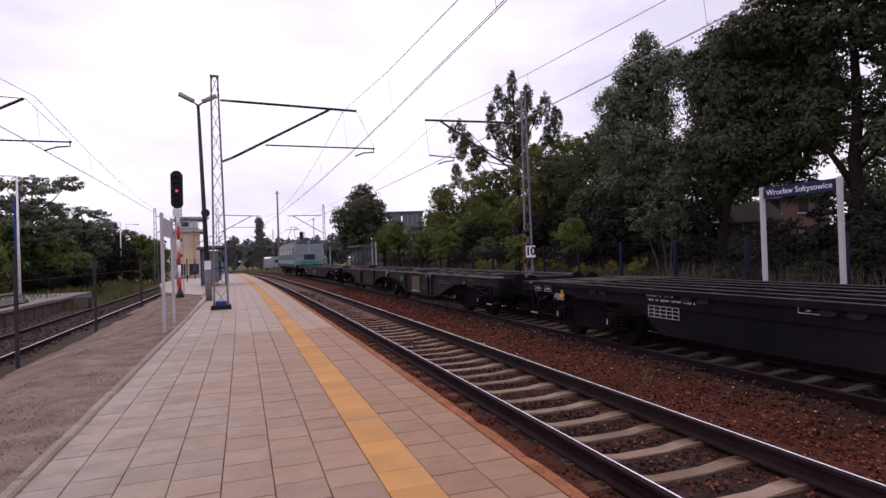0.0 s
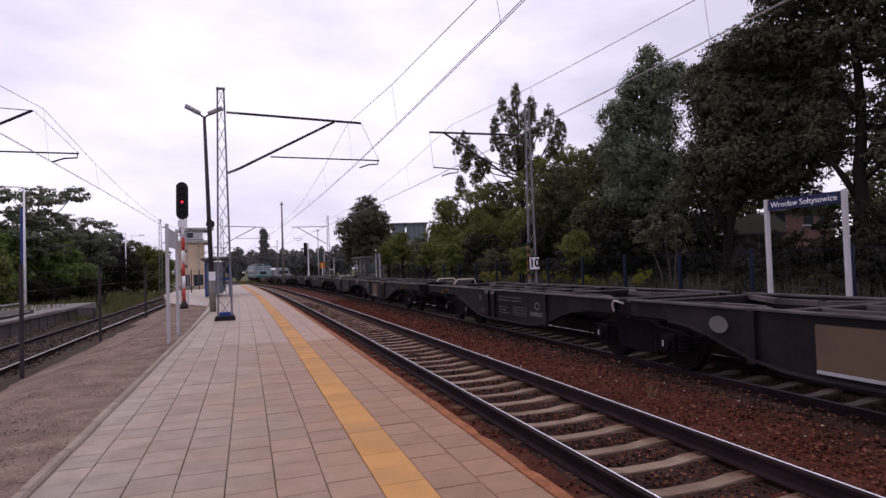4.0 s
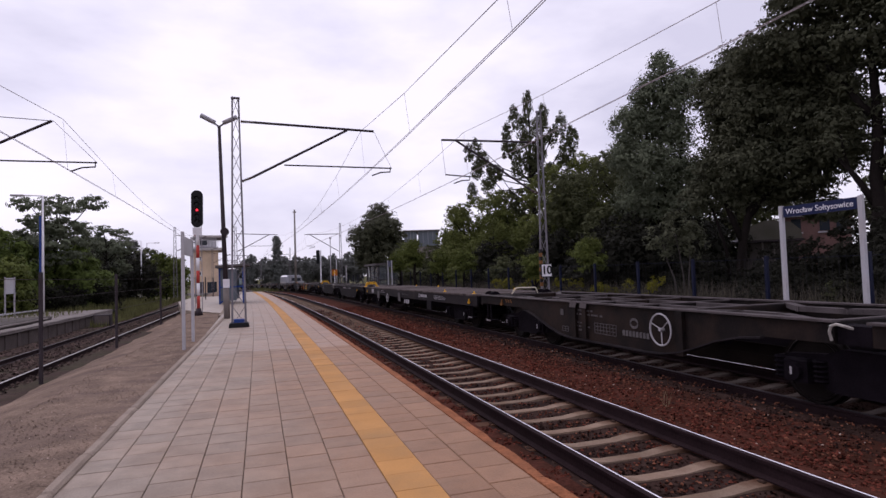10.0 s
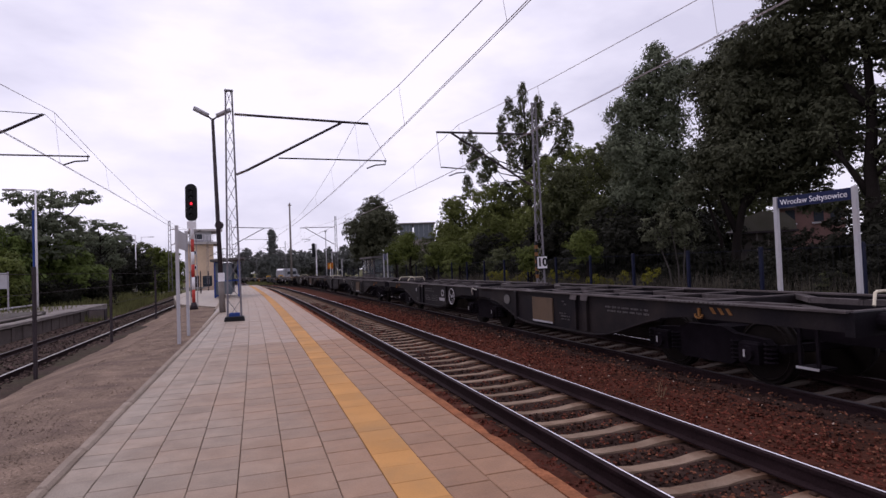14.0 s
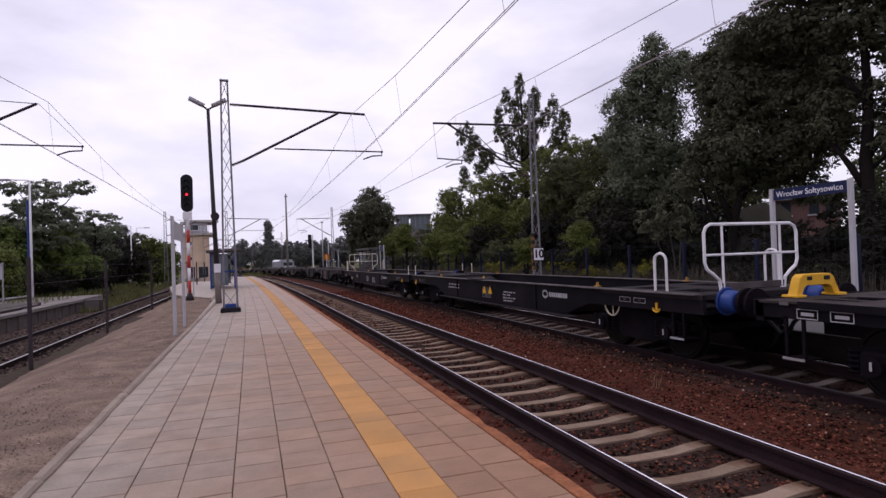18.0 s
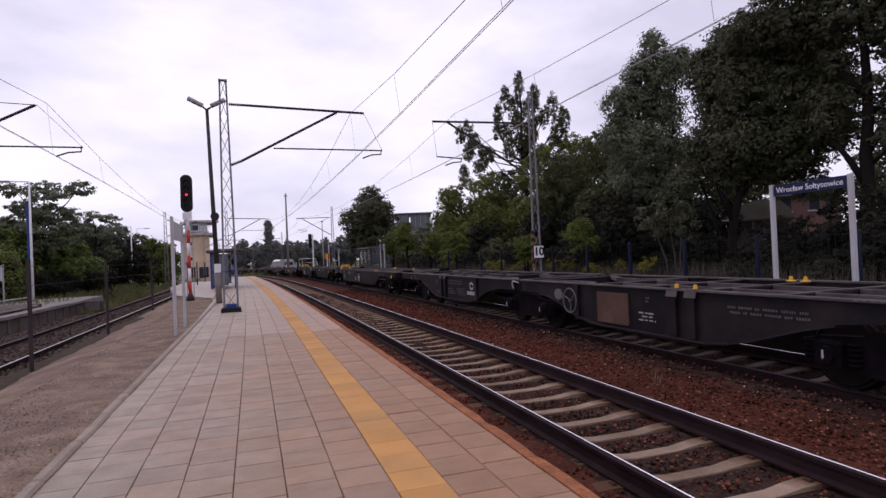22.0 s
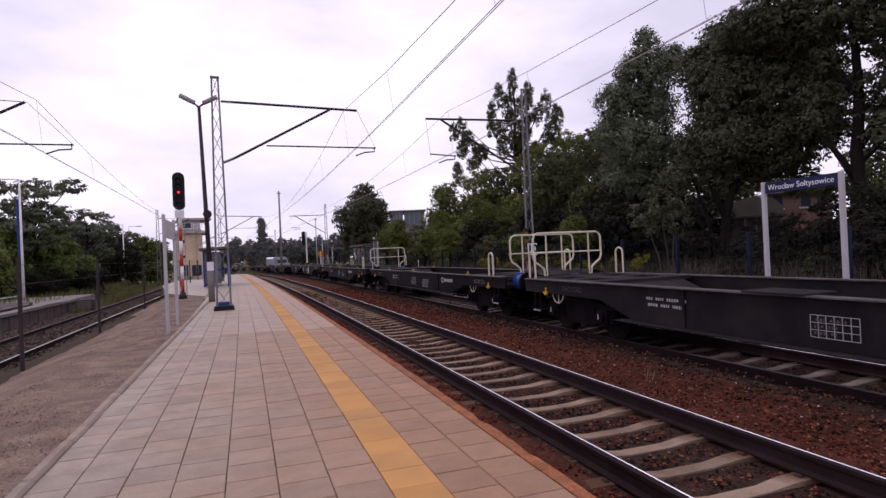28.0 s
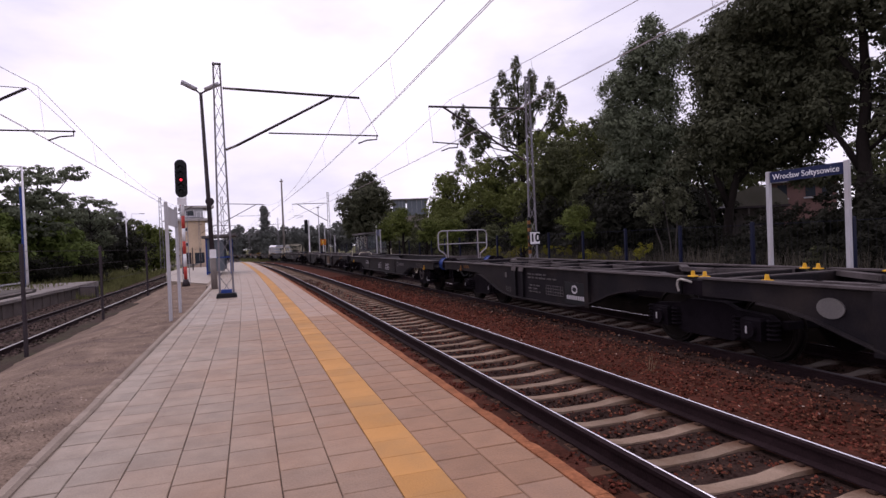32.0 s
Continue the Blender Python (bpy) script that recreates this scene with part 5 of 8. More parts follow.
species("crown_tree", 12, 7.2, 46000, 0.086, M_LEAF_DEEP, 21, clump=0.40, core=0.16, lobes=[
    (0.85, 0.2, 10.75, 1.45, 1.6, 1.25), (-0.85, 0, 10.5, 1.35, 1.5, 1.25), (-1.95, 0.2, 9.9, 0.95, 1.3, 1.15), (1.3, 0.5, 5.3, 0.95, 1.0, 0.7), (1.9, 0.4, 4.4, 0.8, 0.9, 0.6), (3.0, 0.3, 4.3, 0.6, 0.7, 0.45), (2.0, -0.2, 9.9, 1.4, 1.5, 1.3), (-1.75, 0, 8.3, 0.85, 1.2, 1.15), (-0.6, -0.7, 8.7, 1.75, 1.8, 1.5),
    (1.3, -0.8, 8.3, 1.85, 1.9, 1.6), (2.75, 0.2, 8.3, 1.1, 1.4, 1.3), (-2.0, 0.1, 6.7, 1.0, 1.4, 1.1), (-0.85, -0.6, 6.6, 1.6, 1.7, 1.3), (1.1, -0.5, 6.3, 1.5, 1.6, 1.2), (2.5, 0, 6.7, 1.05, 1.3, 1.1), (-2.8, 0.3, 5.4, 0.8, 1.0, 0.8), (-1.3, 0.4, 5.3, 1.0, 1.1, 0.8), (0.2, 0.4, 5.4, 1.0, 1.1, 0.8)],
    paths=[([(-1.4, 0, -0.3), (-1.2, 0, 3.2), (-0.4, 0.2, 6.5), (0.5, 0, 10.4)], 0.24, 0.04), ([(-1.2, 0, 3.2), (-2.0, 0.2, 6.0), (-2.4, 0.2, 9.5)], 0.15, 0.03), ([(-0.9, 0.1, 4.4), (1.2, 0, 7.0), (2.3, 0, 9.5)], 0.16, 0.03), ([(-1.7, 0.5, -0.3), (-1.9, 0.5, 3.0), (-2.6, 0.3, 5.6)], 0.12, 0.03)])
species("limb", 15, 10, 34000, 0.082, M_LEAF_DEEP, 14, clump=0.36, core=0.10, lobes=[
    (-3.7, 0.5, 10.6, 0.85, 1.3, 0.75), (-2.5, 0.2, 10.5, 1.0, 1.4, 0.85), (-1.3, 0.4, 10.1, 1.1, 1.4, 0.9), (-0.1, -0.2, 9.9, 1.1, 1.4, 0.9), (0.9, 0.3, 9.5, 1.2, 1.4, 1.0), (-0.9, 0.5, 8.6, 0.7, 0.9, 0.6), (-1.8, 0, 11.6, 1.5, 1.8, 1.1), (0.2, 0.4, 11.7, 1.7, 1.9, 1.2), (1.9, 0, 10.8, 1.8, 2.0, 1.3),
    (-1.35, -0.2, 6.35, 0.55, 0.7, 0.45), (-1.0, 0.2, 7.3, 0.75, 0.9, 0.6), (0.45, 0.5, 6.7, 0.6, 0.8, 0.55), (1.3, 0.2, 7.7, 1.2, 1.4, 1.0), (1.1, 0.2, 5.8, 1.0, 1.2, 0.7), (2.2, 0, 8.8, 1.6, 1.8, 1.2), (0.3, 0, 13.0, 1.9, 2.0, 1.2)],
    paths=[([(0, 0, -0.3), (-0.05, 0, 3.0), (0, 0, 5.2), (0.15, 0.1, 7.6), (0.0, 0, 10.0), (0.1, 0.2, 12.6)], 0.30, 0.05), ([(-0.05, 0, 4.2), (-0.55, -0.1, 5.2), (-1.0, 0, 5.9), (-1.5, 0.1, 6.5)], 0.13, 0.03), ([(-0.75, -0.05, 5.55), (-0.9, 0.1, 6.6), (-1.1, 0.1, 7.5)], 0.07, 0.02),
           ([(0.0, 0, 5.2), (0.6, 0.2, 6.4), (1.4, 0.2, 7.8), (2.2, 0, 9.2)], 0.16, 0.04), ([(0.12, 0.1, 7.2), (-0.7, 0.1, 8.6), (-1.5, 0.2, 10.2), (-3.4, 0.4, 10.8)], 0.13, 0.03), ([(0.1, 0, 4.8), (0.7, 0, 5.4), (1.3, 0.1, 6.0)], 0.08, 0.02)])
TUFTS = [(-0.25, 18.9, 0.45, 1.0), (-1.7, 17.8, 0.5, 1.0), (1.25, 17.7, 0.5, 1.0), (-2.5, 16.3, 0.4, 0.8), (-0.85, 16.5, 0.6, 1.1), (0.65, 16.2, 0.6, 1.1), (3.0, 16.9, 0.5, 0.9), (2.1, 15.8, 0.5, 0.9), (4.1, 15.3, 0.55, 1.0), (3.3, 14.3, 0.5, 0.9), (-2.6, 14.5, 0.45, 0.7),
         (-1.7, 14.2, 0.6, 0.9), (-0.3, 14.4, 0.7, 1.2), (0.9, 13.9, 0.5, 0.7), (3.9, 13.4, 0.5, 0.7), (-1.3, 12.6, 0.7, 0.9), (0.2, 12.2, 0.8, 1.0), (1.7, 11.9, 0.6, 0.7), (-6.4, 14.4, 0.45, 0.7), (-5.5, 14.9, 0.4, 0.7), (-5.0, 13.6, 0.55, 0.8), (-5.6, 12.6, 0.5, 0.7), (-3.6, 12.2, 0.6, 0.6), (-4.5, 11.0, 0.7, 0.7), (-6.2, 10.4, 0.5, 0.7)]
BALLS = [(-4.1, 12.65, 0.62), (3.0, 13.1, 0.68), (0.85, 14.75, 0.5), (1.45, 15.5, 0.42), (-0.2, 13.2, 0.6)]
species("open", 23, 7.5, 44000, 0.086, M_LEAF_DARK, 4, clump=0.22, core=0.02, squash=1.3, lobes=[(x, 0.5 * math.sin(7 * x), z, a * 1.1, a * 1.1, b * 1.4) for x, z, a, b in TUFTS] + [(x, 0.2, z, a, a, a) for x, z, a in BALLS],
        paths=[([(0, 0, -0.3), (0.1, 0, 9.0), (-0.2, 0.1, 14.0), (-0.25, 0, 19.2)], 0.30, 0.03)] + [([(0, 0, 7.0 + 0.28 * z), (x * 0.55, 0.25 * math.sin(7 * x), z - 2.2), (x, 0.5 * math.sin(7 * x), z + b * 0.6)], 0.075, 0.015) for x, z, a, b in TUFTS])
species("dense", 10, 7.6, 16000, 0.13, M_LEAF_DEEP, 16, n=17, low=0.34, r=0.2, core=0.16)
species("shrub", 4.5, 5, 5000, 0.12, M_LEAF_MID, 5, n=10, low=0.05, limbs=6, r=0.07)
species("shrub_green", 4.5, 5, 7500, 0.11, M_LEAF_GREEN, 35, n=12, low=0.03, limbs=6, r=0.07, droop=0.2)
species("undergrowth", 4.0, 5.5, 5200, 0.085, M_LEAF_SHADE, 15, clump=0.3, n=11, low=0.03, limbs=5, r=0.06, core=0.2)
species("shrub_light", 4.0, 4.5, 6000, 0.11, M_LEAF_LIGHT, 6, n=9, low=0.05, limbs=6, r=0.06)
species("globe", 3.2, 2.0, 3200, 0.062, M_LEAF_LIGHT, 7, n=8, low=0.56, limbs=5, r=0.12, core=0.2)
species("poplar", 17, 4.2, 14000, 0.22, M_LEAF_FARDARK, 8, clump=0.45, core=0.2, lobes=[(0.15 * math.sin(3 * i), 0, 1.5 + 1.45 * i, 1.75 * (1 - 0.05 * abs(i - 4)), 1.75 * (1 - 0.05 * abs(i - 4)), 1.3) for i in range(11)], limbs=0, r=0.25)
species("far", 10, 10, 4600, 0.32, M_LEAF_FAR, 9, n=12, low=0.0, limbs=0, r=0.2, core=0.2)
species("shrub_dark", 4.5, 5, 5000, 0.12, M_LEAF_DARK, 25, n=10, low=0.03, limbs=6, r=0.07)
species("locust", 9, 6, 9000, 0.11, M_LEAF_ASH, 10, limbs=22, r=0.12, tips=1.0, flat=0.42, reach=(0.16, 0.30), squash=0.45)
species("birch", 4, 2, 1500, 0.07, M_LEAF_DEEP, 12, clump=0.3, lobes=[(-0.75, 0, 3.3, 0.6, 0.6, 0.7), (-0.3, 0, 3.7, 0.6, 0.6, 0.7), (0.2, 0, 3.3, 0.6, 0.6, 0.7)],
        paths=[([(-0.12, 0, -0.1), (-0.38, 0.1, 1.8), (-0.75, 0, 3.3)], 0.04, 0.015), ([(0.05, 0.1, -0.1), (-0.05, 0.1, 1.9), (-0.28, 0, 3.6)], 0.036, 0.015), ([(0.16, -0.1, -0.1), (0.14, 0, 1.8), (0.18, 0, 3.3)], 0.04, 0.015)])
PLANTS["birch"][0].materials[0] = M_PALEBARK


def build_trees():
    D, B = "broad dark green tree behind the far platform fence", "bushy mid-green tree in the belt behind the platform"
    for key, x, y, s, a, lab in [
        ("limb", 20.45, 14.4, 1.0, -54.9, "tall dark tree with heavy spreading limbs behind the fence"),
        ("crown_tree", 20.7, 18.9, 1.0, -47.6, "broad dense dark green tree with a rounded crown behind the fence"), ("ash", 20.72, 25.7, 1.0, -37.8, "slender greyish-leaved tree with a ragged top behind the fence"),
        ("broad", 25.5, 30.0, 0.5, 20, D), ("broad", 22.0, 31.5, 0.8, 200, D), ("broad", 21.5, 36.0, 0.75, 120, D), ("broad", 37.0, 37.0, 0.95, 130, D), ("broad2", 23.6, 30.5, 0.5, 140, B), ("broad", 27.0, 37.0, 0.8, 170, D), ("broad", 36.5, 24.0, 0.66, 40, D),
        ("broad2", 23.6, 37.2, 0.86, 20, B), ("broad2", 24.6, 45.8, 0.91, 150, B), ("broad", 27.5, 44.5, 0.98, 35, D),
        ("broad2", 22.6, 53.4, 0.83, 260, B), ("broad2", 20.6, 60.8, 0.78, 310, B), ("broad2", 20.9, 56.2, 0.80, 190, B), ("broad", 18.6, 63.0, 0.45, 250, D), ("broad", 26.0, 55.0, 0.9, 95, D),
        ("open", 27.0, 53.8, 1.03, -26.6, "tall airy tree with sparse foliage above the tree belt"),
        ("dense", 14.7, 76.5, 1.2, 45, "dark round-headed tree beside the far shelter"),
        ("broad2", 19.0, 46.0, 0.56, 15, B), ("broad2", 17.5, 52.0, 0.50, 115, B), ("broad2", 19.5, 38.0, 0.5, 215, B),
    ]:
        tree(key, x, y, s, a, lab, group="trees behind the far platform")
    for x, y, s, a in [(14.3, 22.9, 1.0, 0), (13.1, 26.2, 0.82, 90), (11.3, 43.5, 1.42, 40), (12.2, 40.0, 1.08, 200), (13.8, 39.0, 1.05, 300), (11.4, 48.5, 1.2, 150)]:
        tree("globe", x, y, s, a, "small clipped round-headed tree by the far platform", group="clipped round trees", z=-0.2)
    tree("birch", 15.5, 18.3, 1.0, -40, "thin young tree with three bare slanting stems behind the fence")
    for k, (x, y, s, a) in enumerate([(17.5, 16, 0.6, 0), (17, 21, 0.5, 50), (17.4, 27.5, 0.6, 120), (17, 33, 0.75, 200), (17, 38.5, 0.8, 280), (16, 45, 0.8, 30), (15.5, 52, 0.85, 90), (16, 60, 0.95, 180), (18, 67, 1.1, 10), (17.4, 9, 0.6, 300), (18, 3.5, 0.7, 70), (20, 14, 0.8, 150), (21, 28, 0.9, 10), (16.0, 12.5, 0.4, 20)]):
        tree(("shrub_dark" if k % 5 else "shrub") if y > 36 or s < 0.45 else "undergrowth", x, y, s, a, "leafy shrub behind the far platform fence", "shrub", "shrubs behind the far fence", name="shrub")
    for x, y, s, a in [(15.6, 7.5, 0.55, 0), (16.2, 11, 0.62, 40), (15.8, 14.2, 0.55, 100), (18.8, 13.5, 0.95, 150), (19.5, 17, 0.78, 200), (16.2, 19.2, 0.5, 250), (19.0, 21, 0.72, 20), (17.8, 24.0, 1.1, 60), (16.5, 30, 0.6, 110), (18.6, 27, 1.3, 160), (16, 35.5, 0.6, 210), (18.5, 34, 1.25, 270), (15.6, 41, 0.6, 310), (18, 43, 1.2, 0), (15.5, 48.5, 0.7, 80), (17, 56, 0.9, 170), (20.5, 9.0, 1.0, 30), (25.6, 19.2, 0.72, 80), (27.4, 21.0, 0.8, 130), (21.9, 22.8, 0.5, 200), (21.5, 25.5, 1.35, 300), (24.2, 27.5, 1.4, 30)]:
        tree("undergrowth", x, y, s, a, "undergrowth bush behind the far fence, leaves darkened to paint deep shade", "shrub", "shrubs behind the far fence", name="shrub")
    L = "overgrown green shrub beyond the old platform"
    # The undergrowth entries here paint shadow beneath and between the shrubs.
    for key, x, y, s, a in [
        ("shrub_light", -13.3, 37.0, 1.0, 0), ("undergrowth", -13.6, 34.6, 0.3, 70), ("shrub_green", -15.4, 43, 1.3, 40), ("shrub_green", -17.5, 38, 1.3, 100), ("shrub_green", -13.4, 46, 1.2, 210), ("shrub_green", -14.0, 51, 1.25, 280), ("shrub_dark", -18.5, 48, 1.5, 20),
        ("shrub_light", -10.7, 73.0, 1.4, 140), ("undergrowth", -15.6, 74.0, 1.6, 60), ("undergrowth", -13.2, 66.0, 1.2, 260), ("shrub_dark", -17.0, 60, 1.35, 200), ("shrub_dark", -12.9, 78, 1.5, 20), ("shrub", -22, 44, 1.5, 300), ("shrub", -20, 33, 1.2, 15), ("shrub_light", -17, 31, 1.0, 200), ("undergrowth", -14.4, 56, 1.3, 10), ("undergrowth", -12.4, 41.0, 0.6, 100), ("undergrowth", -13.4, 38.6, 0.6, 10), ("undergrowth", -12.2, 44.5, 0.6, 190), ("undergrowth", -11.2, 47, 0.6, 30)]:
        tree(key, x, y, s, a, L, "shrub", "shrubs beyond the old platform", name="shrub")
    for x, y, s, a in [(-13.9, 46.0, 1.12, 0), (-19.5, 56, 0.9, 100), (-13.9, 61, 1.02, 200), (-17.6, 44.7, 0.72, 60), (-21, 82, 1.0, 10)]:
        tree("locust", x, y, s, a, "feathery locust tree above the shrubs", group="trees beyond the old platform")
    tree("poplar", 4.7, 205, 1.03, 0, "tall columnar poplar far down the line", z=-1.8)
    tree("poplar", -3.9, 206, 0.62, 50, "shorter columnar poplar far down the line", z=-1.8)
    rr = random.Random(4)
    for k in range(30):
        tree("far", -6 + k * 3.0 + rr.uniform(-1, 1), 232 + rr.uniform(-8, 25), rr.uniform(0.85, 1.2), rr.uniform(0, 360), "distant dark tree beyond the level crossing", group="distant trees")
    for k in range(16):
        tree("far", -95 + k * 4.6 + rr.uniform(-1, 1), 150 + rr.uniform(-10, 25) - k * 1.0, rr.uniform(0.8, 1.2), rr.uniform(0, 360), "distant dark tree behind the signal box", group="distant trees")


build_trees()


def build_weeds():
    """Tall weeds and goldenrod along the far fence, and tufts on the old platform."""
    def patch(name, boxes, count, h, w, material, label, seed):
        g = np.random.default_rng(seed)
        v, f = [], []
        for x0, x1, y0, y1, z in boxes:
            for _ in range(count):
                x, y = g.uniform(x0, x1), g.uniform(y0, y1)
                x -= bend(y)[0]
                hh, a = h * g.uniform(0.4, 1.1), g.uniform(0, 6.28)
                dx, dy = math.cos(a) * w, math.sin(a) * w
                lx, ly = g.normal() * 0.18 * hh, g.normal() * 0.18 * hh
                k = len(v)
                v += [(x - dx, y - dy, z), (x + dx, y + dy, z), (x + dx * 0.7 + lx * 0.5, y + dy * 0.7 + ly * 0.5, z + hh * 0.6), (x + lx, y + ly, z + hh), (x - dx * 0.7 + lx * 0.5, y - dy * 0.7 + ly * 0.5, z + hh * 0.6)]
                f += [(k, k + 1, k + 2, k + 4), (k + 4, k + 2, k + 3)]
        s = Shape()
        s.v, s.f = v, f
        tagged(part(name, s, material), label, "weeds", kind="stuff")
    patch("fence_weeds", [(13.9, 16.5, 4, 32, -0.8), (13.9, 16.5, 32, 70, -0.8)], 9000, 1.75, 0.016, M_LEAF_WEED, "tall grey-green weeds behind the far fence", 1)
    rr = random.Random(8)
    gold = []
    for _ in range(46):
        y = rr.choice((rr.uniform(18.5, 27.5), rr.uniform(29, 35)))
        gold.append((14.9 + rr.uniform(-0.7, 0.7) - bend(y)[0], y, rr.uniform(0.2, 0.95), 0.3, 0.34, 0.24))
    tagged(new("goldenrod", crown_mesh("goldenrod", gold, 9000, 0.045, M_FLOWER, 31, clump=0.14)), "flowering goldenrod behind the far fence", "weeds", kind="stuff")
    patch("platform_grass", [(-14, -8.7, 10, 60, -0.2), (-12, -8.9, 40, 70, -0.8)], 4500, 0.55, 0.02, M_GRASS, "rough grass on the old platform", 3)
    patch("crossing_grass", [(3.5, 30, 100, 128, -0.8), (-7.5, -6.6, 30, 75, -0.8)], 2500, 0.7, 0.05, M_GRASS, "dry grass near the level crossing", 4)


build_weeds()


# ---- buildings ----
def window_in(parent, x0, x1, y, z0, z1):
    w = part("window", Shape().box(x0, x1, y - 0.06, y + 0.06, z0, z1), M_WHITE, parent)
    part("pane", Shape().box(x0 + 0.07, x1 - 0.07, y - 0.08, y - 0.05, z0 + 0.07, z1 - 0.07), M_WINDOW, w)


def build_signal_box():
    t = thing("signal_box", "beige plastered signal box with flat slab roofs beside the line", "building", at=pose(-12.1, 125, -1.75, 0, 0, 8) @ Matrix.Diagonal((1.49, 1.49, 1.49, 1)))
    part("wall", Shape().box(-1.0, 2.35, 0, 7, 0, 6.3), M_BEIGE, t)
    part("roof", Shape().box(-1.3, 3.3, -0.5, 7.4, 6.3, 6.62), M_PALECONC, t)
    part("upper_storey", Shape().box(-0.4, 2.2, 0.8, 6.4, 6.62, 8.1), M_POSTER, t)
    part("upper_roof", Shape().box(-0.7, 3.6, 0.2, 7.0, 8.1, 8.38), M_PALECONC, t)
    part("chimney", Shape().box(-0.6, -0.1, 2.5, 3.1, 8.38, 9.0), M_RED, t)
    for x in (1.3, 1.8, 2.3, 2.8, 3.3):
        part("baluster", Shape().tube([(x, -0.45, 6.62), (x, -0.45, 7.5)], 0.03, 5), M_WHITE, t)
    part("balcony_rail", Shape().tube([(1.2, -0.45, 7.5), (3.3, -0.45, 7.5), (3.3, 3.0, 7.5)], 0.035, 5), M_WHITE, t)
    part("post", Shape().box(2.9, 3.1, -0.3, -0.1, 0, 6.3), M_WHITE, t)
    part("stair_rail", Shape().tube([(2.4, -0.3, 3.2), (3.1, -0.3, 4.6)], 0.04, 5).tube([(2.4, -0.3, 1.2), (3.1, -0.3, 2.6)], 0.04, 5), M_WHITE, t)
    for z in (2.9, 4.9):
        window_in(t, -0.2, 0.2, 0, z, z + 0.55)
    window_in(t, 0.0, 1.1, 0.8, 6.95, 7.8)
    part("downpipe", Shape().tube([(-0.9, -0.06, 0), (-0.9, -0.06, 6.3)], 0.05, 6), M_STEELPAINT, t)
    part("door", Shape().box(-0.3, 0.45, -0.06, 0.06, 0, 2.05), M_DARKSTEEL, t)
    part("garage_opening", Shape().box(0.9, 2.1, -0.06, 0.06, 0.1, 2.0), M_WINDOW, t)


def build_brick_house():
    t = thing("brick_house", "old red-brick house with dark windows glimpsed through the trees", "house", at=pose(33.0, 26.0, -0.8, 0, 0, -51))
    part("wall", Shape().box(-2.45, 0.95, 0, 8, 0, 5.2), M_BRICK, t)
    part("roof", Shape().prism([(-2.7, 5.2), (1.2, 5.2), (0.2, 5.6), (-1.8, 5.6)], -0.4, 8.4, "y"), M_ROOF, t)
    for x in (-1.87, -0.38, 0.47):
        w = part("window", Shape().box(x - 0.26, x + 0.26, -0.03, 0.05, 4.2, 5.0), M_WINDOW, t)
        part("sill", Shape().box(x - 0.36, x + 0.36, -0.14, 0.0, 4.08, 4.17), M_SIGNPOST, w)
    part("gutter", Shape().tube([(-2.7, -0.35, 5.17), (1.2, -0.35, 5.17)], 0.06, 6), M_STEELPAINT, t)
    sh = thing("shed", "low dark shed with a mossy slab roof behind the fence", "shed", at=pose(25.8, 24.8, -0.8, 0, 0, -46) @ Matrix.Diagonal((1.12, 1.12, 1.12, 1)))
    part("wall", Shape().box(-0.75, 1.7, 0, 3, 0, 3.1), M_DARKSLAB, sh)
    part("roof", Shape().prism([(-0.95, 3.2), (1.95, 3.2), (1.9, 3.6), (1.5, 4.0), (0.5, 4.15), (-0.4, 3.8)], -0.3, 3.3, "y"), M_MOSS, sh)
    part("slab_edge", Shape().box(-1.1, 2.0, -0.4, 3.4, 3.1, 3.2), M_DARKSTEEL, sh)
    part("wall_post", Shape().box(0.25, 0.33, -0.06, 0.0, 0, 3.1).box(0.75, 0.83, -0.06, 0.0, 0, 3.1), M_CONC, sh)
    part("bracket", Shape().tube([(-0.78, -0.35, 3.2), (-0.80, -0.35, 3.85)], 0.03, 6).tube([(-0.7, -0.35, 3.62), (-0.1, -0.35, 3.98)], 0.022, 6).tube([(-1.05, -0.42, 3.2), (-0.55, -0.42, 3.2)], 0.03, 6), M_SIGNPOST, sh, "pale bent bracket on the eaves")


def build_hall():
    t = thing("hall", "flat-roofed building with a grey-blue glazed upper storey", "building", at=pose(33.5, 128, -0.8, 0, 0, -14))
    part("wall", Shape().box(-2.4, 5.5, 0, 12, 0, 8.6), M_CONC, t)
    part("roof", Shape().box(-2.7, 5.9, -0.4, 11.4, 12.1, 12.4), M_ROOF, t)
    part("parapet", Shape().box(-2.6, 5.7, -0.3, 0.1, 8.6, 9.3), M_GLAZED, t)
    for x0, x1 in ((-2.4, 0.6), (0.9, 5.4)):
        w = part("window", Shape().box(x0, x1, 0.0, 0.3, 9.3, 12.1), M_GLAZED, t)
        for k in range(4):
            part("mullion", Shape().box(x0 + (x1 - x0) * k / 4, x0 + (x1 - x0) * k / 4 + 0.06, -0.05, 0.0, 9.3, 12.1), M_STEELPAINT, w)


build_signal_box()
build_brick_house()
build_hall()
shelter("shelter", "dark-framed waiting shelter with a slab roof on the far platform", pose(11.2, 52.0, 0, 0, 0, 2), 2.2, 5.0, 2.45, M_DARKSTEEL, M_THINPANE)
station_board("station_board", "white-posted station board on the far platform", pose(9.9, 46.0, 0, 0, 0, -86), 1.1, 2.7, (2.2, 2.66), -0.3, second=False)


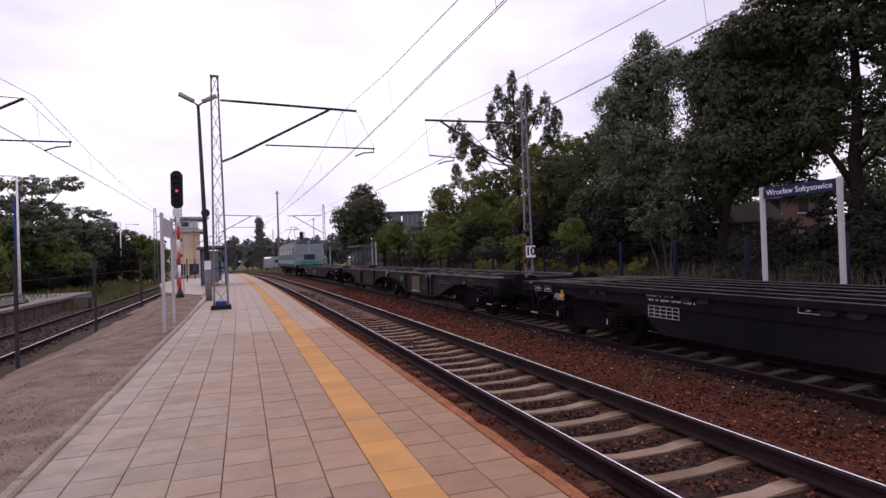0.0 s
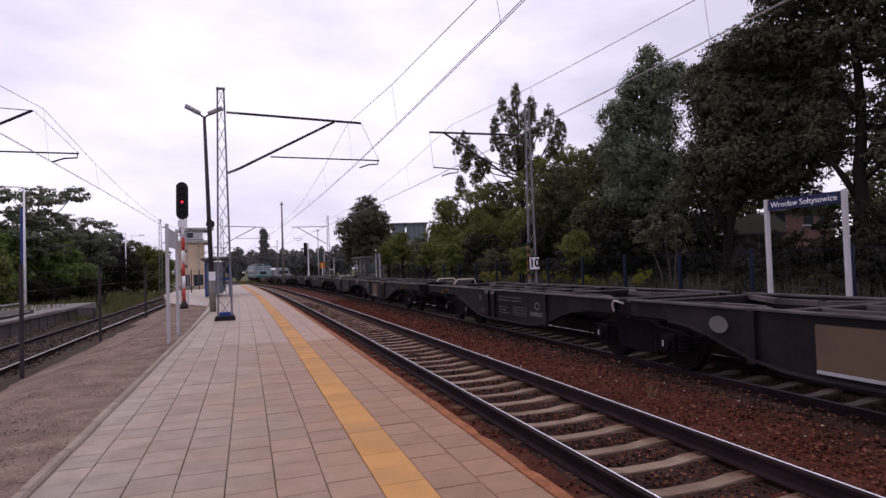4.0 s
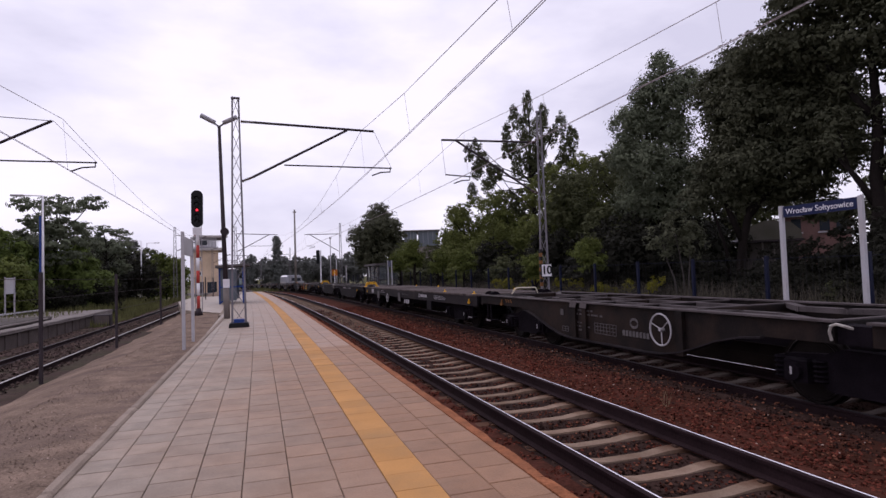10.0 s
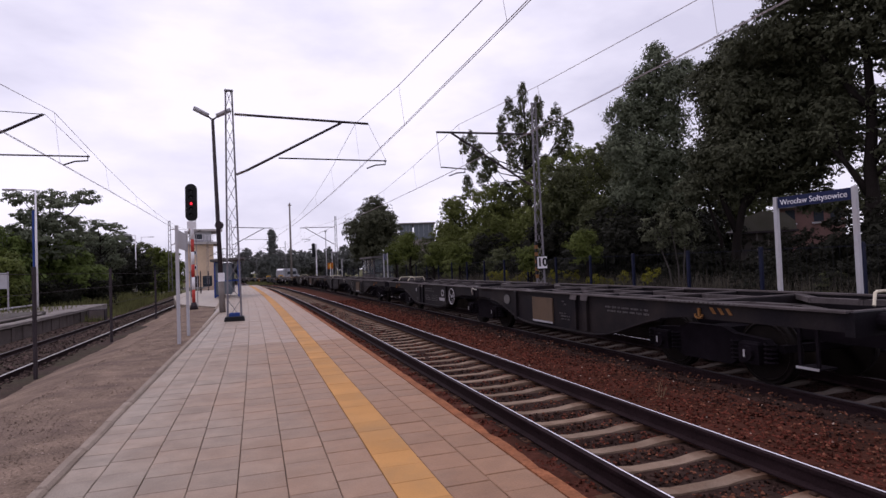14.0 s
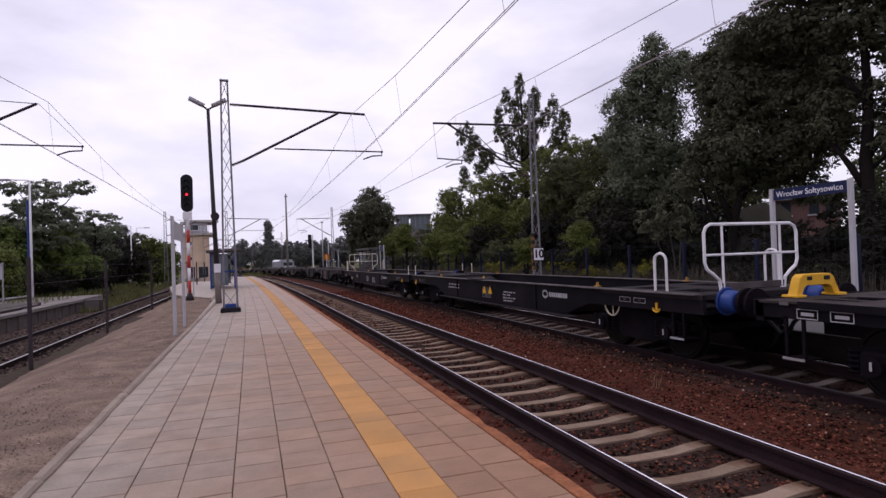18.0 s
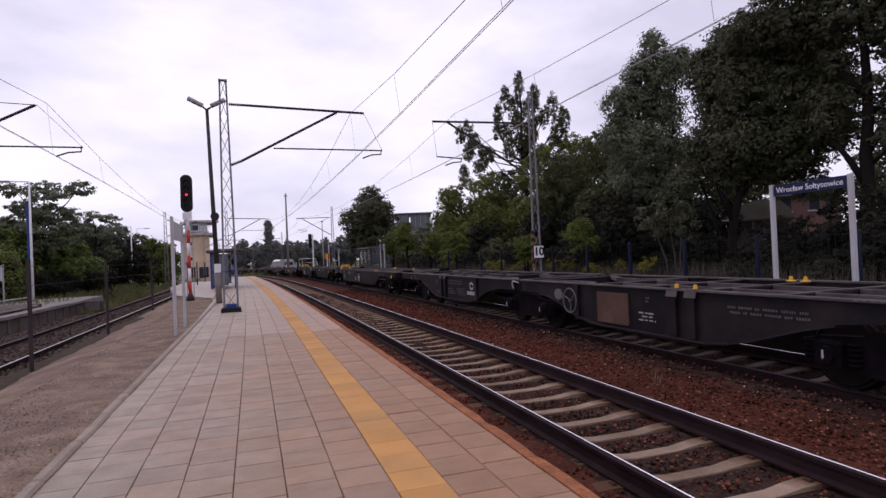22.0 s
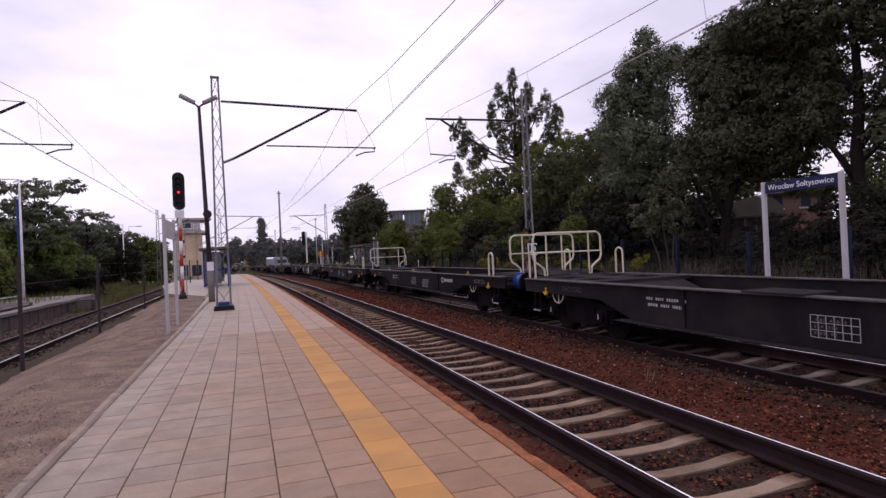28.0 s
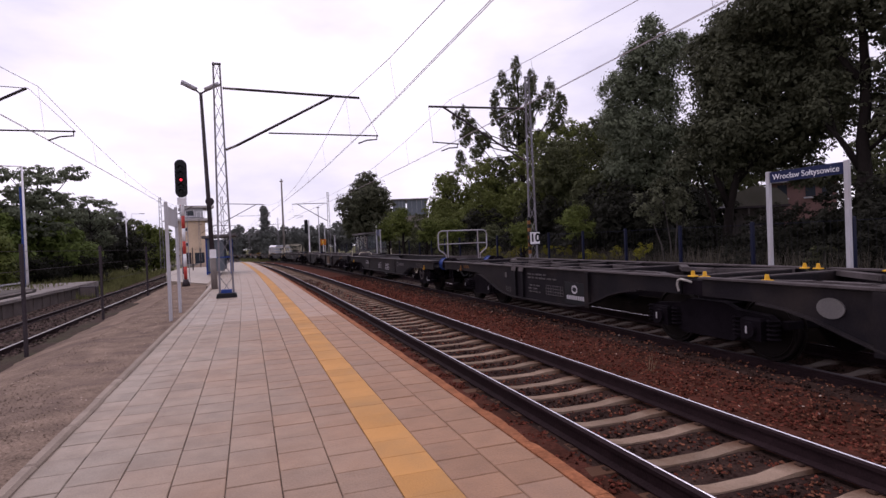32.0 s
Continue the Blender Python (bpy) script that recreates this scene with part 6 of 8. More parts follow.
def build_crossing():
    tagged(part("crossing_road", Shape().box(-60, 70, 122, 129, -1.4, -0.95), M_ROAD), "asphalt road of the level crossing", "road", kind="structure")
    v = thing("delivery_van", "parked silver van with a rounded back near the level crossing", "van", at=pose(6.2, 131, -0.72, 0, 0, 48))
    out = [(-2.9, 0.45), (2.9, 0.45), (2.95, 1.3), (2.3, 1.5), (1.9, 2.6), (1.4, 2.85), (-2.4, 2.85), (-2.85, 2.5), (-2.95, 1.4)]
    part("body", Shape().prism(out, -0.95, 0.95, "y"), M_SILVER, v, bevel=0.1)
    part("side_window", Shape().box(0.4, 1.6, -0.97, -0.94, 1.55, 2.2), M_WINDOW, v)
    part("rear_window", Shape().box(-1.4, -0.4, -0.97, -0.94, 1.55, 2.2), M_WINDOW, v)
    for x in (-1.8, 1.8):
        for y in (-0.9, 0.9):
            part("wheel", Shape().disc((x, y, 0.35), 0.35, 0.22, "y", 14), M_TYRE, v)
    m = thing("tall_pole", "tall slim concrete pole near the level crossing", "pole", at=pose(6.35, 120, -1.2))
    part("shaft", Shape().tube([(0, 0, 0), (0, 0, 16.6)], 0.26, 10, 0.14), M_CONC, m, smooth=True)
    part("crosshead", Shape().box(-0.35, 0.35, -0.1, 0.1, 16.0, 16.2), M_CONC, m)
    s = thing("rear_signal", "black signal head on a post seen down the line", "railway signal", at=pose(7.95, 86, -0.45))
    part("post", Shape().tube([(0.22, 0.15, 0), (0.22, 0.15, 5.9)], 0.10, 8), M_WHITE, s)
    part("head", Shape().box(-0.42, 0.06, -0.12, 0.12, 3.95, 5.95, c=0.1), M_BLACK, s)
    o = thing("orange_sign", "square orange board on a post by the track", "sign", at=pose(8.5, 72, -0.1))
    part("post", Shape().tube([(0, 0, 0), (0, 0, 2.4)], 0.05, 6), M_WHITE, o)
    part("board", Shape().box(-0.34, 0.34, -0.03, 0.03, 1.75, 2.5), M_ORANGE, o)
    part("panel_mark", Shape().box(-0.18, 0.10, -0.045, -0.032, 1.95, 2.3), M_YELLOW, o)
    for x, y, h in ((9.6, 86.0, 7.6), (10.2, 84.0, 4.4), (10.9, 79.0, 3.2)):
        q = thing("slim_post", "slim pale steel post with a small head beside the line", "post", "slim posts beside the far platform", at=pose(x, y, -0.4))
        part("shaft", Shape().tube([(0, 0, 0), (0, 0, h)], 0.085, 8, 0.06), M_SIGNPOST, q, smooth=True)
        part("head", Shape().box(-0.18, 0.18, -0.1, 0.1, h - 0.02, h + 0.16, c=0.03), M_STEELPAINT, q)


build_crossing()


# ---- the goods train: lengths run along y, the front is +y, heights are above the rail head ----
NEAR = -1.30


def bogie_meshes():
    """Cast side frames with springs, and one wheelset."""
    fr = Shape()
    for s in (-1, 1):
        x = s * 0.98
        out = [(-1.25, 0.52), (-1.1, 0.66), (-0.55, 0.70), (-0.35, 0.78), (0.35, 0.78), (0.55, 0.70), (1.1, 0.66), (1.25, 0.52), (1.12, 0.36), (0.68, 0.36), (0.5, 0.24), (-0.5, 0.24), (-0.68, 0.36), (-1.12, 0.36)]
        fr.prism(out, x - 0.06, x + 0.06, "x")
        for y in (-0.9, 0.9):
            fr.box(x - 0.16, x + 0.16, y - 0.17, y + 0.17, 0.32, 0.62, c=0.03)
            fr.tube([(x + s * 0.16, y, 0.46), (x + s * 0.22, y, 0.46)], 0.11, 10)
            for e in (-0.28, 0.28):
                for k in range(5):
                    fr.ring((x + s * 0.06, y + e, 0.36 + 0.06 * k), 0.075, 0.02, "z", 8, 4)
    fr.box(-0.98, 0.98, -0.22, 0.22, 0.42, 0.74)
    for y in (-1.3, 1.3):
        fr.box(-0.98, 0.98, y - 0.05, y + 0.05, 0.5, 0.6)
    ws = Shape()
    for s in (-1, 1):
        x = s * 0.75
        ws.tube([(x - 0.065, 0, 0), (x + 0.065, 0, 0)], 0.455, 24)
        ws.tube([(x - s * 0.075, 0, 0), (x - s * 0.05, 0, 0)], 0.48, 24)
        ws.ring((x + s * 0.066, 0, 0), 0.40, 0.02, "x", 24, 4)
    ws.tube([(-1.05, 0, 0), (1.05, 0, 0)], 0.08, 10)
    return fr.mesh("bogie", M_BOGIE), ws.mesh("wheelset", M_WHEEL, True)


BOGIE, WHEELSET = bogie_meshes()
AXLE_BOX = Shape().box(-1.222, -1.215, -0.013, 0.013, 0.40, 0.50).mesh("axle_mark", M_LETTER)


def bogie(parent, y):
    b = part("bogie", BOGIE, None, parent, at=pose(0, y, 0))
    for e in (-0.9, 0.9):
        part("wheelset", WHEELSET, None, b, at=pose(0, e, 0.46))
        part("axle_mark", AXLE_BOX, None, b, at=pose(0, e, 0.02))


def buffers(parent, y, d):
    """Two buffers, the coupling hook and the step under the corner, at the end y that faces d."""
    for x in (-0.87, 0.87):
        b = part("buffer", Shape().tube([(x, y, 1.02), (x, y + d * 0.38, 1.02)], 0.11, 12, 0.09), M_BOGIE, parent)
        part("buffer_head", Shape().disc((x, y + d * 0.40, 1.02), 0.22, 0.05, "y", 16), M_BOGIE, b)
    part("hook", Shape().box(-0.06, 0.06, min(y, y + d * 0.45), max(y, y + d * 0.45), 0.92, 1.06, c=0.02), M_BOGIE, parent)
    part("hose", Shape().tube([(-0.35, y, 0.95), (-0.36, y + d * 0.25, 0.75), (-0.3, y + d * 0.42, 0.55), (-0.15, y + d * 0.5, 0.62)], 0.03, 6), M_BLACK, parent)
    part("corner_step", Shape().box(-1.32, -1.02, y - d * 0.55 - 0.15, y - d * 0.55 + 0.15, 0.42, 0.44), M_BOGIE, parent)
    part("step_edge", Shape().box(-1.335, -1.32, y - d * 0.55 - 0.15, y - d * 0.55 + 0.15, 0.415, 0.445), M_STEELPAINT, parent)
    part("step_hanger", Shape().box(-1.30, -1.27, y - d * 0.55 - 0.14, y - d * 0.55 - 0.10, 0.45, 0.95).box(-1.30, -1.27, y - d * 0.55 + 0.10, y - d * 0.55 + 0.14, 0.45, 0.95), M_BOGIE, parent)


def bars(y0, y1, z0, z1, rows, seed, x=NEAR - 0.012, gap=0.5):
    """Stencilled lines that cannot be read: rows of small bars."""
    rr, s = random.Random(seed), Shape()
    h = (z1 - z0) / rows
    for r in range(rows):
        y, left = y1 - rr.uniform(0, 0.1), rr.randint(3, 7)
        stop = y0 + (y1 - y0) * rr.choice((0, 0, 0.15, 0.35))
        while y > stop + 0.05:
            w = rr.uniform(0.2, 0.42) * h
            k = rr.uniform(0.0, 0.12) * h
            s.box(x - 0.004, x, y - w, y, z0 + r * h + h * gap * 0.5 + k, z0 + (r + 1) * h - h * gap * 0.5)
            y -= w + 0.22 * h
            left -= 1
            if left == 0:
                y, left = y - 0.6 * h, rr.randint(2, 7)
    return s


def grid(y0, y1, z0, z1, nx, nz, x=NEAR - 0.012, w=0.009):
    s = Shape()
    for i in range(nx + 1):
        y = y0 + (y1 - y0) * i / nx
        s.box(x - 0.004, x, y - w / 2, y + w / 2, z0, z1)
    for k in range(nz + 1):
        z = z0 + (z1 - z0) * k / nz
        s.box(x - 0.005, x - 0.001, y0, y1, z - w / 2, z + w / 2)
    return s


def operator_mark(t, y, z, size, material):
    """The operator's mark as plain shapes: a swirl of two crescents and a row of blocks for its name."""
    s = Shape()
    for sg in (-1, 1):
        pts = []
        for k in range(9):
            a = math.pi * (k / 8) + (0 if sg > 0 else math.pi)
            pts.append((y + math.cos(a) * size * 0.5, z + math.sin(a) * size * 0.36 + sg * size * 0.04))
        for k in range(8, -1, -1):
            a = math.pi * (k / 8) + (0 if sg > 0 else math.pi)
            pts.append((y + math.cos(a) * size * 0.36, z + math.sin(a) * size * 0.2 + sg * size * 0.02))
        s.prism(pts, NEAR - 0.018, NEAR - 0.012, "x")
    part("operator_emblem", s, material, t)


def name_blocks(t, y0, z, h, n, material):
    """n plain blocks for the letters of a name, read from the front towards the back."""
    s = Shape()
    for k in range(n):
        a = y0 - k * h * 0.98
        s.box(NEAR - 0.018, NEAR - 0.012, a - h * 0.70, a, z, z + h * 0.92)
        s.box(NEAR - 0.019, NEAR - 0.011, a - h * 0.70, a - h * 0.30, z + h * 0.92, z + h)
    part("operator_name", s, material, t)


def hand_wheel(t, y, z, r, material=M_LETTER, label="white-rimmed handbrake wheel", x=NEAR - 0.07):
    r *= 0.76
    s = Shape().ring((x, y, z), r, 0.015, "x", 24, 6)
    for k in range(3):
        a = 2 * math.pi * k / 3 + 0.4
        s.tube([(x + 0.02, y, z), (x, y + math.cos(a) * r, z + math.sin(a) * r)], 0.011, 5)
    s.tube([(x + 0.09, y, z), (x - 0.02, y, z)], 0.03, 8)
    part("brake_wheel", s, material, t, label)


def hoop(t, x, y, w, h, material=M_CREAM, name="grab_hoop", z=1.15, r=0.024):
    """An upright rounded hoop of tube, w wide along the wagon."""
    pts = [(x, y - w / 2, z), (x, y - w / 2, z + h - w * 0.4)]
    pts += [(x, y - w / 2 * math.cos(math.pi * k / 6), z + h - w * 0.4 + w * 0.4 * math.sin(math.pi * k / 6)) for k in range(1, 6)]
    pts += [(x, y + w / 2, z + h - w * 0.4), (x, y + w / 2, z)]
    part(name, Shape().tube(pts, r, 6), material, t)


def low_rail(t, y, d, material=M_CREAM):
    """A low bent handrail in the middle of the wagon's end."""
    part("low_handrail", Shape().tube([(-0.46, y, 1.15), (-0.36, y + d * 0.05, 1.30), (-0.32, y + d * 0.05, 1.32), (0.28, y + d * 0.05, 1.32), (0.32, y + d * 0.05, 1.30), (0.40, y, 1.15)], 0.020, 6), material, t)


def end_railing(t, y, material):
    """The waist-high railing of bent tube across a brakeman's platform."""
    out = Shape()
    out.tube([(-0.66, y, 1.15), (-0.68, y, 1.32), (-0.80, y, 1.42), (-0.92, y, 1.50), (-0.96, y, 1.60), (-0.96, y, 2.06), (-0.92, y, 2.15), (-0.83, y, 2.2), (0.83, y, 2.2), (0.92, y, 2.15), (0.96, y, 2.06), (0.96, y, 1.60), (0.92, y, 1.50), (0.80, y, 1.42), (0.68, y, 1.32), (0.66, y, 1.15)], 0.026, 7)
    r = part("end_railing", out, material, t, "painted tubular railing across the end platform")
    part("middle_rail", Shape().tube([(-0.96, y, 1.72), (0.96, y, 1.72)], 0.02, 6), material, r)
    for x in (-0.60, 0.60):
        part("railing_post", Shape().tube([(x, y, 1.15), (x, y, 2.2)], 0.022, 6), material, r)
    part("toe_board", Shape().box(-0.66, 0.66, y - 0.012, y + 0.012, 1.17, 1.27, c=0.004), M_LITDUST, r)


def yellow_stand(t, y, x=-0.45):
    """A yellow folding trestle that holds a container's end, raised across the wagon."""
    out = [(-0.40, 0), (-0.34, 0.18), (-0.31, 0.25), (-0.25, 0.29), (0.22, 0.29), (0.28, 0.25), (0.32, 0.16), (0.40, 0), (0.29, 0), (0.23, 0.11), (0.17, 0.14), (-0.20, 0.14), (-0.25, 0.11), (-0.30, 0)]
    s = Shape()
    n = len(out)
    s.v = [(x + u, y - 0.07, 1.15 + w) for u, w in out] + [(x + u, y + 0.07, 1.15 + w) for u, w in out]
    s.f = [(i, (i + 1) % n, n + (i + 1) % n, n + i) for i in range(n)] + [tuple(range(n - 1, -1, -1)), tuple(range(n, 2 * n))]
    q = part("trestle", s, M_YELLOW, t, "raised yellow container trestle", bevel=0.008)
    part("trestle_slot", Shape().box(x - 0.20, x - 0.12, y - 0.078, y - 0.068, 1.36, 1.41).box(x + 0.10, x + 0.20, y - 0.078, y - 0.068, 1.36, 1.41), M_BLACK, q)
    part("trestle_foot", Shape().box(x - 0.44, x - 0.28, y - 0.12, y + 0.12, 1.145, 1.175, c=0.008).box(x + 0.28, x + 0.44, y - 0.12, y + 0.12, 1.145, 1.175, c=0.008), M_YELLOW, q)


def tube_stand(t, y, x):
    """A raised trestle of yellow tube with a dark plate inside."""
    s = Shape().tube([(x - 0.34, y, 1.15), (x - 0.34, y, 1.27), (x - 0.30, y, 1.31), (x + 0.10, y, 1.32), (x + 0.16, y, 1.30), (x + 0.30, y, 1.17), (x + 0.48, y, 1.165)], 0.02, 7)
    q = part("trestle", s, M_YELLOW, t, "raised yellow trestle of bent tube")
    part("trestle_plate", Shape().prism([(x - 0.31, 1.16), (x + 0.26, 1.16), (x + 0.10, 1.29), (x - 0.31, 1.28)], y - 0.015, y + 0.015, "y"), M_BLACK, q)


def pin(t, x, y, material=M_YELLOW):
    part("container_pin", Shape().box(x - 0.05, x + 0.05, y - 0.06, y + 0.06, 1.14, 1.16, c=0.008).tube([(x, y, 1.16), (x, y, 1.19), (x, y, 1.215), (x, y, 1.23)], 0.034, 8, 0.022), material, t)


def tie_hook(t, y, z=0.82, material=M_YELLOW):
    s = Shape().box(NEAR - 0.035, NEAR - 0.01, y - 0.022, y + 0.022, z + 0.04, z + 0.16)
    s.tube([(NEAR - 0.03, y - 0.075, z + 0.07), (NEAR - 0.035, y - 0.06, z + 0.025), (NEAR - 0.035, y, z + 0.01), (NEAR - 0.035, y + 0.06, z + 0.025), (NEAR - 0.03, y + 0.075, z + 0.07)], 0.018, 6)
    part("lashing_hook", s, material, t, "small painted lashing hook")


def sill(t, outline, paint, both=True, web=0.05):
    for s in ((-1, 1) if both else (-1,)):
        part("side_sill", Shape().prism(outline, s * 1.30 - web / 2 + (0.025 if s < 0 else -0.025), s * 1.30 + web / 2 + (0.025 if s < 0 else -0.025), "x"), paint, t)


def flange(t, y0, y1, x0, x1, z=1.13, name="top_flange", material=M_LITDUST, h=0.03):
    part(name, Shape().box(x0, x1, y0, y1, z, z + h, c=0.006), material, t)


def flap(t, y, material, label=""):
    """A folded container flap hung over the sill."""
    part("container_flap", Shape().prism([(NEAR + 0.08, 1.165), (NEAR - 0.05, 1.17), (NEAR - 0.08, 1.035), (NEAR - 0.068, 1.03), (NEAR - 0.035, 1.15), (NEAR + 0.08, 1.15)], y - 0.12, y + 0.12, "y"), material, t, label)


def deep_unit(t, d, paint, L=11.72):
    """One half of a two-part container wagon: u runs from the joint towards the end; d is +1 for the front half."""
    def P(pts):
        return [(d * u, z) for u, z in (pts if d > 0 else pts[::-1])]
    e = L - 0.42
    base = [(0.22, 1.13), (0.22, 0.88), (1.2, 0.87), (1.6, 0.83), (2.0, 0.74), (2.4, 0.60), (2.8, 0.48), (3.2, 0.41), (3.6, 0.39), (6.2, 0.39), (6.6, 0.43), (7.0, 0.52), (7.4, 0.64), (7.8, 0.76), (8.2, 0.85), (8.7, 0.90), (e, 0.91), (e, 1.13)]
    sill(t, P(base), paint)
    for s in (-1, 1):
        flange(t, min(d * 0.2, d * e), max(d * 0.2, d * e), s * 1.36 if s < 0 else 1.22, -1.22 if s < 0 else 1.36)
    for u in ((2.75, 5.55, 5.95) if paint is not M_WAGON_NEW else (5.8,)):
        part("stiffener", Shape().box(NEAR - 0.06, NEAR + 0.0, d * u - 0.07, d * u + 0.07, 0.42, 1.12, c=0.01), paint, t)
    lower = Shape()
    pts = base[2:-3]
    for (u0, z0), (u1, z1) in zip(pts, pts[1:]):
        lower.prism([(d * u0, z0 - 0.02), (d * u1, z1 - 0.02), (d * u1, z1 + 0.005), (d * u0, z0 + 0.005)], -1.37, -1.2, "x")
    part("lower_flange", lower, M_DUSTYDECK if paint is not M_WAGON_NEW else paint, t)
    for u in (0.4, 3.0, 4.4, 5.8, 7.2, 8.6, e - 0.15):
        part("crossbeam", Shape().box(-1.24, 1.24, d * u - 0.055, d * u + 0.055, 0.98, 1.118, c=0.01), paint, t)
        # Pale skin on the dark beam: dust plus painted light on its top.
        part("beam_edge", Shape().box(-1.22, 1.22, d * u - 0.05, d * u + 0.05, 1.118, 1.134, c=0.004), M_LITDUST, t)
    for s in (-1, 1):
        part("inner_rail", Shape().box(s * 0.42 - 0.028, s * 0.42 + 0.028, min(d * 3.0, d * 8.6), max(d * 3.0, d * 8.6), 1.00, 1.125, c=0.008), M_LITDUST, t)
        for u0, u1, u2 in ((0.4, 1.5, 3.0), (e - 0.15, e - 1.2, 8.6)):
            bow = Shape()
            for (xa, ua), (xb, ub) in (((1.2, u2), (0.62, u2 + (u1 - u2) * 0.5)), ((0.62, u2 + (u1 - u2) * 0.5), (0.62, u1)), ((0.62, u1), (1.2, u0))):
                k = Vector((xb - xa, d * (ub - ua), 0)).normalized()
                o = Vector((-k.y, k.x, 0)) * 0.075
                q = [Vector((xa, d * ua, 1.05)) - k * 0.05 + o, Vector((xb, d * ub, 1.05)) + k * 0.05 + o, Vector((xb, d * ub, 1.05)) + k * 0.05 - o, Vector((xa, d * ua, 1.05)) - k * 0.05 - o]
                bow.add([(s * v.x, v.y, v.z) for v in q] + [(s * v.x, v.y, 1.129) for v in q], [(3, 2, 1, 0), (4, 5, 6, 7)] + [(i, (i + 1) % 4, 4 + (i + 1) % 4, 4 + i) for i in range(4)])
            part("diagonal_brace", bow, M_LITDUST, t)
    part("centre_sill", Shape().box(-0.25, 0.25, min(d * 0.2, d * e), max(d * 0.2, d * e), 0.60, 0.96), M_BOGIE, t)
    for u in ((5.55, 5.95) if paint is not M_WAGON_NEW else ()):
        flap(t, d * u, M_LITDUST)
    part("end_beam", Shape().box(-1.3, 1.3, d * e - 0.06, d * e + 0.06, 0.86, 1.14), paint, t)
    part("brake_gear", Shape().box(-0.8, -0.3, d * 5.4 - 0.5, d * 5.4 + 0.5, 0.4, 0.7).tube([(0.3, d * 4.0 - 0.5, 0.6), (0.3, d * 4.0 + 0.7, 0.6)], 0.2, 10), M_BOGIE, t)
    bogie(t, d * (L - 2.9))


def deep_wagon(label, paint=M_WAGON, front=("grid",), back=("oval", "wheel", "panel"), seed=1, bright=False):
    """Two deep-bellied halves on three bogies."""
    t = thing("container_wagon", label, "railway wagon", "wagons of the goods train")
    ink = M_LETTER if bright else M_DIMLETTER
    for d in (1, -1):
        deep_unit(t, d, paint)
        buffers(t, d * 11.32, d)
    bogie(t, 0)
    part("joint_block", Shape().box(-0.6, 0.6, -0.5, 0.5, 0.78, 1.06, c=0.05).box(-1.28, -1.0, -0.2, 0.2, 0.88, 1.1), M_BOGIE, t)
    part("joint_hose", Shape().tube([(NEAR - 0.02, 0.24, 0.92), (NEAR - 0.05, 0.24, 1.02), (NEAR - 0.06, 0.21, 1.09), (NEAR - 0.06, 0.14, 1.115), (NEAR - 0.05, 0.06, 1.10), (NEAR + 0.05, 0.0, 1.06)], 0.018, 6), M_HOSE, t)
    if "rails" in front:
        low_rail(t, 11.0, -1)
    if "rails" in back:
        low_rail(t, -11.0, 1)
    k = 0.8 if seed == 16 else 0.0
    if "grid" in front:
        part("load_table", grid(3.70 + k, 4.42 + k, 0.56, 0.76, 7, 3), ink, t)
        part("lettering", bars(3.9 + k, 5.3 + k, 0.86, 1.02, 2, seed), ink, t)
        part("lettering", bars(4.55 + k, 5.3 + k, 0.54, 0.76, 3, seed + 1), M_DIMLETTER, t)
        part("lettering", grid(6.25, 6.5, 0.50, 0.60, 2, 2), ink, t)
        part("placard", Shape().box(NEAR - 0.02, NEAR - 0.01, 6.44, 6.56, 0.84, 0.97), M_LETTER if seed in (13, 18) else M_DIMLETTER, t)
    if "mark" in front:
        operator_mark(t, 3.15 + k, 0.84, 0.24, ink)
        name_blocks(t, 3.50 + k, 0.60, 0.10, 8, ink)
    if "bigmark" in front:
        operator_mark(t, 3.15, 0.87, 0.30, M_LETTER)
        name_blocks(t, 3.52, 0.60, 0.105, 8, M_LETTER)
    if "plate" in front:
        part("black_plate", Shape().box(NEAR - 0.012, NEAR, 2.88, 3.62, 0.44, 0.88), M_BLACK, t)
        operator_mark(t, 3.25, 0.74, 0.22, M_LETTER)
        name_blocks(t, 3.55, 0.53, 0.085, 8, M_LETTER)
        for y in (-0.12, 0.12, -1.2):
            for x in (-1.15, 1.15):
                pin(t, x, y)
    if "wheel" in front:
        hand_wheel(t, 3.18 if seed == 16 else 2.05, 0.80, 0.34, M_TUBE if seed == 27 else M_LETTER)
    if "fronttable" in front:
        part("load_table", grid(3.7, 4.6, 0.56, 0.8, 7, 2), M_LETTER, t)
        part("lettering", bars(3.6, 5.3, 0.86, 1.03, 2, seed + 7), M_LETTER, t)
        for z in (0.98, 0.78, 0.62, 0.52):
            part("stencil_box", grid(2.85, 3.2, z - 0.06, z + 0.06, 1, 1).add(*[bars(2.9, 3.15, z - 0.04, z + 0.04, 1, seed + 3).v, bars(2.9, 3.15, z - 0.04, z + 0.04, 1, seed + 3).f]), M_LETTER, t)
        part("warning_triangle", Shape().prism([(1.75, 0.72), (2.0, 0.72), (1.875, 0.9)], NEAR - 0.016, NEAR - 0.008, "x"), M_YELLOW, t)
        for y in (4.75, 5.15, 6.6):
            pin(t, -1.22, y, M_ORANGE)
    q = {17: -0.35, 24: 0.2}.get(seed, 0.0)
    if "oval" in back:
        part("oval_plate", Shape().add(*ellipse_plate(-2.18 + q, 0.89, 0.17, 0.12)), M_TUBE, t, "dull grey oval plate")
    if "wheel" in back:
        hand_wheel(t, -2.72 + q, 0.79, 0.33, M_TUBE, "grey handbrake wheel")
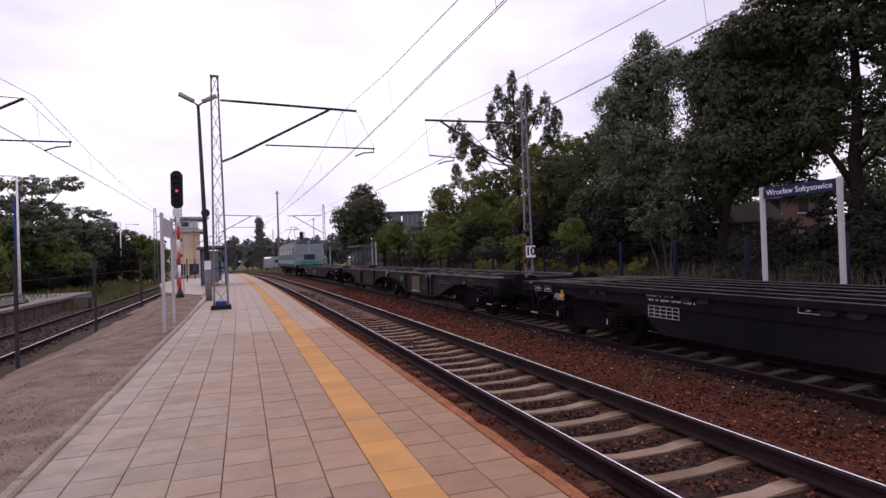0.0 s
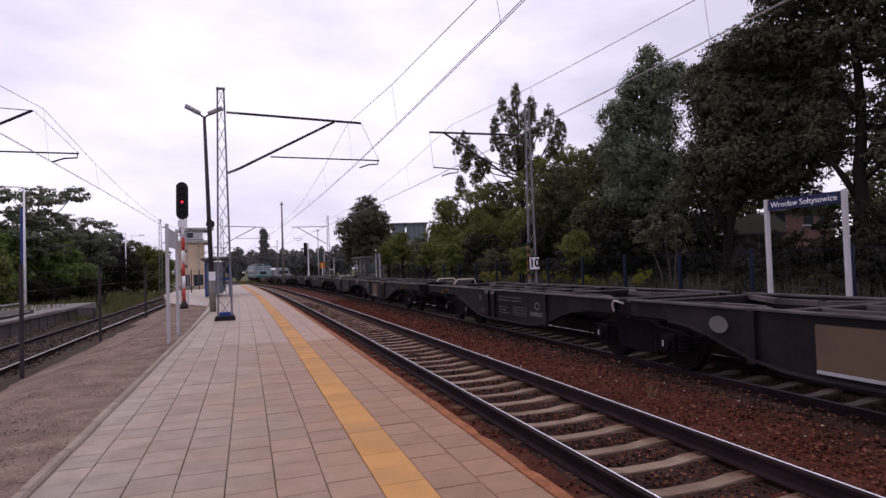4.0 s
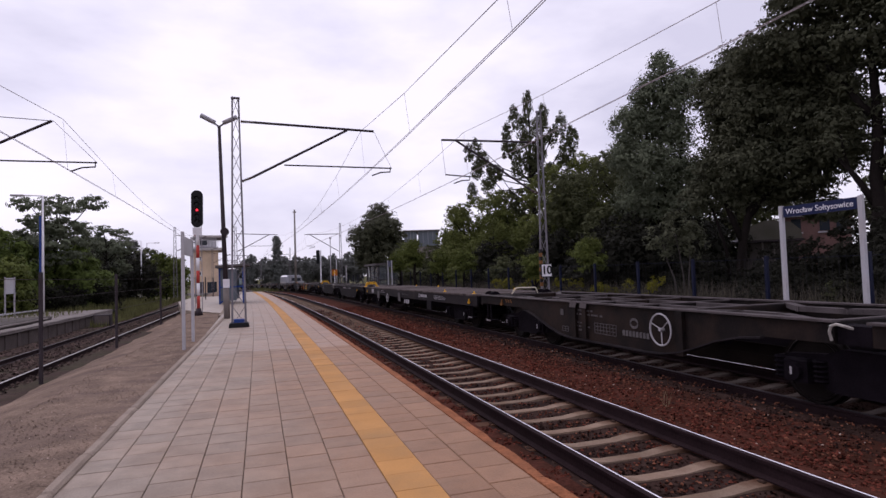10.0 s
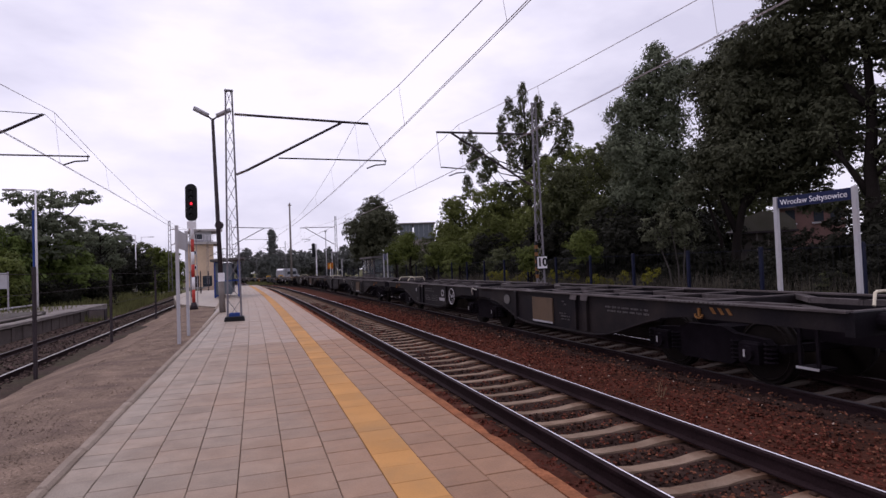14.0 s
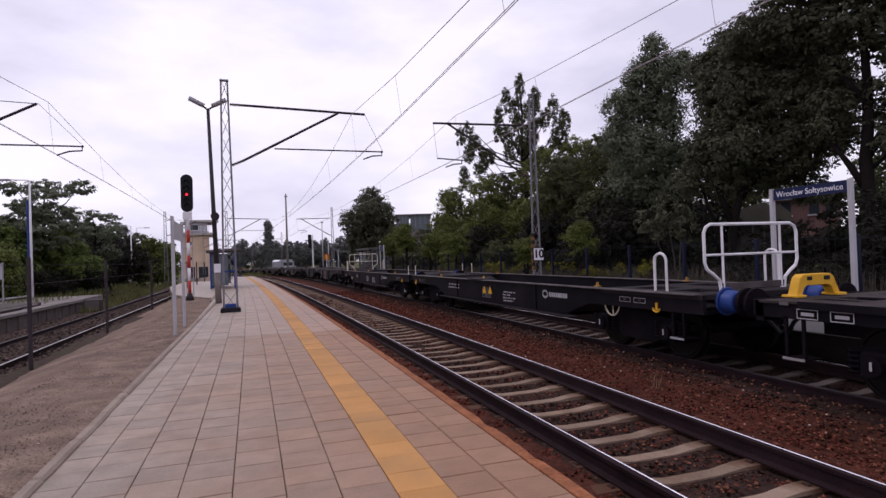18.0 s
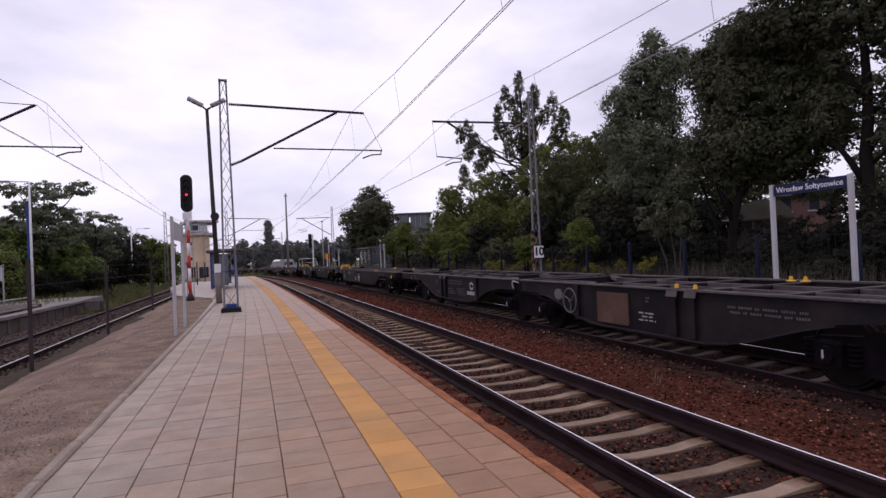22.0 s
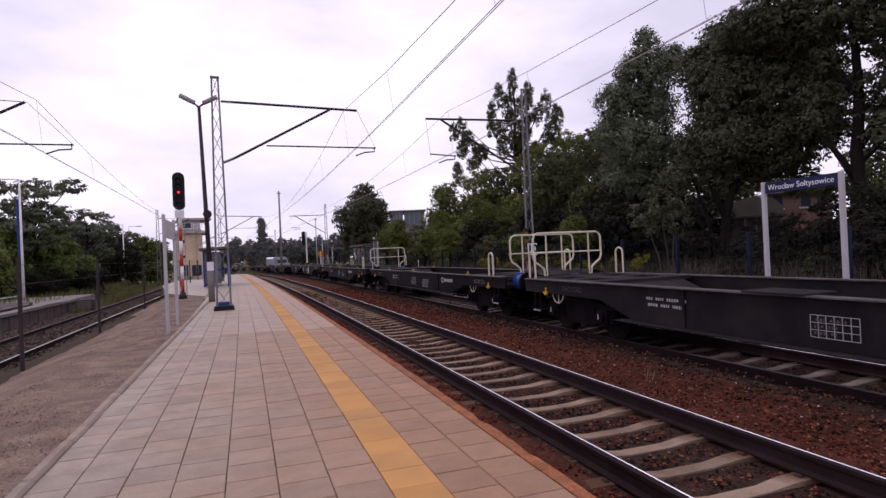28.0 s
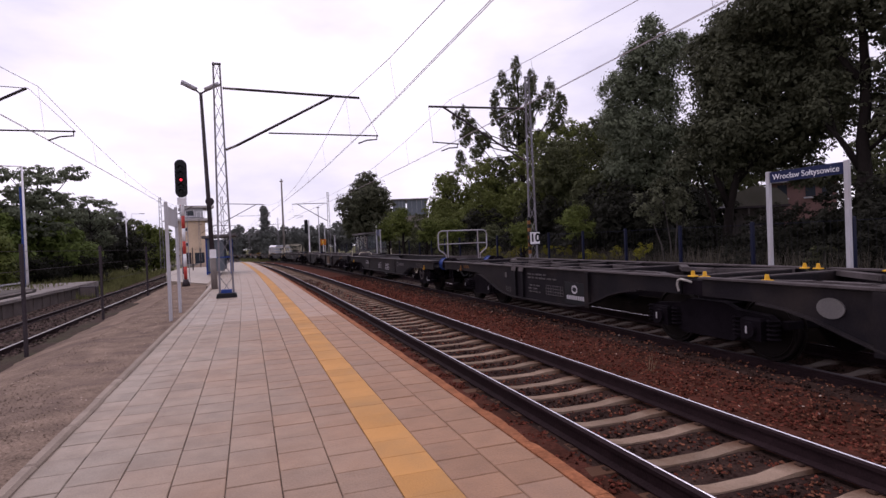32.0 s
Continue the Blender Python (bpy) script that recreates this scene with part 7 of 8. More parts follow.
    if "panel" in back:
        part("document_panel", Shape().box(NEAR - 0.03, NEAR, -4.60 + q, -3.65 + q, 0.47, 1.02, c=0.0), M_RUSTPANEL if seed == 24 else M_TAN, t, "rust-brown document panel" if seed == 24 else "tan document panel with a pale lower edge")
        part("panel_edge", Shape().box(NEAR - 0.036, NEAR - 0.03, -4.60 + q, -3.65 + q, 0.45, 0.49), M_RUSTPANEL if seed == 24 else M_STEELPAINT, t)
        if seed == 24:
            for x, y in ((-1.25, -5.55), (-1.25, -5.95), (1.1, -5.6), (1.1, -5.87)):
                pin(t, x, y)
        part("lettering", bars(-5.35 + q, -4.85 + q, 0.56, 0.74, 3, seed + 4), M_LETTER if seed == 24 else ink, t)
        part("lettering", bars(-5.2 + q, -5.0 + q, 0.88, 1.0, 2, seed + 5), M_DIMLETTER, t)
        part("lettering", bars(-7.9, -6.6, 0.84, 0.98, 2, seed + 6), M_DIMLETTER, t)
    if "emblem" in back:
        hand_wheel(t, -2.28, 0.70, 0.30, M_ORANGE, "orange handbrake wheel")
        part("round_emblem", Shape().ring((NEAR - 0.014, -3.98, 0.87), 0.09, 0.014, "x", 18, 4).box(NEAR - 0.02, NEAR - 0.01, -4.0, -3.96, 0.81, 0.95), M_YELLOW, t)
        name_gold = Shape()
        for k in range(8):
            name_gold.box(NEAR - 0.02, NEAR - 0.01, -3.50 - k * 0.145, -3.40 - k * 0.145, 0.55, 0.68)
        part("owner_name", name_gold, M_YELLOW, t, "row of yellow blocks for the owner's name")
        part("lettering", bars(-3.2, -2.98, 0.6, 0.98, 6, seed + 4), M_LETTER, t)
        part("lettering", bars(-4.95, -4.68, 0.62, 0.85, 4, seed + 5), M_LETTER, t)
        part("load_table", grid(-6.75, -6.35, 0.74, 0.84, 3, 2, w=0.008), M_LETTER, t)
        part("placard", Shape().box(NEAR - 0.02, NEAR - 0.01, -6.93, -6.76, 0.90, 1.0), M_LETTER, t)
        for y in (-2.67, -5.22, -5.55):
            flap(t, y, M_ORANGE, "orange container flap")
        for z in (0.88, 0.66):
            part("joint_step", Shape().box(NEAR - 0.04, NEAR + 0.05, 0.0, 0.3, z, z + 0.05), M_ORANGE, t, "orange step at the joint")
    if "poster" in back:
        hand_wheel(t, -2.02, 0.82, 0.30, M_LETTER)
        operator_mark(t, -3.48, 0.80, 0.17, M_LETTER)
        name_blocks(t, -3.64, 0.76, 0.09, 8, M_LETTER)
        part("poster", Shape().box(NEAR - 0.02, NEAR, -5.45, -4.55, 0.50, 1.05), M_POSTER, t, "white poster panel with small print")
        part("poster_stripe", Shape().box(NEAR - 0.026, NEAR - 0.02, -5.45, -4.55, 0.50, 0.52), M_FLAP, t)
        part("poster_heading", Shape().box(NEAR - 0.024, NEAR - 0.02, -4.8, -4.62, 0.94, 1.01).box(NEAR - 0.024, NEAR - 0.02, -5.4, -5.2, 0.94, 1.01), M_TUBE, t)
        part("poster_print", bars(-5.38, -4.62, 0.60, 0.92, 5, seed + 6, x=NEAR - 0.021, gap=0.85), M_DARKSTEEL, t)
        for y in (-2.97, -5.67, -5.96):
            flap(t, y, M_FLAP, "yellow container flap")
        part("lettering", grid(-6.80, -6.56, 0.60, 0.78, 2, 3), M_LETTER, t)
        part("placard", Shape().box(NEAR - 0.02, NEAR - 0.01, -6.60, -6.42, 0.88, 0.96), M_LETTER, t)
        part("placard", Shape().box(NEAR - 0.02, NEAR - 0.01, -6.46, -6.34, 0.57, 0.67), M_LETTER, t)
    if "poster" in back:
        tube_stand(t, 11.1, 1.0)
        pin(t, 1.25, 10.9)
        pin(t, -0.7, 11.2)
    for u in (9.35, -9.45):
        dashes = Shape()
        for k in range(15):
            dashes.box(NEAR - 0.068, NEAR - 0.060, u - 0.36 + 0.095 * k, u - 0.31 + 0.095 * k, 1.140, 1.158)
        part("edge_stripes", dashes, M_FLAP if seed == 26 else M_TUBE, t, "worn striped warning edge")
        hz = Shape()
        bold = 1.6 if seed == 26 else 1.0
        for k in range(3):
            y = u - 0.2 + 0.15 * k
            hz.prism([(y, 1.08 - 0.09 * bold), (y + 0.06 * bold, 1.08 - 0.09 * bold), (y + 0.13 * bold, 1.08), (y + 0.07 * bold, 1.08)], NEAR - 0.012, NEAR - 0.002, "x")
        part("hazard_stripes", hz, M_FLAP if seed == 26 else M_HOOK, t, "worn hazard stripes")
        tie_hook(t, u + 0.42, 0.90, M_FLAP if seed == 26 else M_HOOK)
    return t


def ellipse_plate(y, z, a, b, n=18):
    v = [(NEAR - 0.02, y + a * math.cos(2 * math.pi * k / n), z + b * math.sin(2 * math.pi * k / n)) for k in range(n)]
    v += [(NEAR, p[1], p[2]) for p in v]
    return v, [tuple(range(n))] + [(k, (k + 1) % n, n + (k + 1) % n, n + k) for k in range(n)]


def plain_bar(y0, y1, z0, z1, x=NEAR - 0.012):
    return [(x, y0, z0), (x, y1, z0), (x, y1, z1), (x, y0, z1)], [(0, 1, 2, 3)]


def bar_unit(t, y0, y1, paint, belly=0.0):
    """A shallow skeletal unit between y0 and y1 with long rails on top and a slim belly."""
    c, h = (y0 + y1) / 2, (y1 - y0) / 2
    prof = [(1.0, 1.13), (1.0, 0.92), (0.62, 0.92), (0.57, 0.86)]
    out = [(c - h * f, z) for f, z in prof] + [(c + h * f, z) for f, z in prof[::-1]]
    sill(t, out, paint)
    b = c - belly
    low = [(0.61, 0.88), (0.57, 0.72), (0.53, 0.54), (0.49, 0.43)]
    out = [(b - h * f, z) for f, z in low] + [(b + h * f, z) for f, z in low[::-1]]
    for s in (-1, 1):
        part("belly_plate", Shape().prism(out, s * 1.26 - 0.02, s * 1.26 + 0.02, "x"), paint, t)
    for x in (-1.275, -0.78, -0.27, 0.27, 0.78, 1.275):
        flange(t, y0 + 0.7, y1 - 0.7, x - 0.075, x + 0.075, 1.06, "deck_rail", paint, 0.09)
        # Thin pale strip, a painted highlight along the edge of each rail.
        flange(t, y0 + 0.7, y1 - 0.7, x - 0.073, x - 0.045, 1.15, "rail_edge_light", M_LITDUST, 0.006)
    for k in range(7):
        y = y0 + 1.2 + (y1 - y0 - 2.4) * k / 6
        part("crossbeam", Shape().box(-1.26, 1.26, y - 0.07, y + 0.07, 0.98, 1.125), paint, t)
    part("centre_sill", Shape().box(-0.3, 0.3, y0 + 0.2, y1 - 0.2, 0.62, 0.98), M_BOGIE, t)
    part("lower_edge", Shape().prism([(b - h * 0.51, 0.47), (b - h * 0.49, 0.425), (b + h * 0.49, 0.425), (b + h * 0.51, 0.47), (b + h * 0.50, 0.475), (b + h * 0.485, 0.438), (b - h * 0.485, 0.438), (b - h * 0.50, 0.475)], -1.31, -1.24, "x"), paint, t)
    for e, d in ((y0, 1), (y1, -1)):
        pl = Shape()
        for x0, x1, u0, u1 in ((-1.33, -0.95, 0.12, 2.3), (0.95, 1.33, 0.12, 2.3), (-0.28, 0.28, 0.12, 2.3), (-0.95, -0.28, 0.12, 0.55), (0.28, 0.95, 0.12, 0.55), (-0.95, -0.28, 1.15, 1.45), (0.28, 0.95, 1.15, 1.45), (-0.95, -0.28, 2.0, 2.3), (0.28, 0.95, 2.0, 2.3)):
            za, zb = (1.10 + 0.04 * (u - 0.12) / 2.18 for u in (u0, u1))
            pl.prism([(e + d * u0, za), (e + d * u1, zb), (e + d * u1, zb + 0.03), (e + d * u0, za + 0.03)], x0, x1, "x")
        part("end_plate", pl, M_DUSTYPLATE, t, "dusty brown-grey end plate")
        hz = Shape()
        for k in range(6):
            hz.box(NEAR - 0.045, NEAR - 0.03, e + d * (0.5 + 0.28 * k) - 0.06, e + d * (0.5 + 0.28 * k) + 0.06, 1.09, 1.13)
        part("hazard_stripes", hz, M_TUBE, t)
        part("end_beam", Shape().box(-1.3, 1.3, e + d * 0.1 - 0.06, e + d * 0.1 + 0.06, 0.86, 1.12), paint, t)
    for k in (0, 1):
        part("stencil_box", grid(y1 - 0.93 - 0.43 * k, y1 - 0.66 - 0.43 * k, 0.94, 1.05, 1, 1, w=0.010).add(*plain_bar(y1 - 0.88 - 0.43 * k, y1 - 0.71 - 0.43 * k, 0.975, 1.015)), M_LETTER, t)
    for f in (0.72, 0.5, 0.3):
        y = y0 + (y1 - y0) * f
        lug = Shape()
        for e in (-0.17, 0.17):
            lug.add(*ellipse_plate(y + e, 1.02, 0.12, 0.045))
        part("pocket_lug", lug, M_DUSTYDECK, t)


def bar_wagon(label, paint=M_WAGON_NEW, stand=False, hoses=True, wheel=False, seed=1):
    """A two-part skeletal wagon with a shared middle bogie."""
    t = thing("container_wagon", label, "railway wagon", "wagons of the goods train")
    bar_unit(t, 0.2, 11.35, paint, 2.0)
    bar_unit(t, -11.35, -0.2, paint, 0.1)
    for d in (1, -1):
        bogie(t, d * 9.0)
        buffers(t, d * 11.3, d)
        part("wagon_number", bars(min(d * 5.7, d * 6.9), max(d * 5.7, d * 6.9), 0.94, 1.08, 2, seed + d), M_LETTER, t)
        if d > 0:
            part("load_table", grid(6.1, 6.8, 0.70, 0.88, 5, 3), M_LETTER, t)
        tie_hook(t, d * 9.5, 0.84)
    part("placard", grid(3.78, 4.08, 0.99, 1.10, 1, 1), M_LETTER, t)
    part("lettering", bars(3.82, 4.04, 1.0, 1.09, 2, seed + 21), M_LETTER, t)
    bogie(t, 0)
    part("joint_block", Shape().box(-0.6, 0.6, -0.5, 0.5, 0.78, 1.06, c=0.05), M_BOGIE, t)
    if hoses:
        for y in (-0.2, 0.3):
            part("joint_hose", Shape().tube([(NEAR - 0.02, y + 0.12, 0.88), (NEAR - 0.05, y + 0.125, 1.02), (NEAR - 0.06, y + 0.10, 1.11), (NEAR - 0.06, y + 0.03, 1.155), (NEAR - 0.04, y - 0.06, 1.15), (NEAR + 0.1, y - 0.1, 1.08)], 0.018, 6), M_HOSE, t)
    operator_mark(t, -4.3, 1.0, 0.20, M_LETTER)
    name_blocks(t, -4.48, 0.95, 0.105, 8, M_LETTER)
    part("lettering", bars(0.75, 1.3, 0.96, 1.09, 2, seed + 9), M_LETTER, t)
    part("lettering", bars(-7.5, -6.6, 0.95, 1.08, 2, seed + 11), M_LETTER, t)
    if paint is M_WAGON_BROWN:
        part("equipment_box", Shape().box(NEAR - 0.015, NEAR + 0.3, 6.6, 7.6, 0.62, 0.93, c=0.02), paint, t)
        part("placard", Shape().box(NEAR - 0.02, NEAR - 0.014, 7.05, 7.12, 0.7, 0.85), M_LETTER, t)
    if wheel:
        hand_wheel(t, 5.1, 0.70, 0.30)
        part("load_table", grid(2.38, 2.62, 0.62, 1.0, 1, 7), M_LETTER, t)
    if stand:
        yellow_stand(t, 11.15)
    return t


def single_wagon(label, L, paint=M_WAGON, seed=1, stand=True):
    """A single skeletal flat wagon on two bogies."""
    t = thing("container_wagon", label, "railway wagon", "wagons of the goods train")
    bar_unit(t, -L / 2 + 0.35, L / 2 - 0.35, paint)
    for d in (1, -1):
        bogie(t, d * (L / 2 - 2.8))
        buffers(t, d * (L / 2 - 0.4), d)
        tie_hook(t, d * (L / 2 - 1.0), 0.86)
    if stand:
        yellow_stand(t, L / 2 - 0.25)
    hand_wheel(t, -0.55, 0.74, 0.28)
    part("number_plate_panel", Shape().box(NEAR - 0.008, NEAR + 0.01, 3.85, 4.95, 0.46, 1.08), paint, t)
    part("wagon_number", bars(4.12, 4.90, 0.55, 1.10, 4, seed, gap=0.6), M_LETTER, t)
    part("load_table", grid(5.75, 6.2, 0.94, 1.08, 4, 3), M_LETTER, t)
    part("load_table", grid(2.88, 3.16, 0.88, 1.02, 2, 1), M_LETTER, t)
    part("load_table", grid(2.48, 2.80, 0.88, 1.05, 3, 2), M_LETTER, t)
    part("placard", Shape().box(NEAR - 0.02, NEAR - 0.01, 0.62, 0.86, 0.55, 0.75), M_LETTER, t, "pale printed card")
    part("card_mark", Shape().box(NEAR - 0.026, NEAR - 0.02, 0.66, 0.82, 0.59, 0.70), M_TAN, t)
    part("lettering", bars(3.45, 3.7, 0.92, 1.06, 3, seed + 2), M_DIMLETTER, t)
    part("stencil_box", grid(1.95, 2.28, 0.94, 1.05, 3, 1), M_LETTER, t)
    part("lettering", bars(1.38, 1.60, 0.93, 1.05, 2, seed + 3), M_LETTER, t)
    part("equipment_box", Shape().box(NEAR - 0.02, NEAR + 0.3, 3.45, 3.85, 0.66, 0.97, c=0.02), paint, t)
    part("lettering", bars(-6.5, -3.0, 0.97, 1.05, 1, seed + 4), M_DIMLETTER, t)
    for y in (0.2, -0.2, -4.0):
        pin(t, 1.0, y)
    for y in (-4.2, -4.6):
        pin(t, -1.2, y, M_ORANGE)
    return t


def plank_wagon(label, L, paint=M_WAGON, seed=1):
    """A flat wagon with a boarded deck."""
    t = thing("flat_wagon", label, "railway wagon", "wagons of the goods train")
    h = L / 2 - 0.4
    sill(t, [(-h, 1.10), (-h, 0.78), (h, 0.78), (h, 1.10)], paint)
    part("belly_girder", Shape().prism([(-h * 0.7, 0.8), (-h * 0.45, 0.45), (h * 0.45, 0.45), (h * 0.7, 0.8)], -0.5, -0.42, "x").prism([(-h * 0.7, 0.8), (-h * 0.45, 0.45), (h * 0.45, 0.45), (h * 0.7, 0.8)], 0.42, 0.5, "x"), M_BOGIE, t)
    part("underframe", Shape().box(-1.2, 1.2, -h + 0.1, h - 0.1, 0.86, 1.09), paint, t)
    n = 62
    board = Shape().box(-1.33, 1.33, -h / n + 0.006, h / n - 0.006, 1.09, 1.15, c=0.006).mesh("deck_board", M_DECK)
    rr = random.Random(seed)
    for k in range(n):
        part("deck_board", board, None, t, at=pose(rr.uniform(-0.01, 0.01), -h + (k + 0.5) * 2 * h / n, rr.uniform(-0.006, 0.004)))
    for d in (1, -1):
        bogie(t, d * (h - 2.3))
        buffers(t, d * h, d)
        tie_hook(t, d * (h - 0.62), 0.84)
    yellow_stand(t, h + 0.06, -0.92)
    pin(t, -1.1, -5.3)
    pin(t, -1.1, -8.2)
    for y in (6.2, 2.2, -6.6):
        pin(t, 1.1, y)
    hand_wheel(t, 2.9, 0.70, 0.26)
    operator_mark(t, -2.65, 0.96, 0.2, M_LETTER)
    name_blocks(t, -2.85, 0.90, 0.11, 8, M_LETTER)
    part("placard", Shape().box(NEAR - 0.02, NEAR - 0.005, 6.5, 7.0, 0.86, 1.06), M_LETTER, t)
    part("placard", Shape().box(NEAR - 0.02, NEAR - 0.005, 5.0, 5.5, 0.6, 0.98), M_DIMLETTER, t)
    part("placard", Shape().box(NEAR - 0.02, NEAR - 0.005, 0.5, 0.9, 0.6, 0.98), M_DIMLETTER, t)
    part("side_bracket", Shape().box(NEAR - 0.01, NEAR + 0.05, -4.2, -3.7, 0.45, 0.8), paint, t)
    part("lettering", bars(3.4, 4.6, 0.9, 1.04, 2, seed), M_LETTER, t)
    part("lettering", bars(-1.0, 0.2, 0.9, 1.0, 2, seed + 1), M_DIMLETTER, t)
    part("lettering", bars(-6.0, -4.6, 0.86, 1.02, 3, seed + 2), M_LETTER, t)
    for y, w in ((-0.3, 0.12), (-0.6, 0.15), (-0.9, 0.2)):
        part("stencil_figure", Shape().box(NEAR - 0.02, NEAR - 0.005, y - w / 2, y + w / 2, 0.55, 0.72), M_LETTER, t)
    return t


def pocket_wagon(label, rail_front, L=16.6, paint=M_WAGON_NEW, railing=M_CREAM, seed=1, triangles=False):
    """An intermodal pocket unit with deep straight sides; a railing stands at one end."""
    t = thing("pocket_wagon", label, "railway wagon", "wagons of the goods train")
    h = L / 2 - 0.45
    back_rail, back_hoop, back_wheel = (-0.2, 0.22, 1.3) if seed == 35 else (0.3, 1.0, 2.4)
    pts = [(-h, 1.12), (-h, 0.84), (-h + 3.0, 0.82), (-h + 3.4, 0.70), (-h + 4.0, 0.52), (h - 4.0, 0.52), (h - 3.4, 0.70), (h - 3.0, 0.82), (h, 0.84), (h, 1.12)]
    sill(t, pts, paint, web=0.06)
    for s in (-1, 1):
        flange(t, -h + 0.1, h - 0.1, -1.39 if s < 0 else 1.20, -1.20 if s < 0 else 1.39, 1.122, h=0.022)
        flange(t, -h + 3.6, h - 3.6, -1.40 if s < 0 else 1.2, -1.2 if s < 0 else 1.40, 0.49, "bottom_flange", M_DUSTYDECK, 0.025)
    for k in range(6):
        y = -h + 4.2 + (2 * h - 8.4) * k / 5
        part("floor_beam", Shape().box(-1.25, 1.25, y - 0.09, y + 0.09, 0.47, 0.58, c=0.01), M_BOGIE, t)
    for d in (1, -1):
        deck = Shape()
        for x0, x1 in ((-1.32, -0.92), (-0.3, 0.3), (0.92, 1.32)):
            deck.box(x0, x1, min(d * h, d * (h - 2.6)), max(d * h, d * (h - 2.6)), 1.06, 1.14, c=0.01)
        for u0, u1 in ((0.0, 0.5), (1.15, 1.5), (2.2, 2.6)):
            for x0, x1 in ((-0.92, -0.3), (0.3, 0.92)):
                deck.box(x0, x1, min(d * (h - u0), d * (h - u1)), max(d * (h - u0), d * (h - u1)), 1.055, 1.135)
        part("end_deck", deck, M_DUSTYDECK, t)
        part("end_girder", Shape().box(-1.25, 1.25, min(d * h, d * (h - 2.6)), max(d * h, d * (h - 2.6)), 0.84, 0.9), M_BOGIE, t)
        part("ramp", Shape().prism([(d * (h - 2.6), 1.08), (d * (h - 4.2), 0.56), (d * (h - 4.2), 0.50), (d * (h - 2.6), 1.0)], -1.0, 1.0, "x"), paint, t)
        bogie(t, d * (h - 1.9))
        buffers(t, d * h, d)
        tie_hook(t, d * (h - (0.5 if seed in (32, 33) and d > 0 else 1.0)), 0.80)
        if (d > 0) == rail_front and seed != 36:
            hoop(t, NEAR + 0.08, d * (h - back_hoop), 0.28, 0.62, railing)
            hoop(t, 1.2, d * (h - back_hoop), 0.28, 0.62, railing)
    end_railing(t, (h - back_rail) * (1 if rail_front else -1), railing)
    if back_rail < 0:
        part("end_platform", Shape().box(-0.95, 0.95, h - 0.05, h - back_rail + 0.06, 1.10, 1.15, c=0.008), M_DUSTYDECK, t)
    y = -h + 0.2 if rail_front else h - 0.2
    for x in (-1.25, 1.2):
        part("stanchion", Shape().tube([(x, y, 1.12), (x, y, 1.52)], 0.018, 6), M_CREAM, t)
    for k in (1, 5):
        yy = -h + 3.9 + (2 * h - 7.8) * k / 6
        part("web_rib", Shape().box(NEAR - 0.03, NEAR - 0.01, yy - 0.03, yy + 0.03, 0.53, 1.1), paint, t)
    part("load_table", grid(-0.02, 0.56, 0.66, 0.92, 6, 3, w=0.007), M_LETTER, t)
    part("table_figures", bars(0.02, 0.52, 0.67, 0.90, 3, seed + 8, gap=0.5), M_DIMLETTER, t)
    part("lettering", bars(2.45, 3.5, 0.78, 0.98, 2, seed), M_LETTER, t)
    part("saddle", Shape().box(-1.42, -0.85, 0.55, 1.45, 1.145, 1.17, c=0.01), paint, t, "folded support saddle")
    if paint is M_WAGON_NEW:
        pin(t, -1.1, 0.95, M_YELLOW)
    part("lettering", bars(-1.6, -0.8, 0.6, 0.9, 4, seed + 1), M_LETTER, t)
    ink = M_LETTER if paint is M_WAGON_NEW else M_DIMLETTER
    operator_mark(t, -3.1, 0.92, 0.24, ink)
    name_blocks(t, -3.28, 0.87, 0.10, 8, ink)
    for x in (-0.87, 0.87):
        c = part("buffer_cover", Shape().tube([(x, -h + 0.02, 1.02), (x, -h - 0.08, 1.02), (x, -h - 0.20, 1.02), (x, -h - 0.26, 1.02)], 0.19, 14, 0.15), M_BLUE, t, "round blue-painted buffer sleeve", smooth=True)
        part("cover_rim", Shape().ring((x, -h - 0.02, 1.02), 0.20, 0.02, "y", 16, 5), M_BLUE, c)
    part("hook_hose", Shape().tube([(-0.5, -h, 1.0), (-0.52, -h - 0.14, 0.98), (-0.5, -h - 0.22, 0.84), (-0.42, -h - 0.2, 0.74), (-0.36, -h - 0.12, 0.80)], 0.018, 6), M_HOSE, t)
    ahead = 0.75 if seed in (32, 33) else 0.0
    for y0 in (-h + 1.3, -h + 1.7, h - 2.4 + ahead, h - 2.0 + ahead):
        part("stencil_box", grid(y0, y0 + 0.3, 0.93, 1.01, 1, 1, w=0.007), ink, t)
        part("lettering", bars(y0 + 0.04, y0 + 0.26, 0.945, 0.995, 1, seed + 5), M_DIMLETTER, t)
    q = 1 if rail_front else -1
    hand_wheel(t, q * (h - back_wheel), 0.86, 0.30, M_CREAM, x=NEAR + 0.10)
    if seed == 36:
        hand_wheel(t, q * (h - 1.15), 0.66, 0.28, M_LITDUST, "dull brake wheel under the deck")
    for y in (h - 3.0, -h + 3.0) if paint is M_WAGON_NEW else ():
        pin(t, -1.1, y, M_FLAP)
        pin(t, 1.1, y, M_FLAP)
    if triangles:
        for y in (-0.1, 0.3):
            part("warning_triangle", Shape().prism([(y - 0.13, 0.78), (y + 0.13, 0.78), (y, 0.98)], NEAR - 0.07, NEAR - 0.06, "x"), M_YELLOW, t)
    return t


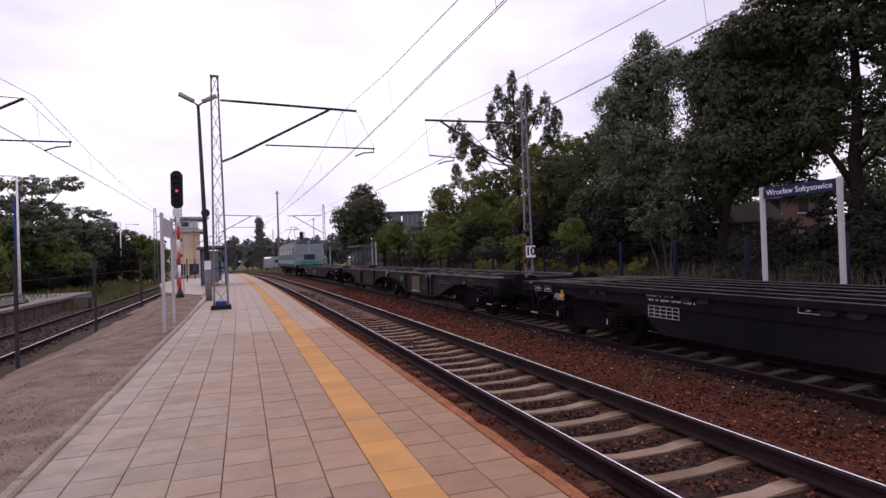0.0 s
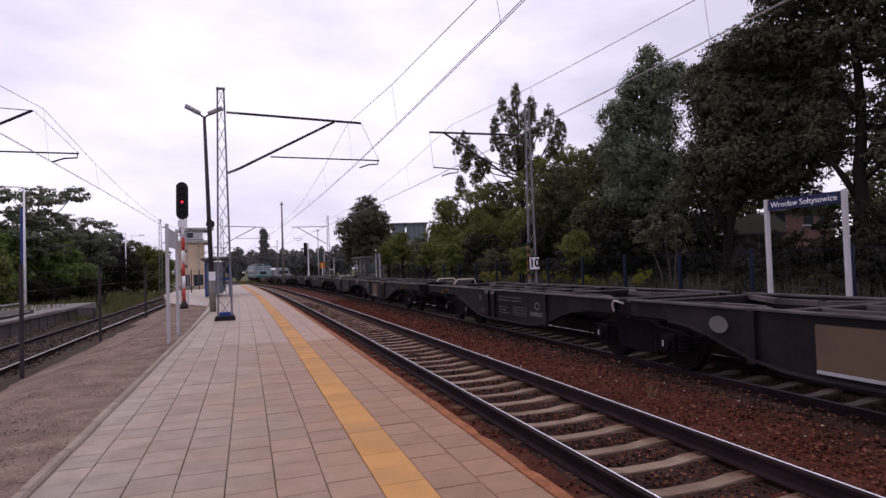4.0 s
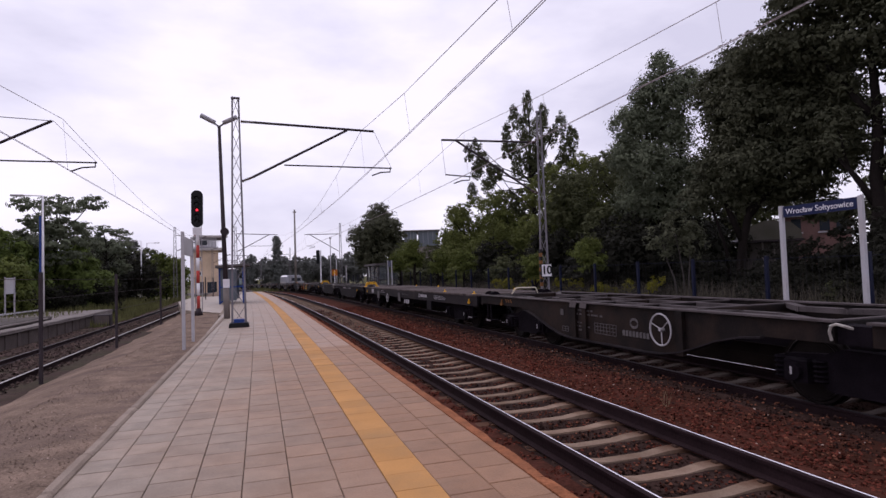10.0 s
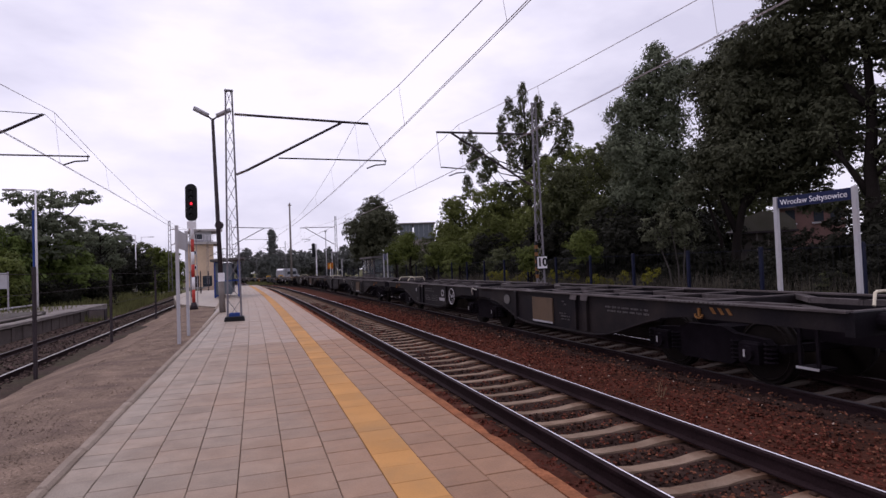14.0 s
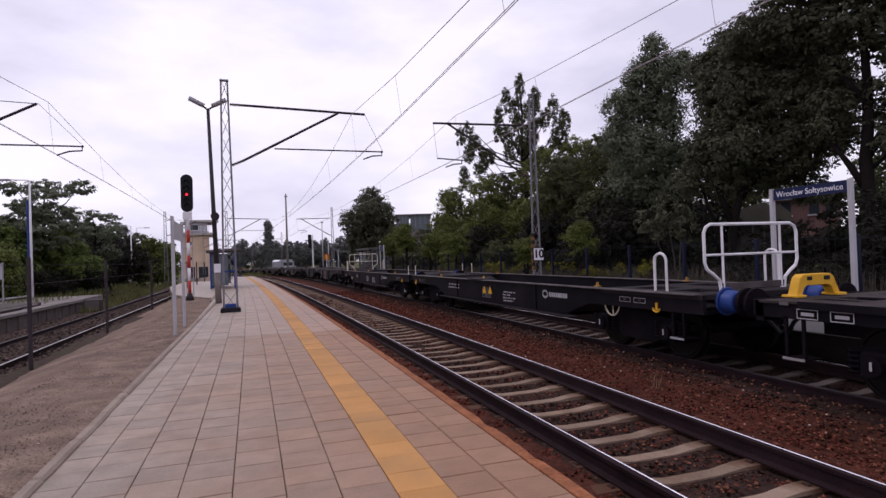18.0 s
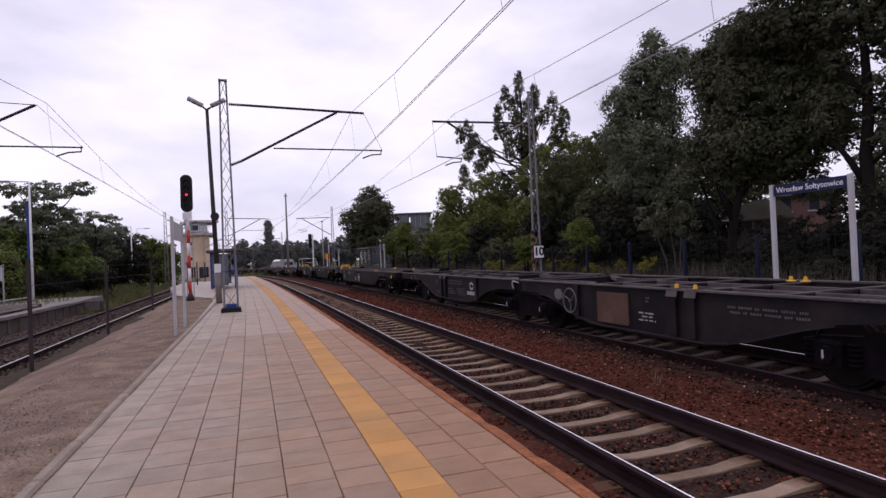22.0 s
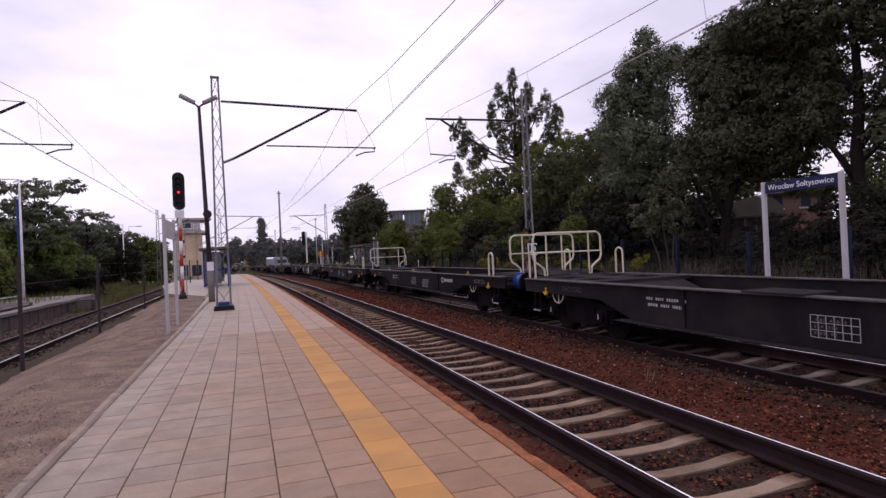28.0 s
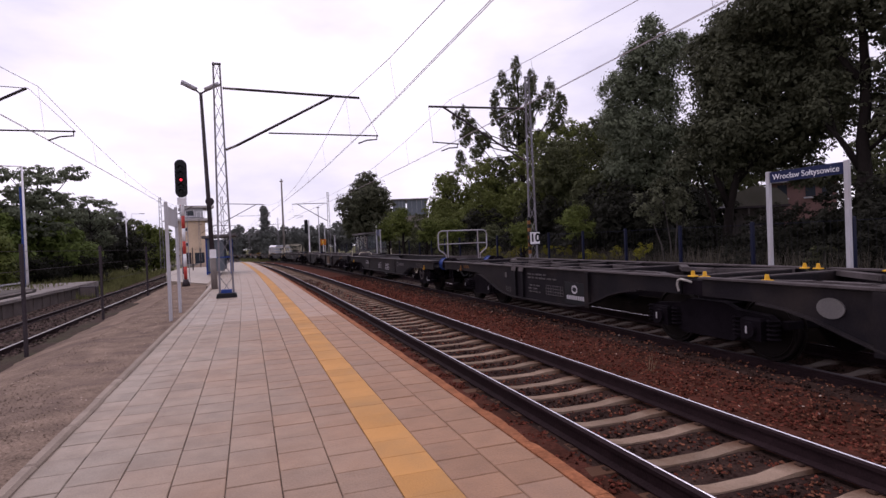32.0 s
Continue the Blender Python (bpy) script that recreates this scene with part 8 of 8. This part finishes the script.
def locomotive():
    """A four-axle electric locomotive, seen from behind."""
    t = thing("locomotive", "sea-green four-axle electric locomotive with grimy cab ends", "locomotive")
    L, w = 15.9, 1.5
    h = L / 2 - 0.55
    side = [(-w + 0.06, 1.0), (w - 0.06, 1.0), (w, 1.25), (w, 2.95), (w - 0.22, 3.45), (0.6, 3.72), (-0.6, 3.72), (-w + 0.22, 3.45), (-w, 2.95), (-w, 1.25)]
    part("body", Shape().prism(side, -h + 0.35, h - 0.35, "y"), M_LOCO, t)
    for d in (1, -1):
        a, b = d * (h - 0.35), d * h
        cab = Shape()
        lo = [(-w + 0.06, 1.0), (w - 0.06, 1.0), (w, 1.25), (w, 2.35), (-w, 2.35), (-w, 1.25)]
        cab.prism(lo, min(a, b), max(a, b), "y")
        part("nose", cab, M_LOCO_PALE, t)
        top = Shape().add([(-w, a, 2.35), (w, a, 2.35), (w, b, 2.35), (-w, b, 2.35), (-w + 0.1, a, 3.3), (w - 0.1, a, 3.3), (w - 0.1, a + d * 0.12, 3.3), (-w + 0.1, a + d * 0.12, 3.3)], [(0, 1, 2, 3), (4, 5, 6, 7), (0, 1, 5, 4), (1, 2, 6, 5), (2, 3, 7, 6), (3, 0, 4, 7)])
        part("cab_front", top, M_LOCO_PALE, t)
        for s in (-1, 1):
            win = Shape().add([(s * 0.08, b - d * 0.015, 2.45), (s * 1.32, b - d * 0.015, 2.45), (s * 1.28, a + d * 0.16, 3.2), (s * 0.08, a + d * 0.16, 3.2)], [(0, 1, 2, 3)])
            part("windscreen", win, M_CABGLASS, t)
            part("headlamp", Shape().disc((s * 1.12, b + d * 0.03, 1.75), 0.17, 0.08, "y", 16), M_SILVER, t)
            part("buffer", Shape().tube([(s * 0.87, b, 1.04), (s * 0.87, b + d * 0.5, 1.04)], 0.13, 12), M_BOGIE, t)
        part("nose_panel", Shape().box(-0.95, 0.95, min(b, b + d * 0.015), max(b, b + d * 0.015), 1.22, 1.55), M_TEAL, t, "bright teal panel on the nose")
        part("handrail", Shape().tube([(-1.2, b + d * 0.08, 1.62), (1.2, b + d * 0.08, 1.62)], 0.03, 6), M_SILVER, t)
        part("roof_lamp", Shape().disc((0, a, 3.5), 0.16, 0.3, "y", 14), M_SILVER, t)
        part("grille_panel", Shape().box(-0.55, 0.55, min(b, b + d * 0.02), max(b, b + d * 0.02), 1.7, 2.25), M_WINDOW, t)
        part("buffer_beam", Shape().box(-1.4, 1.4, min(b, b + d * 0.1), max(b, b + d * 0.1), 0.7, 1.2), M_RED if d > 0 else M_BOGIE, t)
    for k in range(6):
        for s in (-1, 1):
            y = -5.2 + k * 2.07
            part("side_window", Shape().box(s * w - 0.02, s * w + 0.02, y - 0.45, y + 0.45, 2.3, 2.85), M_WINDOW, t)
    for s in (-1, 1):
        part("band", Shape().box(s * w - 0.012, s * w + 0.012, -h + 0.4, h - 0.4, 1.35, 1.75), M_LOCO_PALE, t)
    part("underframe", Shape().box(-1.3, 1.3, -h + 0.2, h - 0.2, 0.75, 1.0), M_BOGIE, t)
    for y0 in (-4.25, 4.25):
        b = part("bogie", Shape().box(-1.2, -1.0, y0 - 2.2, y0 + 2.2, 0.45, 0.85, c=0.05).box(1.0, 1.2, y0 - 2.2, y0 + 2.2, 0.45, 0.85, c=0.05).box(-1, 1, y0 - 0.4, y0 + 0.4, 0.5, 0.8), M_BOGIE, t)
        for k in (-1.5, 1.5):
            part("wheelset", WHEELSET, None, b, at=pose(0, y0 + k, 0.48))
    part("roof_gear", Shape().box(-0.7, 0.7, -2.5, 2.5, 3.72, 3.95, c=0.05), M_ROOF, t)
    part("roof_skin", Shape().prism([(-w + 0.2, 3.47), (-0.6, 3.74), (0.6, 3.74), (w - 0.2, 3.47), (w - 0.24, 3.5), (0.6, 3.77), (-0.6, 3.77), (-w + 0.24, 3.5)], -h + 0.4, h - 0.4, "y"), M_ROOF, t, "sooty grey roof")
    for y in (-4.9, 4.9):
        pg = Shape().box(-0.7, 0.7, y - 0.5, y + 0.5, 3.72, 3.85)
        if y > 0:
            pg.tube([(-0.5, y, 3.85), (-0.4, y + 1.0, 4.6), (-0.2, y, 5.4)], 0.03, 5).tube([(0.5, y, 3.85), (0.4, y + 1.0, 4.6), (0.2, y, 5.4)], 0.03, 5).tube([(-0.9, y, 5.35), (-0.6, y, 5.42), (0.6, y, 5.42), (0.9, y, 5.35)], 0.03, 5)
        else:
            pg.tube([(-0.6, y - 0.8, 3.95), (0.6, y - 0.8, 3.95), (0.6, y + 0.8, 3.95), (-0.6, y + 0.8, 3.95), (-0.6, y - 0.8, 3.95)], 0.03, 5)
        part("pantograph", pg, M_DARKSTEEL, t)
    return t


# Each vehicle with the place of its middle along the line, before the run of the clip is added.
S = 1.016
TRAIN = []
GREY = "two-part black container wagon, empty, with a deep dusty frame"
TRAIN.append((locomotive(), 55.6))
TRAIN.append((single_wagon("skeletal flat wagon, empty, dusty black frame", 20.9 * S, seed=11, stand=False), 36.9))
TRAIN.append((deep_wagon(GREY, M_WAGON, ("grid",), ("oval", "panel"), 12), 14.0))
TRAIN.append((bar_wagon("two-part skeletal container wagon, empty, long rails on top", M_WAGON_NEW, seed=21), -9.7))
TRAIN.append((deep_wagon(GREY, M_WAGON, ("grid", "mark", "rails"), ("oval", "wheel", "panel", "rails"), 13), -32.4))
TRAIN.append((deep_wagon(GREY, M_WAGON, ("grid", "mark", "rails"), ("oval", "panel"), 14), -56.0))
TRAIN.append((deep_wagon("two-part black container wagon, empty, with orange brake wheel and flaps", M_WAGON_NEW, ("fronttable",), ("emblem",), 15, True), -78.9))
TRAIN.append((bar_wagon("two-part skeletal container wagon, empty, with a raised yellow trestle", M_WAGON_NEW, stand=True, seed=22), -101.9))
TRAIN.append((plank_wagon("flat wagon with a worn boarded deck and yellow trestle", 18.35 * S), -122.7))
TRAIN.append((deep_wagon(GREY, M_WAGON_BROWN, ("grid", "mark", "wheel", "rails"), ("oval", "panel", "rails"), 16), -143.0))
TRAIN.append((deep_wagon(GREY, M_WAGON, ("grid", "mark", "rails"), ("oval", "wheel", "panel", "rails"), 17), -165.7))
TRAIN.append((deep_wagon(GREY, M_WAGON, ("grid", "bigmark", "wheel", "rails"), ("oval", "panel", "rails"), 18), -189.0))
TRAIN.append((deep_wagon(GREY, M_WAGON, ("grid", "mark", "rails"), ("oval", "wheel", "panel"), 19), -212.8))
TRAIN.append((pocket_wagon("black pocket wagon, empty, with a white end railing", True, railing=M_CREAM, seed=31), -232.7))
TRAIN.append((pocket_wagon("black pocket wagon, empty, with warning triangles and a white end railing", False, railing=M_WHITE, seed=32, triangles=True), -248.8))
TRAIN.append((bar_wagon("two-part skeletal container wagon, empty, with a raised yellow trestle", M_WAGON_NEW, stand=True, wheel=True, seed=23), -268.6))
TRAIN.append((single_wagon("skeletal flat wagon, empty, with a raised yellow trestle", 17.8 * S), -289.4))
TRAIN.append((deep_wagon(GREY, M_WAGON, ("grid", "bigmark"), ("oval", "wheel", "panel"), 24), -310.3))
TRAIN.append((bar_wagon("two-part sooty skeletal container wagon, empty", M_WAGON_BROWN, wheel=False, hoses=True, seed=25), -333.9))
TRAIN.append((deep_wagon("two-part black container wagon, empty, with a white poster panel", M_WAGON_NEW, ("fronttable",), ("poster",), 26, True), -357.85))
TRAIN.append((pocket_wagon("black pocket wagon, empty, with slim stanchions", False, railing=M_CREAM, seed=33), -377.8))
TRAIN.append((pocket_wagon("black pocket wagon, empty, with a cream end railing", False, railing=M_CREAM, seed=34), -394.4))
TRAIN.append((pocket_wagon("dusty black pocket wagon, empty, with a cream end railing", True, paint=M_WAGON, railing=M_CREAM, seed=35), -411.0))
TRAIN.append((deep_wagon(GREY, M_WAGON, ("grid", "mark", "wheel", "rails"), ("oval", "panel", "rails"), 27), -431.3))
TRAIN.append((pocket_wagon("black pocket wagon, empty, with a white end railing", False, paint=M_WAGON, railing=M_STEELPAINT, seed=36), -451.6))
TRAIN.append((deep_wagon(GREY, M_WAGON, ("grid", "plate"), ("oval", "panel"), 28), -471.7))
TRAIN.append((deep_wagon(GREY, M_WAGON, ("grid", "mark"), ("oval", "panel"), 29), -495.4))

for ob in bpy.data.objects:
    if ob.name.split(".")[0] in ("lettering", "wagon_number", "poster_print", "hazard_stripes", "operator_name"):
        ob["kind"] = "stuff"

build_platform()


def motions():
    """The train draws away along the far track, gaining a little speed."""
    ys = [-600.0 + k for k in range(1500)]
    run = [ys[0]]
    for y in ys[1:]:
        run.append(run[-1] + math.hypot(1.0, math.tan(bend(y - 0.5)[1])))
    base = float(np.interp(0.0, ys, run))
    for vehicle, s0 in TRAIN:
        rows = []
        for k in range(33):
            y = S * (s0 + 14.62 * k + 0.0421 * (k - 16) ** 2)
            rows.append((float(k), on_line(TRACK_2, float(np.interp(y + base, run, ys)), RAIL)))
        walk(vehicle, rows)


motions()
